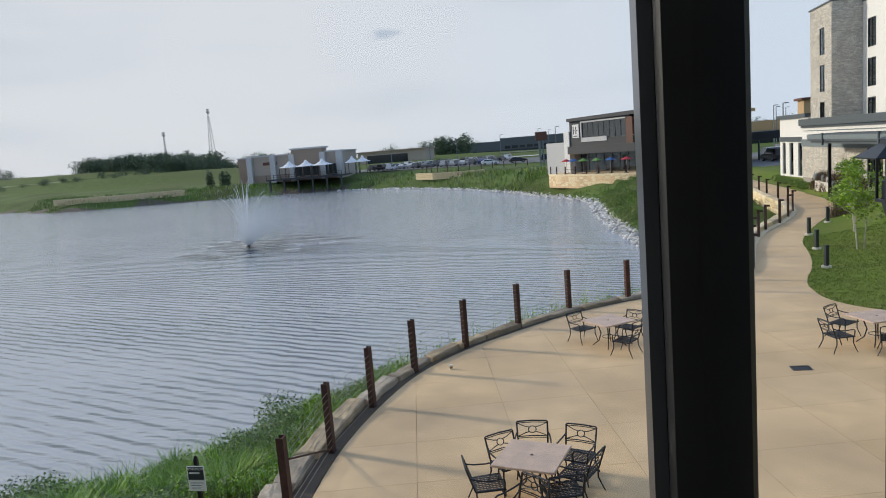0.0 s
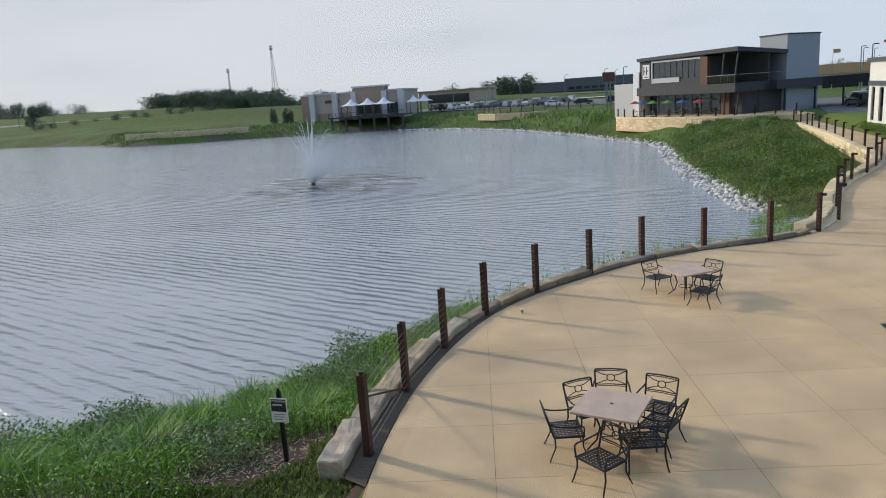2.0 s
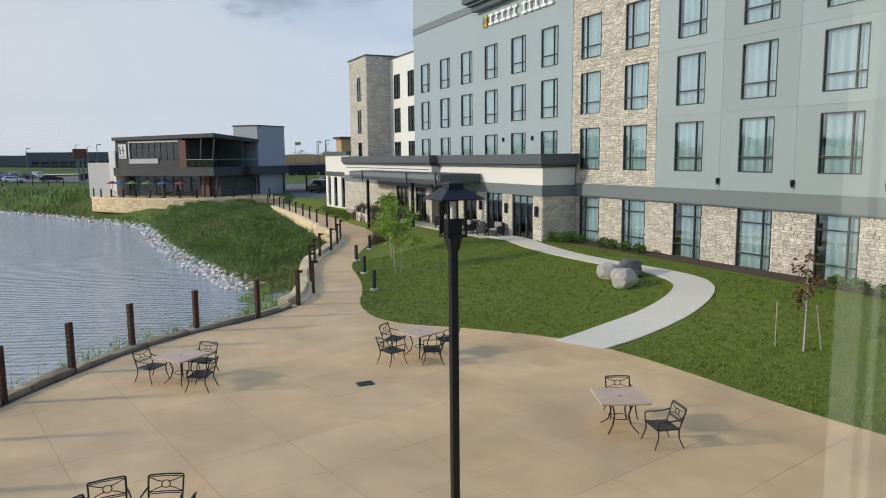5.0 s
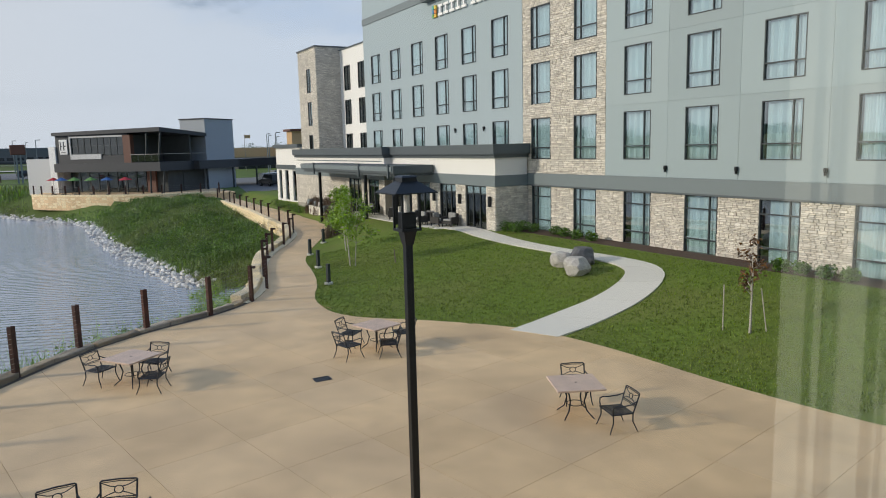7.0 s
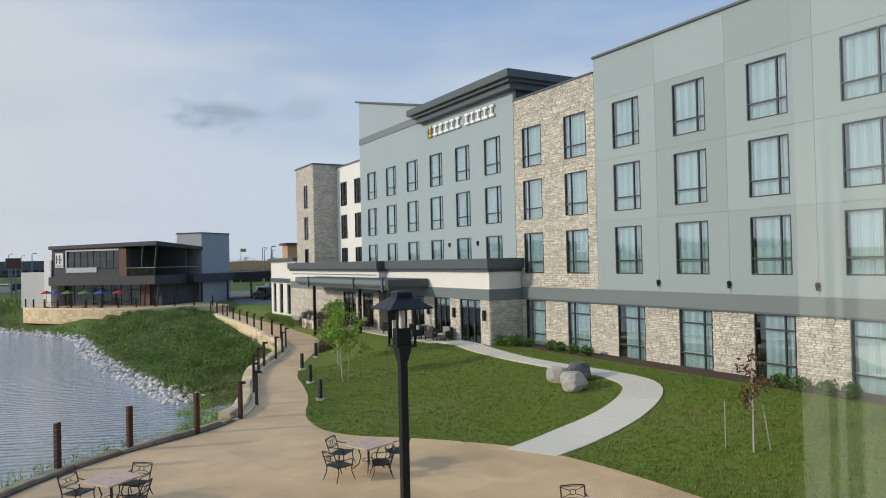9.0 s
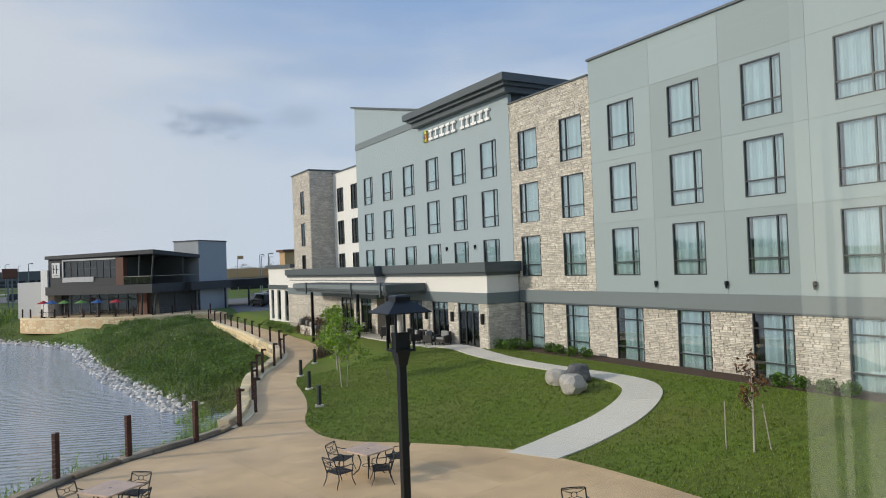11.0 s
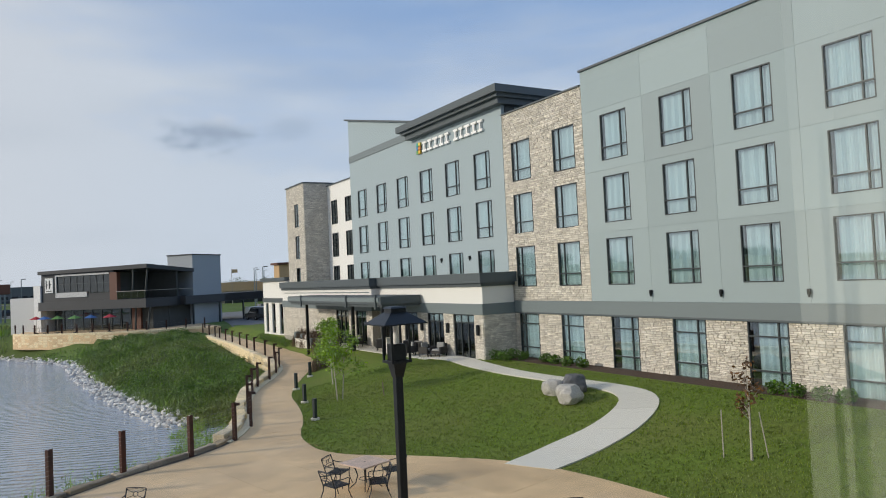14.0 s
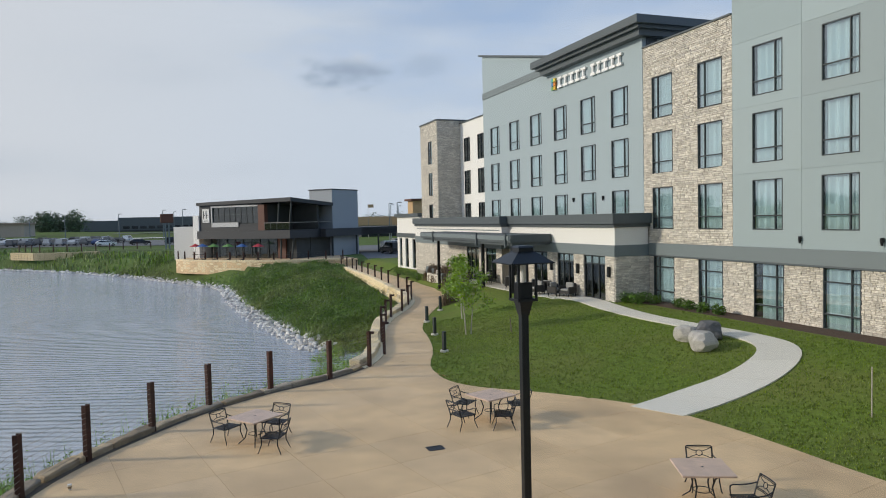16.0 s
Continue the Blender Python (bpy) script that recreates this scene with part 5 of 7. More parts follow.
# window units, built once for each size
def window_kit(w, h, bar, rails, curtain):
    """Frame, pane, curtain and a room box coloured near-black as unlit; x is depth, y runs to the viewer's left, z up,
    from the lower right corner.
    """
    t = .045
    f = wall_grid(0, w, 0, h, [(t, w - t, t, h - t)], .12, lambda u, z, d: (-.03 + d, u, z))
    bars = [Shape().box(-.015, .07, bar - .028, bar + .028, t, h - t).mesh("upright", FRAME)]
    bars += [Shape().box(-.018, .068, t, w - t, z - .028, z + .028).mesh("rail", FRAME) for z in rails]
    pane = Shape().add([(.03, t, t), (.03, w - t, t), (.03, w - t, h - t), (.03, t, h - t)], [(3, 2, 1, 0)])
    c, n = Shape(), 30
    y0, y1 = curtain
    vs = []
    for i in range(n + 1):
        y = .04 + (w - .08) * (y0 + (y1 - y0) * i / n)
        x = .17 + (.035 if i % 2 else -.02) + .012 * math.sin(i * 2.3)
        vs += [(x, y, .03), (x, y, h - .03)]
    c.add(vs, [(2 * i, 2 * i + 1, 2 * i + 3, 2 * i + 2) for i in range(n)])
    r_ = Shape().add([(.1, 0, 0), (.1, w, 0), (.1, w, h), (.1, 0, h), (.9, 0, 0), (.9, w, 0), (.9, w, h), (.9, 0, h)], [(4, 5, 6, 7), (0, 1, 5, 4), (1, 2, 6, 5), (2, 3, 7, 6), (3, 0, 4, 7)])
    return f.mesh("window", FRAME), pane.mesh("pane", GLASS), c.mesh("curtain", CURTAIN), r_.mesh("room", UNLIT), bars


def put_window(kit, m, parent, curtain=True):
    w = piece("window", kit[0], m, parent)
    for name, me in (("pane", kit[1]), ("curtain", kit[2]), ("room", kit[3])):
        if name == "curtain" and not curtain:
            continue
        o = new(name, me)
        o.parent = w
        if name == "pane":
            o.visible_shadow = False
    for me in kit[4]:
        new("rail" if "rail" in me.name else "upright", me).parent = w
    return w


W, H = 1.76, 2.28
kits = [window_kit(W, H, .25 * W, [.28 * H], (a, b)) for a, b in ((0, 1), (0, .93), (0, .97), (0, 1))]
kits_s = [window_kit(W, H, .72 * W, [.28 * H], (a, b)) for a, b in ((0, .96), (0, 1))]
GH = 2.56
kit_g = [window_kit(W, GH, .25 * W, [.25 * GH, .77 * GH], (a, b)) for a, b in ((0, .8), (0, 1))]
kit_gs = [window_kit(W, GH, .72 * W, [.25 * GH, .77 * GH], (0, 1))]
kit_w = window_kit(1.45, 2.2, .5 * 1.45, [.28 * 2.2], (0, .3))
kit_t = window_kit(1.15, 2.2, .5, [.28 * 2.2], (0, .8))

FLOORS = (5.13, 8.18, 11.23)
COLS = [27.02 - 3.79 * k for k in range(6)]
main_holes = [(c - W, c, z, z + H) for c in COLS for z in FLOORS]
part("main_wall", wall_grid(4.0, 28.3, 4.32, 16.0, main_holes, .25, facing_west(FX)), STUCCO, hotel, "pale green-grey stucco wall")
# raised stucco panels between the reveals
edges = [28.28] + [(COLS[k] - W + COLS[k + 1]) / 2 for k in range(5)] + [4.0]
rows = [(4.34, 7.72), (7.728, 10.77), (10.778, 13.82), (13.828, 15.85)]
for k, (a, b) in enumerate(zip(edges, edges[1:])):
    for j, (c, d) in enumerate(rows):
        holes = [h for h in main_holes if b < h[0] < a and c < h[2] < d]
        part("panel", wall_grid(b + .005, a - .005 * (k > 0), c, d, [(h[0] - .001, h[1] + .001, h[2] - .001, h[3] + .001) for h in holes], .018, facing_west(FX - .02)), STUCCO, hotel)
part("coping", Shape().box(FX - .10, FX + .5, 4.0, 28.35, 16.0, 16.10), TRIM, hotel)
k = 0
for c in COLS:
    for z in FLOORS:
        put_window(kits[(k * 7 + 3) % 4], pose(FX, c - W, z), hotel)
        k += 1

# ground floor
G_COLS = [34.42, 30.72, 26.95, 23.15, 19.38, 15.55, 11.8, 8.0]
g_holes = [(c - W, c, 1.05, 1.05 + GH) for c in G_COLS]
part("ground_floor_wall", wall_grid(4.0, 34.85, .3, 3.62, g_holes, .25, facing_west(FX)), MORTAR, hotel)
part("ground_floor_stone", veneer(4.0, 34.85, .95, 3.62, g_holes, facing_west(FX), 31, lambda u, z: 24.5 < u < 32.5, 290, hotel), VENEER, hotel)
for i, c in enumerate(G_COLS):
    put_window((kit_gs if i < 2 else kit_g)[i % len(kit_gs if i < 2 else kit_g)], pose(FX, c - W, 1.05), hotel)
part("band", Shape().box(FX - .09, FX + .2, 4.0, 34.78, 3.64, 4.32), BAND, hotel)
part("flashing", Shape().box(FX - .11, FX - .09, 4.0, 34.78, 3.60, 3.68), TRIM, hotel)

# stone section
S_COLS = [34.5, 30.75]
s_holes = [(c - W, c, z, z + H) for c in S_COLS for z in FLOORS]
part("stone_wall", wall_grid(28.3, 35.3, 4.32, 15.3, s_holes, .25, facing_west(FX + .02)), MORTAR, hotel)
part("stone_facing", veneer(28.3, 35.3, 4.32, 15.3, s_holes, facing_west(FX + .02), 32), VENEER, hotel)
part("coping", Shape().box(FX - .08, FX + .5, 28.36, 35.3, 15.3, 15.38), TRIM, hotel)
for i, c in enumerate(S_COLS):
    for z in FLOORS:
        put_window(kits_s[i % 2], pose(FX + .02, c - W, z), hotel)

# tall centre with the sign
C_COLS = [56.75, 53.0, 49.32, 45.65, 42.05, 38.48]
c_holes = [(c - W, c, z, z + H) for c in C_COLS for z in FLOORS]
part("centre_wall", wall_grid(35.3, 58.3, 3.6, 16.15, c_holes, .25, facing_west(FX - .03)), STUCCO_B, hotel, "blue-grey stucco wall")
part("centre_band", Shape().box(FX - .09, FX + .2, 35.3, 58.3, 16.15, 16.68), BAND, hotel)
top = Shape()
prof = [(46.2, 16.68), (58.3, 16.68), (58.3, 19.9), (46.2, 17.2)]
n_ = len(prof)
top.add([(FX - .03, y, z) for y, z in prof] + [(FX + .3, y, z) for y, z in prof], [(0, 1, 2, 3)[::-1], (4, 5, 6, 7)] + [(i, (i + 1) % 4, 4 + (i + 1) % 4, 4 + i) for i in range(4)])
part("parapet", top, STUCCO_B, hotel)
part("coping", Shape().add([(x, y, z + dz) for dz in (0, .14) for x in (FX - .22, FX + .5) for y, z in ((46.2, 17.2), (58.75, 20.0))], [(0, 1, 3, 2), (4, 6, 7, 5), (0, 2, 6, 4), (1, 5, 7, 3), (0, 4, 5, 1), (2, 3, 7, 6)]), TRIM, hotel)
part("cornice", Shape().box(22.85, 34, 34.35, 47.2, 16.5, 16.95).box(23.1, 34, 34.6, 46.9, 16.3, 16.5).box(23.35, 34, 34.85, 46.7, 15.95, 16.3), TRIM, hotel, "charcoal projecting roof cornice")
part("cornice_block", Shape().box(FX + .3, 34, 35.35, 46.5, 14.0, 15.95), TRIM, hotel)
for i, c in enumerate(C_COLS):
    for j, z in enumerate(FLOORS):
        put_window(kits[(i * 5 + j) % 4], pose(FX - .03, c - W, z), hotel)

# white wing and stone tower
w_holes = [(c - 1.45, c, z, z + 2.2) for c in (63.4, 60.1) for z in FLOORS]
part("white_wall", wall_grid(58.3, 64.4, 3.6, 14.9, w_holes, .25, facing_west(FX + .15)), WHITE, hotel, "white stucco wall")
part("coping", Shape().box(FX + .05, FX + .6, 58.3, 64.4, 14.9, 15.0), TRIM, hotel)
for _, c, z, _ in w_holes:
    put_window(kit_w, pose(FX + .15, c - 1.45, z), hotel, True)
TX = 21.7
t_holes = [(65.9, 67.05, z, z + 2.2) for z in FLOORS]
part("tower_wall", wall_grid(64.4, 69.4, 1.0, 15.2, t_holes, .25, facing_west(TX)), MORTAR, hotel)
part("tower_stone", veneer(64.4, 69.4, 3.6, 15.2, t_holes, facing_west(TX), 33), VENEER, hotel)
part("tower_side", Shape().box(TX + .25, 26, 64.4, 69.4, 3.6, 15.2), MORTAR, hotel)
part("tower_side_stone", veneer(TX, 26, 3.6, 15.2, [], facing_south(64.4), 34), VENEER, hotel)
part("coping", Shape().box(TX - .12, 26.1, 64.28, 69.5, 15.2, 15.32), TRIM, hotel)
for h in t_holes:
    put_window(kit_t, pose(TX, h[0], h[2]), hotel)
# bodies that close the building
part("body", Shape().box(FX + 1.0, 40, 2.0, 28.3, .3, 15.9).box(FX + 1.0, 40, 28.3, 35.3, .3, 15.2).box(FX + 1.0, 40, 35.3, 58.2, .3, 15.9).box(FX + 1.1, 40, 58.2, 69.3, .3, 14.8), STUCCO, hotel)
part("side_gap", Shape().box(FX + .25, FX + 1.0, 3.8, 4.0, .3, 16.0), STUCCO, hotel)

# lobby along the front
LXF = 21.6
l_holes = [(35.8, 38.1, 1.0, 3.62), (39.3, 41.35, 1.0, 3.62), (42.7, 44.6, 1.0, 3.62), (45.8, 48.0, 1.0, 3.62)]
part("lobby_wall", wall_grid(34.85, 48.6, .4, 3.62, l_holes, .25, facing_west(LXF)), MORTAR, hotel)
part("lobby_stone", veneer(34.85, 48.6, .9, 3.62, l_holes, facing_west(LXF), 35), VENEER, hotel)
part("lobby_return", Shape().box(LXF + .25, FX, 34.85, 35.1, .3, 3.62), MORTAR, hotel)
part("return_stone", veneer(LXF, FX - .03, .9, 3.62, [], facing_south(34.85), 36), VENEER, hotel)
FARX = 21.0
f_holes = [(49.6, 51.6, 1.0, 3.62), (53.0, 55.6, 1.0, 3.62)]
part("lobby_wall", wall_grid(48.6, 69.5, .4, 3.62, f_holes, .25, facing_west(FARX)), MORTAR, hotel)
part("lobby_stone", veneer(48.6, 69.5, .9, 3.62, f_holes, facing_west(FARX), 37), VENEER, hotel)
part("lobby_step", Shape().box(FARX + .25, LXF + .3, 48.6, 48.85, .4, 3.62), MORTAR, hotel)
for x0, y0, y1 in ((LXF, 34.85, 48.6), (FARX, 48.6, 69.6)):
    n0 = y0 - (.0 if x0 == FARX else .02)
    part("lobby_band", Shape().box(x0 - .06, FX - .1, n0 - .04, y1, 3.62, 4.25), BAND, hotel)
    part("lobby_fascia", Shape().box(x0, FX - .1, n0, y1, 4.25, 5.25), WHITE, hotel, "off-white stucco fascia")
    part("lobby_cornice", Shape().box(x0 - .12, FX - .05, n0 - .1, y1, 5.25, 5.45).box(x0 - .3, FX - .05, n0 - .28, y1, 5.45, 6.0), TRIM, hotel)
    part("lobby_coping", Shape().box(x0 - .33, FX - .05, n0 - .31, y1, 6.0, 6.03), BAND, hotel)
part("fascia_rib", Shape().box(FARX - .03, FARX, 49, 69, 4.95, 5.02), BAND, hotel)


def glazed_door(parent, x, y0, y1, z0, z1, leaves_):
    """Dark aluminium storefront with leaves, transom and pulls."""
    st = (y1 - y0) / leaves_
    gaps = [(y0 + k * st + .04, y0 + (k + 1) * st - .04, a, b) for k in range(leaves_) for a, b in ((z0 + .08, z0 + 2.02), (z0 + 2.09, z1 - .07))]
    f = wall_grid(y0, y1, z0, z1, gaps, .1, facing_west(x))
    d = part("door", f, FRAME, parent)
    pn = part("pane", Shape().add([(x + .05, y0, z0), (x + .05, y1, z0), (x + .05, y1, z1), (x + .05, y0, z1)], [(3, 2, 1, 0)]), DARKGLASS, d)
    pn.visible_shadow = False
    part("transom_film", Shape().box(x + .055, x + .06, y0 + .08, y1 - .08, z0 + 2.1, z1 - .08), CURTAIN, d, "pale frosted transom")
    part("pull_handle", Shape().tube([(x - .05, y0 + st - .08, z0 + .9), (x - .05, y0 + st - .08, z0 + 1.3)], .015, 6), CABLE, d)
    # Near-black sheet stands in for the unlit lobby behind the glass.
    part("room", Shape().box(x + 1.2, x + 1.25, y0 - .2, y1 + .2, z0, z1), UNLIT, d)


glazed_door(hotel, LXF + .05, 35.8, 38.1, 1.06, 3.62, 3)
glazed_door(hotel, LXF + .05, 39.3, 41.35, 1.06, 3.62, 3)
glazed_door(hotel, LXF + .05, 42.7, 44.6, 1.06, 3.62, 2)
glazed_door(hotel, LXF + .05, 45.8, 48.0, 1.06, 3.62, 2)
glazed_door(hotel, FARX + .05, 49.6, 51.6, 1.06, 3.62, 2)
glazed_door(hotel, FARX + .05, 53.0, 55.6, 1.06, 3.62, 3)

# flat porch roof on steel posts
PX = 18.6
part("porch_roof", Shape().box(PX, LXF - .1, 42.0, 60.5, 4.3, 4.8).box(PX + .15, LXF - .1, 42.15, 60.3, 4.12, 4.3), TRIM, hotel, "charcoal flat porch roof")
part("porch_edge", Shape().box(PX - .06, PX, 42.2, 60.5, 4.45, 4.74), BAND, hotel)
for y in (42.6, 47.5, 57.0):
    part("porch_post", Shape().bevel_box(PX + .3, PX + .5, y - .1, y + .1, gz(PX + .4, y) - .1, 4.3, .01), BLACK, hotel)
    part("downpipe", Shape().box(PX - .14, PX - .02, y - .08, y + .08, 4.0, 4.9), TRIM, hotel)

# low wing past the tower
part("low_wing", wall_grid(69.6, 78.0, .5, 6.2, [(71.2, 72.4, .8, 3.9), (73.8, 75.0, .8, 3.9), (76.2, 77.2, .8, 3.9)], .4, facing_west(21.5)), WHITE, hotel, "white stucco low wing")
for y0 in (71.2, 73.8, 76.2):
    # Solid dark slab behind each pane stands in for the unlit interior.
    w_ = part("window", Shape().box(21.62, 21.7, y0 - .05, y0 + 1.25, .75, 3.95), FRAME, hotel)
    part("pane", Shape().box(21.6, 21.618, y0 + .08, y0 + 1.1, .9, 3.8), DARKGLASS, w_)
# Block coloured near-black in place of the wing's unlit inside.
part("low_wing_back", Shape().box(22.2, 30, 69.6, 78.0, .5, 6.1), UNLIT, hotel)
part("low_wing_trim", Shape().box(21.25, 30, 69.6, 78.2, 6.2, 6.55).box(21.4, 21.5, 69.6, 78.0, 4.0, 4.45), TRIM, hotel)

# wall lamps
sconce = Shape().bevel_box(-.16, 0, -.05, .05, -.03, .15, .015).cone(-.1, 0, -.15, -.03, .04, .055, 8)
sconce_me = sconce.mesh("wall_lamp", BLACK)
for y, z in ((24.25, 4.72), (20.46, 4.72), (16.67, 4.72), (12.9, 4.72), (43.0, 7.0), (39.4, 7.0), (62.9, 7.1)):
    piece("wall_lamp", sconce_me, pose(FX - .02 + (.17 if y > 58 else 0), y, z), hotel)
tall_me = Shape().bevel_box(-.14, 0, -.1, .1, -.3, .3, .015).mesh("wall_lamp", BLACK)
for y in (35.3, 38.7, 42.0):
    piece("wall_lamp", tall_me, pose(LXF - .045, y, 2.75), hotel)

# rooftop sign: a coloured mark and a row of white letter-sized blocks
sign2 = thing("rooftop_sign", "white raised block lettering with a small coloured mark", "sign", (FX - .06, 41, 14.8))
LETTER = material("sign_white", (.86, .86, .85), .4, 0, .02, 5, 1, 0)
u = 44.85
for k, wdt in enumerate((.6, .62, .66, .56, .56, 0, .54, .46, .66, .6, .5)):
    if not wdt:
        u -= .42
        continue
    part("letter_block", Shape().bevel_box(FX - .2, FX - .07, u - wdt, u, 14.78, 14.95, .01).box(FX - .2, FX - .07, u - wdt * .62, u - wdt * .36, 14.95, 15.36).bevel_box(FX - .2, FX - .07, u - wdt, u, 15.36, 15.52, .01), LETTER, sign2)
    part("standoff", Shape().tube([(FX - .08, u - wdt / 2, 15.1), (FX - .02, u - wdt / 2, 15.1)], .02, 5), BLACK, sign2)
    u -= wdt + .17
for k, col in enumerate(((.75, .45, .05), (.15, .35, .1), (.7, .25, .05), (.08, .25, .45), (.75, .6, .1), (.1, .4, .35))):
    mt = material("mark_colour", col, .4, 0, .02, 5, 1, 0)
    part("mark_square", Shape().bevel_box(FX - .2, FX - .07, 45.2 + (k % 2) * .3 - .05, 45.2 + (k % 2) * .3 + .2, 14.76 + (k // 2) * .28, 15.0 + (k // 2) * .28, .01), mt, sign2)


# ---- patio furniture and planting by the lobby ----
WICKER = material("dark_wicker", (.03, .028, .027), .7, 0, .3, 60, 4, .4)
CUSHION = material("grey_cushion", (.30, .30, .29), .9, 0, .08, 12, 2, .1)


def lounge():
    c = thing("lounge_chair", "dark wicker patio lounge chair with grey cushion", "chair", group="lounge chairs")
    part("frame", Shape().bevel_box(-.38, .38, -.36, .38, .18, .34, .02), WICKER, c)
    part("backrest", Shape().bevel_box(-.38, .38, -.42, -.30, .18, .80, .03), WICKER, c)
    for s_ in (-1, 1):
        part("armrest", Shape().bevel_box(s_ * .38 - .06, s_ * .38 + .06, -.36, .36, .18, .60, .03), WICKER, c)
        for t_ in (-1, 1):
            part("leg", Shape().box(s_ * .34 - .025, s_ * .34 + .025, t_ * .33 - .025, t_ * .33 + .025, 0, .18), BLACK, c)
    part("cushion", Shape().bevel_box(-.30, .30, -.28, .34, .345, .47, .04), CUSHION, c)
    part("back_cushion", Shape().bevel_box(-.29, .29, -.29, -.16, .47, .84, .04), CUSHION, c)
    return c


l0 = lounge()
for i, (x, y, a) in enumerate([(20.5, 39.6, 200), (20.9, 41.2, -60), (19.9, 41.0, 90), (20.4, 42.6, 20), (20.9, 38.9, 110), (20.2, 45.4, -30), (20.1, 49.6, 80), (20.0, 51.5, 60)]):
    m = pose(x, y, 1.06, 0, 0, a)
    if i == 0:
        l0.matrix_basis = m
    else:
        copy_thing(l0, m)
fp = thing("stone_pedestal", "low stone-clad pedestal with a dark cap on the patio", "pedestal", (20.0, 44.0, 1.06))
part("pedestal_core", Shape().box(19.75, 20.25, 43.75, 44.25, 1.06, 1.95), VENEER, fp)
part("cap", Shape().bevel_box(19.7, 20.3, 43.7, 44.3, 1.95, 2.02, .01), PALE_CONCRETE, fp)
for i, (x, y, s_) in enumerate([(19.6, 57.2, .33), (19.9, 59.2, .36), (20.1, 61.0, .33), (19.5, 55.2, .28), (20.2, 62.8, .38)]):
    o = Shape().bevel_box(x - s_, x + s_, y - s_ * .8, y + s_ * .8, gz(x, y) - .1, gz(x, y) + s_ * 1.5, .08)
    solo("stone_block", o, BOULDER_L if i % 2 else BAND, "squared grey landscaping stone beside the walkway", "stone", group="landscaping stones")
q = random.Random(77)
reed = Shape()
for _ in range(420):
    t_ = q.random()
    y = 46 + 18 * t_
    x = float(lerp_line(RIGHT_S, y)) + q.uniform(.35, 1.9)
    if x < 21:
        blades(reed, x, y, gz(x, y), q.uniform(.5, 1.0), 14, .25, .012, q, .5)
solo("ornamental_grass", reed, REED, "purplish ornamental grasses edging the walkway", "grass", "stuff")
for i, (x, y, s_, h) in enumerate([(19.0, 53.5, .6, 1.3), (19.3, 48.6, .6, 1.0), (19.8, 65.5, .6, .8), (20.0, 67.5, .6, .8), (20.2, 70, .7, .8), (20.2, 72.5, .7, .8), (20.4, 75, .7, .8)]):
    shrub(x, y, s_, h, 90 + i, SHRUB, "leafy green shrub in the planting beside the hotel")
# ---- restaurant across the bank ----
CHAR = material("charcoal_panel", (.030, .034, .041), .55, .1, .1, 3, .4, .05)
GREYBOX = material("grey_metal_panel", (.33, .36, .39), .6, .1, .05, 3, .3, .05)
PALEBOX = material("pale_panel", (.52, .52, .51), .7, 0, .05, 3, .3, .05)
WOODP = material("brown_wood_panel", (.115, .045, .028), .6, 0, .2, 4, 1, .1, stretch=(1, 1, 12))
TAN = material("tan_stucco", (.44, .37, .30), .9, 0, .06, 3, .3, .05)
TAN_D = material("tan_brick", (.32, .25, .195), .9, 0, .12, 6, .4, .1)
TENT = material("white_canvas", (.80, .81, .82), .7, 0, .03, 2, .3, 0)
B0 = (12.5, 99.0, .85)
B_TURN = math.degrees(math.atan2(-13, 11.6))


def at_restaurant(s):
    return s.moved(pose(*B0, 0, 0, B_TURN))


pub = thing("restaurant", "two-storey charcoal restaurant with balcony and glazed upper floor", "restaurant", B0)


def pub_part(name, s, mat, parent=None, label=""):
    return part(name, at_restaurant(s), mat, parent or pub, label)


pub_part("upper_frame", Shape().box(-17.4, -5.2, 0, .3, 4.0, 5.0).box(-17.4, -14.9, 0, .3, 5.0, 7.55).box(-5.9, -5.2, 0, .3, 5.0, 7.55).box(-17.4, -5.2, 0, .3, 7.55, 8.2).box(-17.4, -17.1, .3, 14, 4, 8.2), CHAR)
pub_part("roof", Shape().add([(-17.6, -.4, 7.75), (.4, -.4, 7.9), (.4, 9, 7.3), (-17.6, 9, 7.3), (-17.6, -.4, 8.2), (.4, -.4, 8.45), (.4, 9, 7.8), (-17.6, 9, 7.7)],
         [(3, 2, 1, 0), (4, 5, 6, 7), (0, 1, 5, 4), (1, 2, 6, 5), (2, 3, 7, 6), (3, 0, 4, 7)]), CHAR, None, "charcoal sloping flat roof")
pub_part("brown_pier", Shape().box(-5.9, -4.7, -.05, .6, 4.0, 7.6), WOODP)
pub_part("window_surround", Shape().box(-14.9, -5.9, -.12, 0, 7.4, 7.62).box(-14.9, -14.7, -.12, 0, 4.7, 7.4).box(-14.9, -9.6, -.12, .05, 4.55, 5.2), PALEBOX)
for k in range(8):
    x0 = -14.7 + k * 1.1
    low = 5.2 if x0 < -9.7 else 4.7
    w_ = pub_part("window", Shape().box(x0, x0 + .07, 0, .12, low, 7.4).box(x0 + .07, x0 + 1.1, 0, .12, low, low + .07).box(x0 + .07, x0 + 1.1, 0, .12, 7.33, 7.4).box(x0 + .07, x0 + 1.1, 0, .12, 6.3, 6.36), FRAME)
    pub_part("pane", Shape().add([(x0, .06, low), (x0 + 1.1, .06, low), (x0 + 1.1, .06, 7.4), (x0, .06, 7.4)], [(0, 1, 2, 3)]), DARKGLASS, w_)
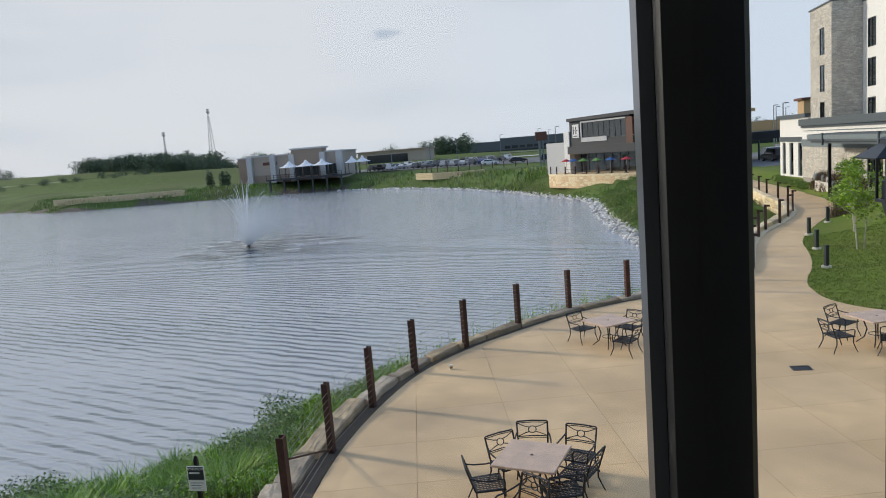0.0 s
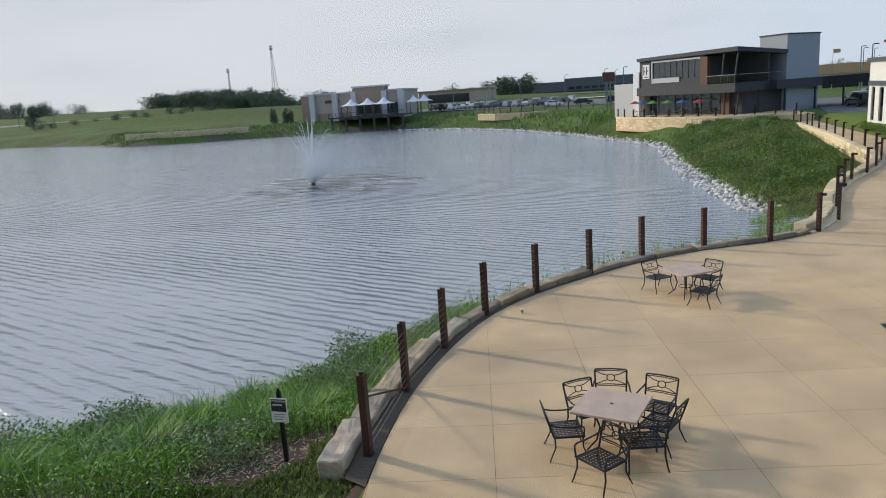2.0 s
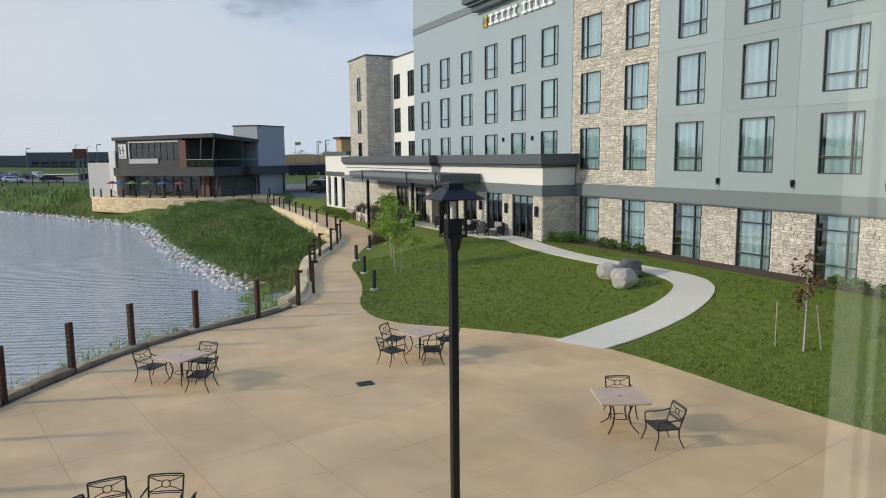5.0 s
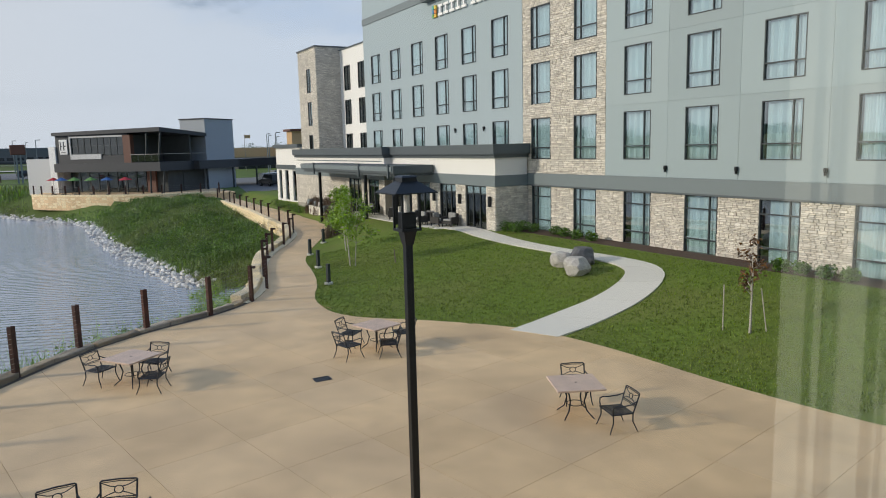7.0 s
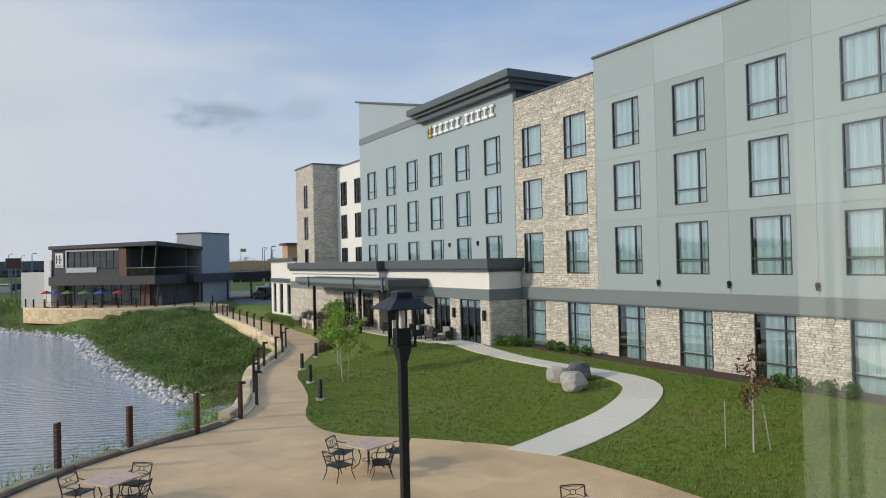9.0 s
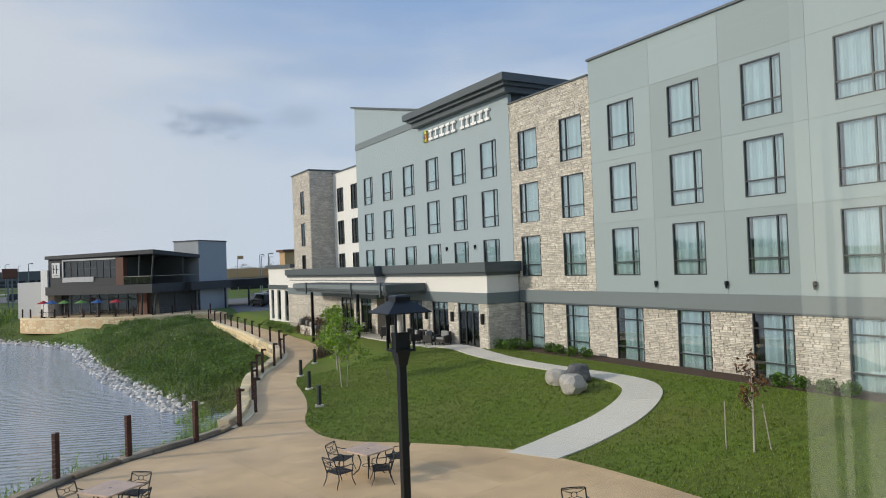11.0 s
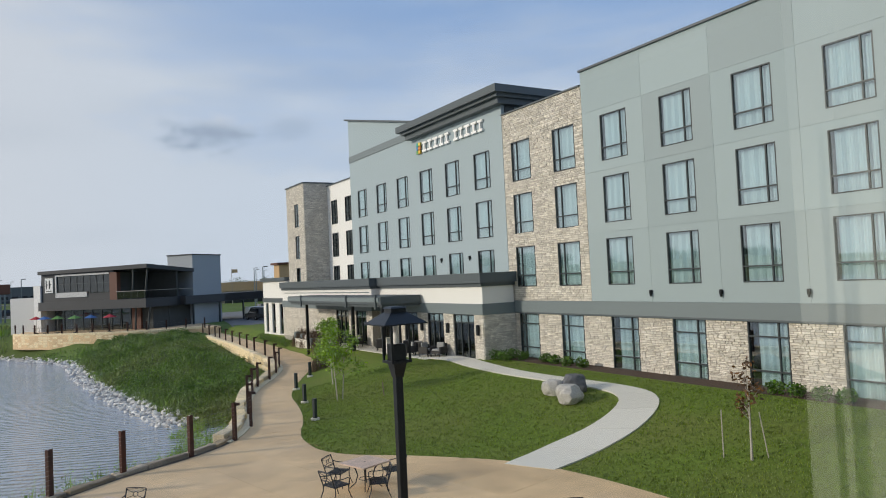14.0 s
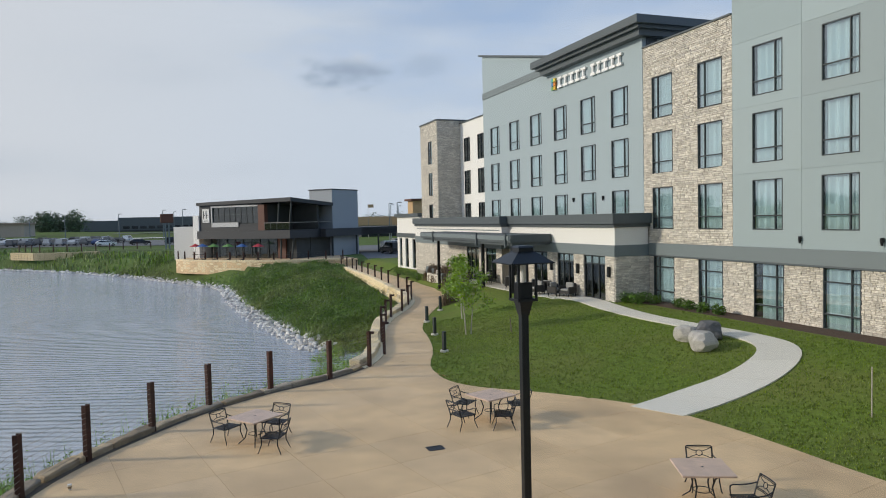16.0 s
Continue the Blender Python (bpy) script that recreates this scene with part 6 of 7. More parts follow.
# Near-black wall stands in for the unlit upper floor behind the glass.
pub_part("upper_room", Shape().box(-17, -5.5, 3.5, 3.6, 4.0, 7.6), UNLIT)
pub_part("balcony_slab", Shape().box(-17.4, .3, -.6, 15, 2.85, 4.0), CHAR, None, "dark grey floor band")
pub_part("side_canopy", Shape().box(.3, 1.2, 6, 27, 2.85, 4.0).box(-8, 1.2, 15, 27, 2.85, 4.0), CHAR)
# Balcony back coloured near-black for the shade under the roof.
pub_part("balcony_back", Shape().box(-4.7, -.2, 6.0, 6.3, 4.0, 7.6).box(-4.9, -4.7, .6, 6, 4.0, 7.6), UNLIT)
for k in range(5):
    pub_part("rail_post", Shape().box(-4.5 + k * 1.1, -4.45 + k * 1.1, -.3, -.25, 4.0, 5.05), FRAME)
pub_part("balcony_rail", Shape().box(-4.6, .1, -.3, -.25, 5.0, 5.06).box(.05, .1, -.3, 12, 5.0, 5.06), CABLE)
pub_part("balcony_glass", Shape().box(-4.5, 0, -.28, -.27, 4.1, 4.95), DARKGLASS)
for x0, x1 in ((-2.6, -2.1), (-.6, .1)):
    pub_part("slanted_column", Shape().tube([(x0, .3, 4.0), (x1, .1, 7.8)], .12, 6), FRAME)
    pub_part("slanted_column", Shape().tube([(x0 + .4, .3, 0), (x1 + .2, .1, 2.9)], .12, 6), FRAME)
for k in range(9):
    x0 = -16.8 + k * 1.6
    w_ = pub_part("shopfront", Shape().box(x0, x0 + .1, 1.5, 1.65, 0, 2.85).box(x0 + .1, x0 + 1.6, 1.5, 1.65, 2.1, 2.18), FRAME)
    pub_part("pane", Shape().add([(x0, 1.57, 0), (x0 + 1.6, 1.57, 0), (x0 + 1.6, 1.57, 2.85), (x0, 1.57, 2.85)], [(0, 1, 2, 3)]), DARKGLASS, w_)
# Near-black sheets put the ground floor's shade into the colour.
pub_part("ground_room", Shape().box(-17.0, -.5, 4.5, 4.6, 0, 2.85).box(-2.2, -.5, 1.6, 4.5, 0, 2.85), UNLIT)
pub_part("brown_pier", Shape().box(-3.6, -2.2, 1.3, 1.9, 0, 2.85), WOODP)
# Side wall coloured near-black for the shade below the floor band.
pub_part("side_wall", Shape().box(-1.6, -.4, 4.6, 9, -.3, 2.85), UNLIT)
pub_part("grey_box", Shape().box(-4.0, .2, 9, 15.5, -.3, 9.7), GREYBOX, None, "pale grey metal-clad tall block")
pub_part("grey_box_coping", Shape().box(-4.1, .3, 8.9, 15.6, 9.7, 9.85), CHAR)
pub_part("left_wing", Shape().box(-24.0, -17.4, .85, 10, -.3, 4.7), PALEBOX)
pub_part("white_fin", Shape().box(-18.6, -17.42, -.2, .8, -.3, 6.3), WHITE)
for k in range(4):
    pub_part("carport_post", Shape().box(.7, .9, 8 + k * 6, 8.2 + k * 6, -.3, 2.85), FRAME)
sg = pub_part("sign_panel", Shape().bevel_box(-16.7, -15.3, -.12, -.02, 5.25, 7.25, .02), WHITE)
pub_part("sign_mark", Shape().box(-16.5, -16.35, -.15, -.125, 5.8, 6.95).box(-16.35, -16.15, -.15, -.125, 6.3, 6.42).box(-15.95, -15.8, -.15, -.125, 5.8, 6.95).box(-15.8, -15.55, -.15, -.125, 6.3, 6.42).box(-16.45, -15.55, -.15, -.125, 5.45, 5.55), CHAR, sg)

tz = .85
deck = [(x, y) for x, y in RIM] + [(0, 122), (20, 122), (20.5, 94)]
solo("restaurant_terrace", Shape().prism([(x, y) for x, y in deck][::-1], -.9, tz), CONCRETE, "buff concrete terrace of the restaurant", "terrace", "structure")
rimwall = Shape()
for (ax, ay), (bx, by) in zip(resample(RIM, .8), resample(RIM, .8)[1:]):
    for c_ in range(5):
        f0, f1 = rng.uniform(-.05, .05), rng.uniform(.25, .4)
        a = math.atan2(by - ay, bx - ax)
        m = pose((ax + bx) / 2 + math.sin(a) * .2, (ay + by) / 2 - math.cos(a) * .2, tz + .05 - c_ * .34, 0, 0, math.degrees(a)) @ Matrix.Diagonal((.78, .4 + f0, .32, 1))
        u_ = unit[rng.randrange(4)]
        rimwall.add([m @ Vector(p) for p in u_.v], u_.f)
solo("terrace_wall", rimwall, WALLSTONE, "buff limestone wall under the restaurant terrace", "retaining wall", "stuff")
rim_posts = [(x + .35, y + .35) for x, y in resample(RIM, 2.3)]
run_fence("cable_fence", "rust-brown post fence round the restaurant terrace", rim_posts, [tz] * len(rim_posts), 1.3, 5, False)

for i, (f, col) in enumerate([(-15.6, (.45, .03, .04)), (-14.2, (.05, .14, .36)), (-12.0, (.14, .30, .08)), (-9.2, (.14, .30, .08)), (-6.6, (.05, .14, .36)), (-3.6, (.46, .04, .06))]):
    c = pose(*B0, 0, 0, B_TURN) @ Vector((f, -2.6, 0))
    um = thing("patio_umbrella", "open %s patio umbrella on the restaurant terrace" % ("red", "blue", "green", "green", "blue", "red")[i], "umbrella", (c.x, c.y, tz), group="restaurant umbrellas")
    part("pole", Shape().cone(c.x, c.y, tz, tz + 2.3, .03, .03, 6), CABLE, um)
    cn = Shape().cone(c.x, c.y, tz + 1.85, tz + 2.25, .85, .04, 8)
    part("canopy", cn, material("umbrella_canvas", col, .8, 0, .1, 3, .5, 0), um)
    part("base", Shape().cone(c.x, c.y, tz, tz + .1, .25, .22, 8), BLACK, um)
    tb = thing("terrace_table", "dark round table under a patio umbrella", "table", (c.x, c.y, tz), group="restaurant tables")
    part("tabletop", Shape().cone(c.x, c.y, tz + .72, tz + .75, .5, .5, 12), IRON, tb)
    for k in range(4):
        a = k * 1.57 + .5
        part("leg", Shape().tube([(c.x + math.cos(a) * .35, c.y + math.sin(a) * .35, tz + .72), (c.x + math.cos(a) * .42, c.y + math.sin(a) * .42, tz)], .02, 4), IRON, tb)


# ---- parked cars ----
TYRE = material("tyre_rubber", (.02, .02, .02), .9, 0, .2, 10, 2, .1)
CARGLASS = material("car_glass", (.02, .025, .03), .08, 0, .1, 2, 1, 0)


def car_kit(name, col, van):
    paint = material("car_paint_" + name, col, .3, .2, .03, 2, .5, 0)
    h = 1.75 if van else 1.45
    side = [(-2.25, .35), (2.25, .35), (2.3, .65), (2.15, .88), (1.25, .98), (.6, h - .03), (-1.3 if not van else -2.0, h), (-2.15, 1.02), (-2.3, .9), (-2.3, .5)]
    b = Shape()
    n_ = len(side)
    b.add([(x, -.88 if z < 1 else -.70, z) for x, z in side] + [(x, .88 if z < 1 else .70, z) for x, z in side], [tuple(range(n_))[::-1][::-1], tuple(range(n_, 2 * n_))[::-1]] + [(i, n_ + i, n_ + (i + 1) % n_, (i + 1) % n_) for i in range(n_)])
    g = Shape()
    for s_ in (-1, 1):
        g.add([(1.0, s_ * .865, 1.02), (-1.85, s_ * .865, 1.02), (-1.4 if not van else -1.9, s_ * .735, h - .1), (.5, s_ * .735, h - .1)], [(0, 1, 2, 3) if s_ > 0 else (3, 2, 1, 0)])
    g.add([(1.22, -.7, 1.02), (1.22, .7, 1.02), (.64, .62, h - .09), (.64, -.62, h - .09)], [(0, 1, 2, 3)])
    wheel = Shape()
    wheel.add([(math.cos(k * .5236) * .32, y, math.sin(k * .5236) * .32) for y in (-.11, .11) for k in range(12)], [tuple(range(12)), tuple(range(12, 24))[::-1]] + [(k, 12 + k, 12 + (k + 1) % 12, (k + 1) % 12) for k in range(12)])
    rim = Shape().add([(math.cos(k * .7854) * .2, y, math.sin(k * .7854) * .2) for y in (-.115, .115) for k in range(8)], [tuple(range(8)), tuple(range(8, 16))[::-1]])
    return b.mesh("body", paint), g.mesh("windows", CARGLASS), wheel.mesh("wheel", TYRE), rim.mesh("rim", CABLE)


def place_car(kit, label, x, y, z, a, group):
    c = thing("parked_car", label, "car", (0, 0, 0), group)
    c.matrix_basis = pose(x, y, z, 0, 0, a)
    for name, me in zip(("body", "windows"), kit[:2]):
        o = new(name, me)
        o.parent = c
    for wx_ in (-1.4, 1.4):
        for wy_ in (-.8, .8):
            o = new("wheel", kit[2])
            o.parent, o.location = c, (wx_, wy_, .32)
            o2 = new("rim", kit[3])
            o2.parent = o


COLOURS = [("white", (.75, .75, .75)), ("silver", (.45, .46, .47)), ("black", (.02, .02, .022)), ("grey", (.14, .145, .15)), ("red", (.30, .02, .02)), ("blue", (.03, .06, .16))]
car_kits = [(n_, car_kit(n_ + ("_v" if v else ""), c, v), v) for n_, c in COLOURS for v in (False, True)]
def lot_z(x, y):
    return gz(x, y)
solo("parking_lot", Shape().add([(x, y, lot_z(x, y) + .10) for x, y in [(-66 + 10 * i, 196 + 12 * j - (i * 2.6)) for j in range(5) for i in range(9)]], [(j * 9 + i, j * 9 + i + 1, j * 9 + i + 10, j * 9 + i + 9) for j in range(4) for i in range(8)]),
     ASPHALT, "grey asphalt parking lot behind the far bank", "parking lot", "structure")
q = random.Random(31)
for row in range(4):
    for k in range(15):
        x, y = -60 + k * 2.75 + row * 1.5, 203 + row * 9 - (k * 2.75) * .26
        if q.random() < .18 or x > -15:
            continue
        n_, kit, van = car_kits[q.choice((0, 1, 1, 2, 2, 3, 3, 4, 5, 6, 7, 7, 8, 10))]
        place_car(kit, "%s %s parked in the far lot" % (n_, "van" if van else "saloon car"), x, y, lot_z(x, y) + .12, 75 + q.uniform(-3, 3), "cars in the far lot")
for x, y, a, k in ((-19, 184, 10, 0), (-12, 187, 12, 4), (-4, 188, 15, 5)):
    n_, kit, van = car_kits[k]
    place_car(kit, "%s car standing beside the far lot" % n_, x, y, lot_z(x, y) + .08, a, "cars in the far lot")
lot_pts = [(22 + 4 * i + .16 * (94 + 6 * j - 94), 94 + 6 * j) for j in range(9) for i in range(9)]
solo("side_lot", Shape().add([(x, y, gz(x, y) + .06) for x, y in lot_pts], [(j * 9 + i, j * 9 + i + 1, j * 9 + i + 10, j * 9 + i + 9) for j in range(8) for i in range(8)]), ASPHALT, "asphalt lot beside the restaurant", "parking lot", "structure")
for x, y, a, k in ((28.5, 106, 100, 5), (30.0, 110, 100, 8), (30.8, 113, 15, 1), (33, 119, 15, 2), (36, 125, 15, 7)):
    n_, kit, van = car_kits[k]
    place_car(kit, "%s car parked beside the restaurant" % n_, x, y, gz(x, y) + .07, a, "cars by the restaurant")


# ---- tan restaurant with canvas tents on the far shore ----
def far_restaurant():
    z0 = 1.9
    t = thing("shore_restaurant", "tan stucco restaurant with pale corner piers on the shore", "restaurant", (-72, 182, z0))
    part("main_wall", Shape().box(-83, -58, 181, 196, z0 - 1, 7.9), TAN, t)
    part("left_wall", Shape().box(-88, -83, 184, 197, z0 - 1, 7.8), TAN_D, t)
    part("raised_front", Shape().box(-71, -62.5, 180.2, 184, z0 - 1, 9.1), TAN_D, t)
    part("cornice", Shape().box(-71.4, -62.1, 179.8, 184.3, 9.1, 9.5).box(-83.4, -71.4, 180.6, 196, 7.9, 8.25).box(-62.1, -57.7, 180.6, 196, 7.9, 8.25).box(-88.3, -83.4, 183.6, 197, 7.8, 8.1), PALEBOX, t)
    for x in (-83, -76.4, -71, -62.5, -58):
        part("pier", Shape().box(x - .7, x + .7, 179.7, 181.2, z0 - 1, 8.0), PALEBOX, t)
    part("dado", Shape().box(-83, -58, 180.9, 181, z0 - 1, 3.0), TAN_D, t)
    part("name_board", Shape().box(-79.5, -75.5, 180.8, 181.0, 5.6, 6.4), WOODP, t)
    for k in range(5):
        w_ = part("window", Shape().box(-70.5 + k * 2.4, -68.6 + k * 2.4, 180.0, 180.18, z0 + .3, z0 + 2.9), FRAME, t)
        part("pane", Shape().box(-70.4 + k * 2.4, -68.7 + k * 2.4, 179.95, 180.0, z0 + .4, z0 + 2.8), CARGLASS, w_)
    dk = thing("shore_deck", "dark timber deck on piles over the water", "deck", (-66, 176, z0))
    part("deck_boards", Shape().box(-75, -55, 171.5, 181, z0 - .3, z0), CHAR, dk)
    for k in range(6):
        part("pile", Shape().box(-74.5 + k * 3.8, -74.1 + k * 3.8, 172, 172.4, -2.6, z0 - .3), FRAME, dk)
    for k in range(11):
        part("rail_post", Shape().box(-75 + k * 2, -74.9 + k * 2, 171.6, 171.7, z0, z0 + 1.05), FRAME, dk)
    part("rail", Shape().box(-75, -55, 171.6, 171.68, z0 + 1.0, z0 + 1.08).box(-75, -55, 171.6, 171.68, z0 + .45, z0 + .52), FRAME, dk)
    for x, y, s_ in ((-69.8, 175, 2.5), (-65.3, 175, 2.5), (-60.9, 175, 2.5), (-54.2, 179, 1.9), (-52.0, 181, 1.9)):
        tn = thing("canvas_tent", "white peaked canvas tent on dark posts", "tent", (x, y, z0), group="shore tents")
        prof = [(1.0, 2.75), (.55, 3.15), (.25, 3.65), (.06, 4.35)]
        sh = Shape()
        sh.add([(x + s_ * f * math.cos(k * math.pi / 4 + math.pi / 4) * 1.25, y + s_ * f * math.sin(k * math.pi / 4 + math.pi / 4) * 1.25, z0 + z) for f, z in prof for k in range(8)],
               [(i * 8 + k, i * 8 + (k + 1) % 8, i * 8 + 8 + (k + 1) % 8, i * 8 + 8 + k) for i in range(3) for k in range(8)])
        part("canopy", sh, TENT, tn)
        for a, b in ((-1, -1), (1, -1), (1, 1), (-1, 1)):
            part("tent_pole", Shape().box(x + a * s_ * .8 - .07, x + a * s_ * .8 + .07, y + b * s_ * .8 - .07, y + b * s_ * .8 + .07, z0 - .3, z0 + 2.9), FRAME, tn)


far_restaurant()
long_ = thing("low_building", "long low tan building with a dark glazed front", "building", (-50, 300, 2.5))
part("wall", Shape().box(-88, -58, 300, 320, 1.5, 7.2), TAN, long_)
part("glazing", Shape().box(-84, -66, 299.8, 300, 2.5, 6.0), CARGLASS, long_)
part("roof_edge", Shape().box(-88.5, -57.5, 299.4, 320, 7.2, 7.8), TAN_D, long_)


# ---- factory, masts, signs and lights in the distance ----
FACTORY = material("factory_wall", (.105, .12, .13), .7, .1, .08, 2, .1, .02)
fac = thing("factory", "long grey factory with dark glazing bands on the horizon", "factory", (-30, 520, 1))
part("low_hall", Shape().box(-80, -45, 520, 560, 0, 9.3), FACTORY, fac)
part("high_hall", Shape().box(-45, 45, 520, 560, 0, 11.2), FACTORY, fac)
for k in range(16):
    part("window", Shape().box(-42 + k * 5.3, -38 + k * 5.3, 519.7, 520, 3.6, 5.4), CARGLASS, fac)
part("plinth", Shape().box(-80, 45, 519.5, 520, 0, 2.6), CHAR, fac)


def mast(x, y, z0, z1, w, label):
    t = thing("lattice_mast", label, "mast", (x, y, z0))
    for a in (0, 2.094, 4.189):
        part("mast_leg", Shape().tube([(x + w * math.cos(a), y + w * math.sin(a), z0 - 4), (x + .35 * math.cos(a), y + .35 * math.sin(a), z1)], .2, 4, .11), BAND, t)
    br, n_ = Shape(), 12
    for k in range(n_):
        f0, f1 = k / n_, (k + 1) / n_
        for a, b in ((0, 2.094), (2.094, 4.189), (4.189, 0)):
            r0, r1 = w + (.35 - w) * f0, w + (.35 - w) * f1
            br.tube([(x + r0 * math.cos(a), y + r0 * math.sin(a), z0 + (z1 - z0) * f0), (x + r1 * math.cos(b), y + r1 * math.sin(b), z0 + (z1 - z0) * f1)], .08, 3)
    part("bracing", br, BAND, t)
    part("antenna_ring", Shape().cone(x, y, z1 - 1.9, z1 - .6, 1.4, 1.4, 9).cone(x, y, z1 + .2, z1 + 1.1, 1.2, 1.2, 9), PALEBOX, t)


mast(-259, 500, 9, 49, 3.4, "tall slender grey telecom mast above the trees")
mast(-297, 500, 9, 35, 1.3, "shorter grey telecom mast above the trees")


def street_lamp(x, y, z, h, arm, a, label="tall grey street lamp with a curved arm"):
    t = thing("street_lamp", label, "street lamp", (x, y, z), group="distant street lamps")
    part("pole", Shape().tube([(x, y, z - .5), (x, y, z + h)], .13, 6, .09), BAND, t)
    part("arm", Shape().tube([(x, y, z + h), (x + math.cos(a) * arm * .5, y + math.sin(a) * arm * .5, z + h + .12 * arm), (x + math.cos(a) * arm, y + math.sin(a) * arm, z + h + .14 * arm)], .07, 5), BAND, t)
    part("lamp_head", Shape().bevel_box(x + math.cos(a) * arm - .35, x + math.cos(a) * arm + .35, y + math.sin(a) * arm - .2, y + math.sin(a) * arm + .2, z + h + .14 * arm - .1, z + h + .14 * arm + .06, .04), CHAR, t)


for x, y, h in ((-50, 205, 7.5), (-32, 215, 7.5), (-45, 240, 8), (-20, 230, 8), (-8, 235, 9), (-2, 190, 8.5), (3, 260, 9), (-6, 300, 9), (38, 135, 8.5), (46, 170, 9), (52, 190, 9), (60, 210, 9)):
    street_lamp(x, y, lot_z(x, y), h, .7, .4)
for x, y in ((-232, 250), (-262, 262), (-300, 300)):
    street_lamp(x, y, lot_z(x, y) - .3, 9.8, 4.5, 2.6)

shops = thing("shop_building", "tan and orange shop building beyond the hotel", "shop", (62, 200, 1))
OCHRE = material("ochre_stucco", (.50, .34, .19), .9, 0, .06, 3, .3, .05)
part("wall", Shape().box(46, 70, 205, 225, 0, 6.6), TAN, shops)
part("fascia", Shape().box(46, 70, 204.6, 205, 4.4, 6.9), OCHRE, shops, "ochre fascia")
part("tower", Shape().box(61.5, 67, 200, 205, 0, 11.3), OCHRE, shops)
part("tower_roof", Shape().box(60.8, 67.8, 199.2, 206, 11.3, 11.9), WOODP, shops)
part("dark_front", Shape().box(47, 60, 204.4, 204.6, .8, 3.8), CARGLASS, shops)
bsign = thing("roadside_sign", "brown boxy roadside sign on two posts", "sign", (-4, 150, .8))
part("sign_box", Shape().bevel_box(-6.2, -3.6, 160, 160.6, 6.3, 8.2, .1), WOODP, bsign)
part("sign_pole", Shape().box(-5.4, -5.1, 160.2, 160.4, 0, 6.3), BAND, bsign)
part("sign_pole", Shape().box(-4.7, -4.4, 160.2, 160.4, 0, 6.3), BAND, bsign)
flag = thing("flagpole", "pale flagpole with a small flag", "flagpole", (52, 205, 1))
part("pole", Shape().tube([(46.8, 195, .5), (46.8, 195, 10.5)], .09, 6, .05), CABLE, flag)
part("flag", Shape().box(46.9, 48.4, 194.98, 195.02, 9.4, 10.3), OCHRE, flag)


# ---- roads, far bank wall and distant trees ----
def ribbon(name, pts, width, mat, label, lift=.12):
    p = resample(soften(pts, 2), 6)
    vs, fs = [], []
    for i, (x, y) in enumerate(p):
        ax, ay = p[max(i - 1, 0)]
        bx, by = p[min(i + 1, len(p) - 1)]
        a = math.atan2(by - ay, bx - ax)
        for s_ in (-.5, .5):
            px, py = x - math.sin(a) * width * s_, y + math.cos(a) * width * s_
            vs.append((px, py, float(ground_z(np.array([px]), np.array([py]))[0]) + lift))
        if i:
            fs.append((2 * i - 2, 2 * i, 2 * i + 1, 2 * i - 1)[::-1])
    solo(name, Shape().add(vs, fs), mat, label, "road", "structure")


ribbon("road_1", [(-420, 215), (-300, 262), (-240, 310), (-190, 420), (-150, 600)], 11, PALE_CONCRETE, "pale concrete highway lane on the rise", .5)
ribbon("road_2", [(-420, 245), (-310, 300), (-255, 350), (-215, 450), (-180, 620)], 11, PALE_CONCRETE, "second pale highway lane on the rise", .5)
ribbon("road_3", [(-60, 262), (-10, 250), (40, 245), (120, 250)], 9, PALE_CONCRETE, "pale road behind the parking lot", .3)
ribbon("road_4", [(-30, 330), (20, 320), (90, 330)], 12, ASPHALT, "grey road below the factory", .3)
farwall = Shape()
for (ax, ay), (bx, by) in zip(resample([(-131, 165), (-119, 165.5), (-108, 168), (-98, 172)], 1.1), resample([(-131, 165), (-119, 165.5), (-108, 168), (-98, 172)], 1.1)[1:]):
    for c_ in range(4):
        u_ = unit[rng.randrange(4)]
        m = pose((ax + bx) / 2, (ay + by) / 2, .9 - c_ * .4, 0, 0, math.degrees(math.atan2(by - ay, bx - ax))) @ Matrix.Diagonal((1.05, .7, .38, 1))
        farwall.add([m @ Vector(p) for p in u_.v], u_.f)
for (ax, ay), (bx, by) in zip(resample([(-33, 158), (-28, 152), (-22, 150), (-17, 152)], 1.0), resample([(-33, 158), (-28, 152), (-22, 150), (-17, 152)], 1.0)[1:]):
    for c_ in range(4):
        u_ = unit[rng.randrange(4)]
        m = pose((ax + bx) / 2, (ay + by) / 2, 1.0 - c_ * .36, 0, 0, math.degrees(math.atan2(by - ay, bx - ax))) @ Matrix.Diagonal((.95, .7, .34, 1))
        farwall.add([m @ Vector(p) for p in u_.v], u_.f)
solo("far_bank_wall", farwall, WALLSTONE, "low limestone walls on the far bank", "wall", "stuff")
fp2 = [(-32, 159), (-28, 153.2), (-22, 151.2), (-17.5, 153), (-13, 155), (-8, 156)]
fp2 = resample(fp2, 2.6)
run_fence("cable_fence", "rust-brown post fence on the far bank lookout", fp2, [1.2] * len(fp2), 1.4, 3, False)


def woods(name, label, spots, leaf, seed):
    s, q_ = Shape(), random.Random(seed)
    for x, y, h, w in spots:
        z = gz(x, y)
        for k in range(6):
            leaves(s, x + q_.uniform(-.4, .4) * w, y + q_.uniform(-.4, .4) * w, z + h * (.1 + .62 * k / 5), w * .62, w * .62, h * .34, 90, .75 * h / 12, q_, .35)
        s.tube([(x, y, z - 1), (x, y, z + h * .6)], .3, 4, .1)
    solo(name, s, leaf, label, "trees", "stuff")


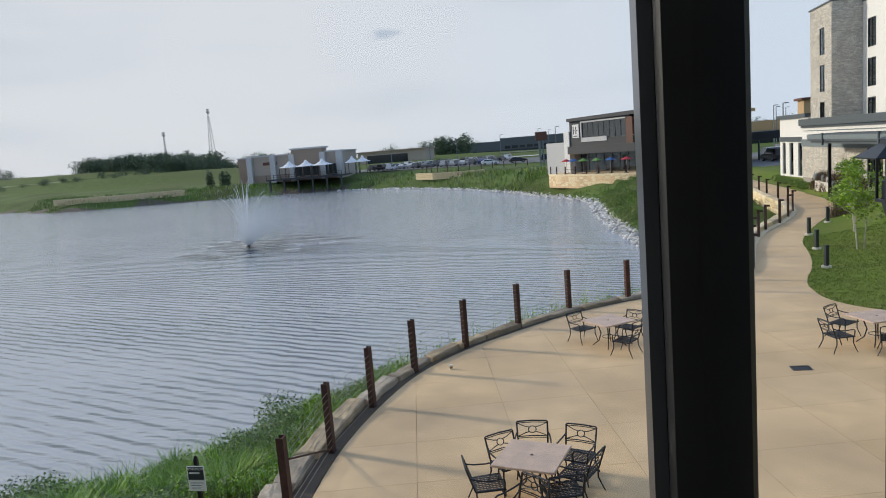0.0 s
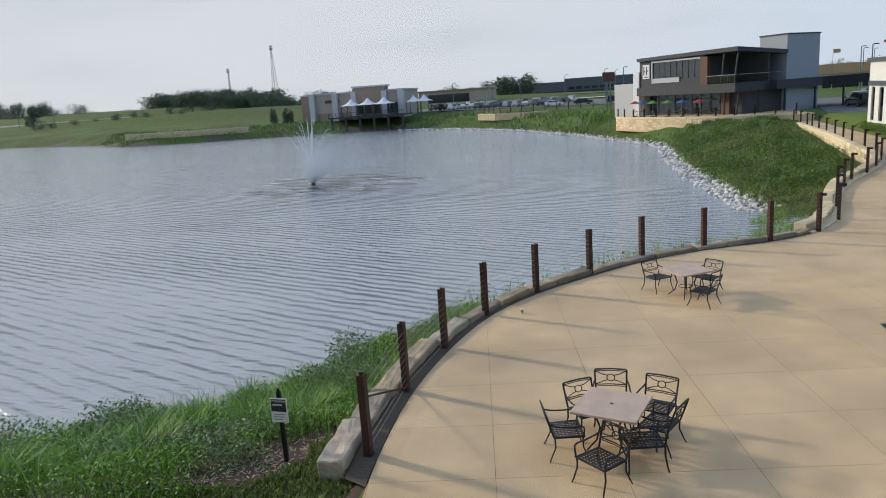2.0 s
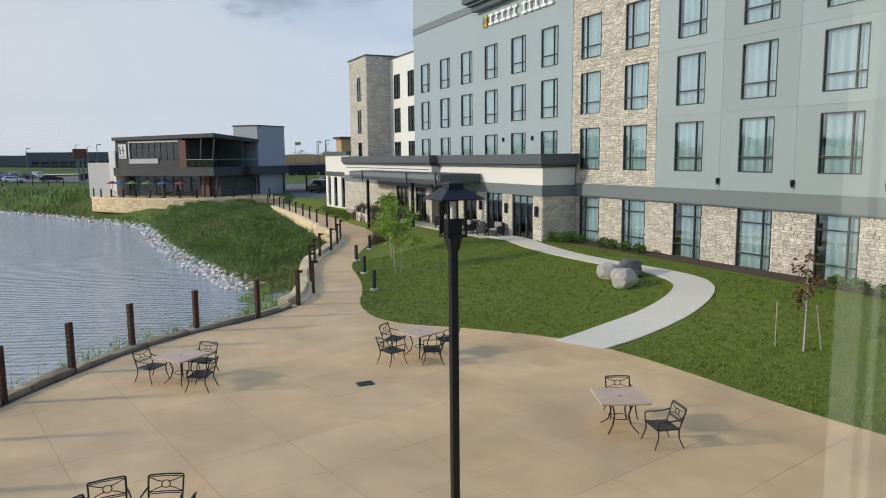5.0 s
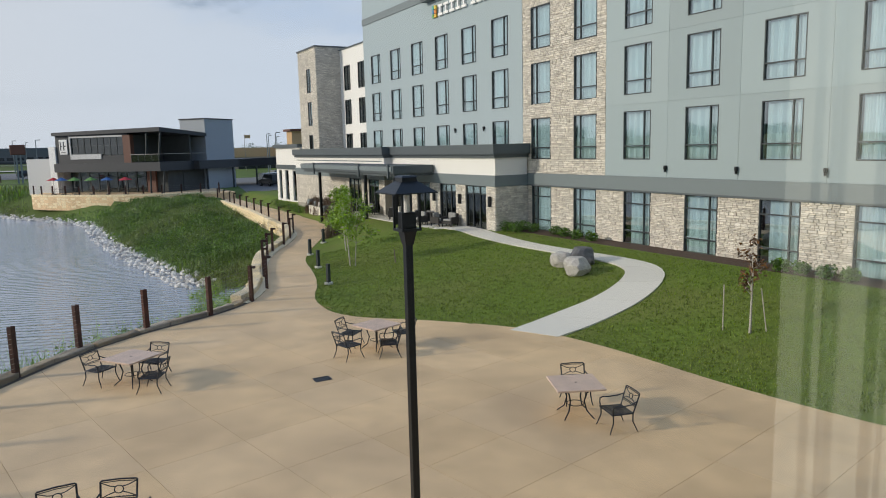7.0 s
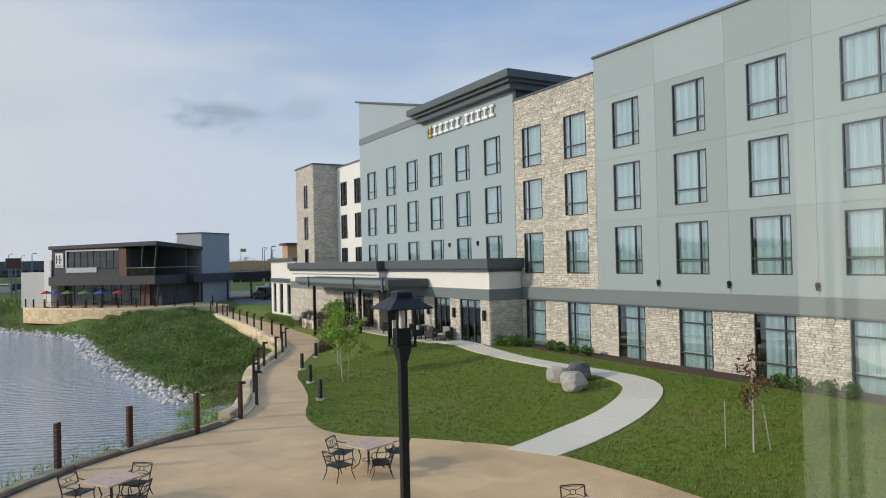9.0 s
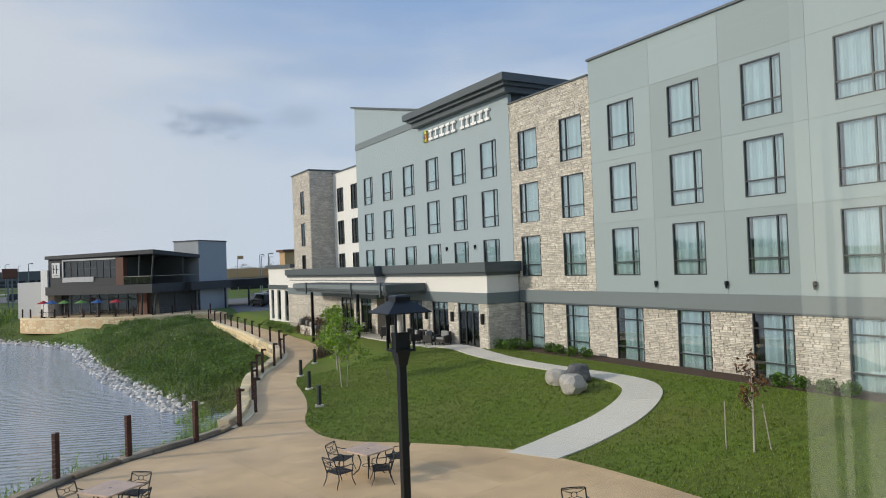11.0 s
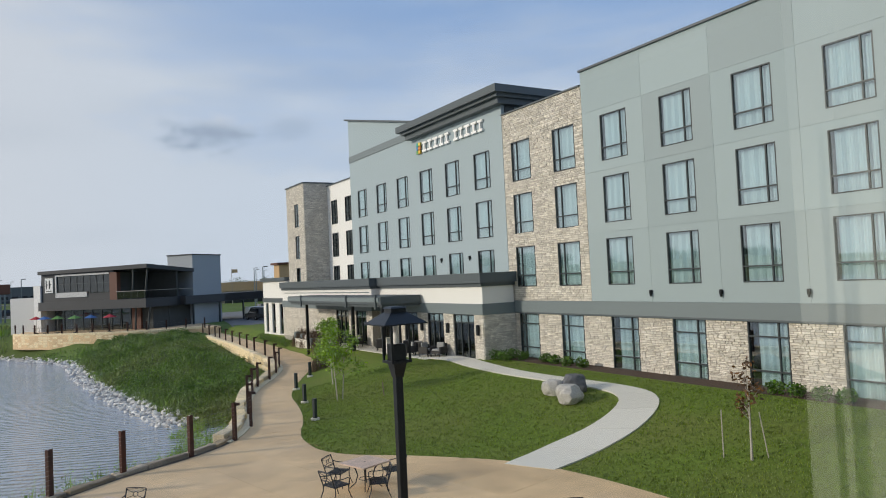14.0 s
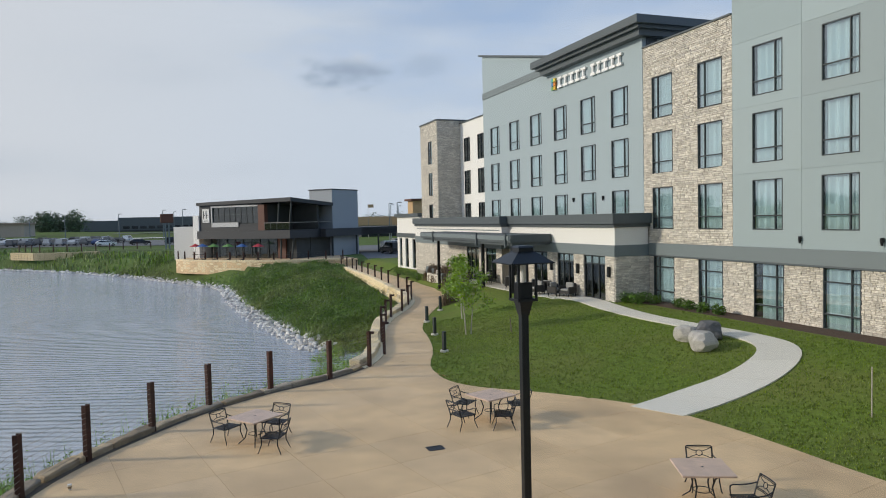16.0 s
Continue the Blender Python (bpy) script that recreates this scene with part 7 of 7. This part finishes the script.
q = random.Random(41)
spots = [(-345 + 115 * t + q.uniform(-3, 3), 470 + q.uniform(-15, 25) - 40 * t, q.uniform(8.5, 12.5), q.uniform(7, 10)) for t in (k / 75 for k in range(76))]
spots += [(-228 + 60 * t, 430 + q.uniform(-10, 30), q.uniform(7, 10), 8) for t in (k / 25 for k in range(26))]
woods("woodland", "dense dark green woodland on the horizon", spots, WOODS, 1)
spots = [(-760 + 260 * t + q.uniform(-4, 4), 560 + q.uniform(-20, 20), q.uniform(8, 14), 11) for t in (k / 45 for k in range(46))]
spots += [(-160 + 160 * t + q.uniform(-5, 5), 620 + q.uniform(-20, 20), q.uniform(6, 11), 10) for t in (k / 26 for k in range(27))]
spots += [(-72 + q.uniform(-10, 16), 420 + q.uniform(-10, 10), q.uniform(8, 13), 7) for k in range(10)]
spots += [(60 + 260 * t, 640 + q.uniform(-20, 20), q.uniform(7, 12), 10) for t in (k / 30 for k in range(31))]
spots += [(-1400 + 3200 * t, 1700 + q.uniform(-60, 60), q.uniform(10, 16), 26) for t in (k / 110 for k in range(111))]
woods("distant_trees", "scattered distant tree rows along the horizon", spots, WOODS, 2)
spots = [(-255, 262, 10, 3.5), (-208, 330, 5, 4), (-214, 322, 5, 5), (-95.5, 181, 5, 1.6), (-92, 181.5, 4.4, 1.5), (-90, 181, 4.0, 1.4)]
spots += [(-230 + k * 4 + q.uniform(-2, 2), 235 + q.uniform(-8, 8) + k * 3, q.uniform(1.5, 3.5), 3) for k in range(16)]
woods("field_trees", "dark conifers and shrubs in the far field", spots, WOODS, 3)
bankfar = Shape()
nf = np.random.RandomState(8)
fx_, fy_ = nf.uniform(-150, 5, 16000), nf.uniform(118, 200, 16000)
fd_ = shore_distance(fx_, fy_)
kp = (fd_ > .8) & (fd_ < 13) & ~((fx_ > -76) & (fx_ < -52) & (fd_ > 3))
for x, y, z in zip(fx_[kp].tolist(), fy_[kp].tolist(), ground_z(fx_[kp], fy_[kp]).tolist()):
    blades(bankfar, x, y, z, .75 + .5 * noise.noise(Vector((x * .1, y * .1, 2))), 3, .6, .07, q, .5)
solo("far_bank_grass", bankfar, GRASS_W, "rough green grass on the far bank", "grass", "stuff")
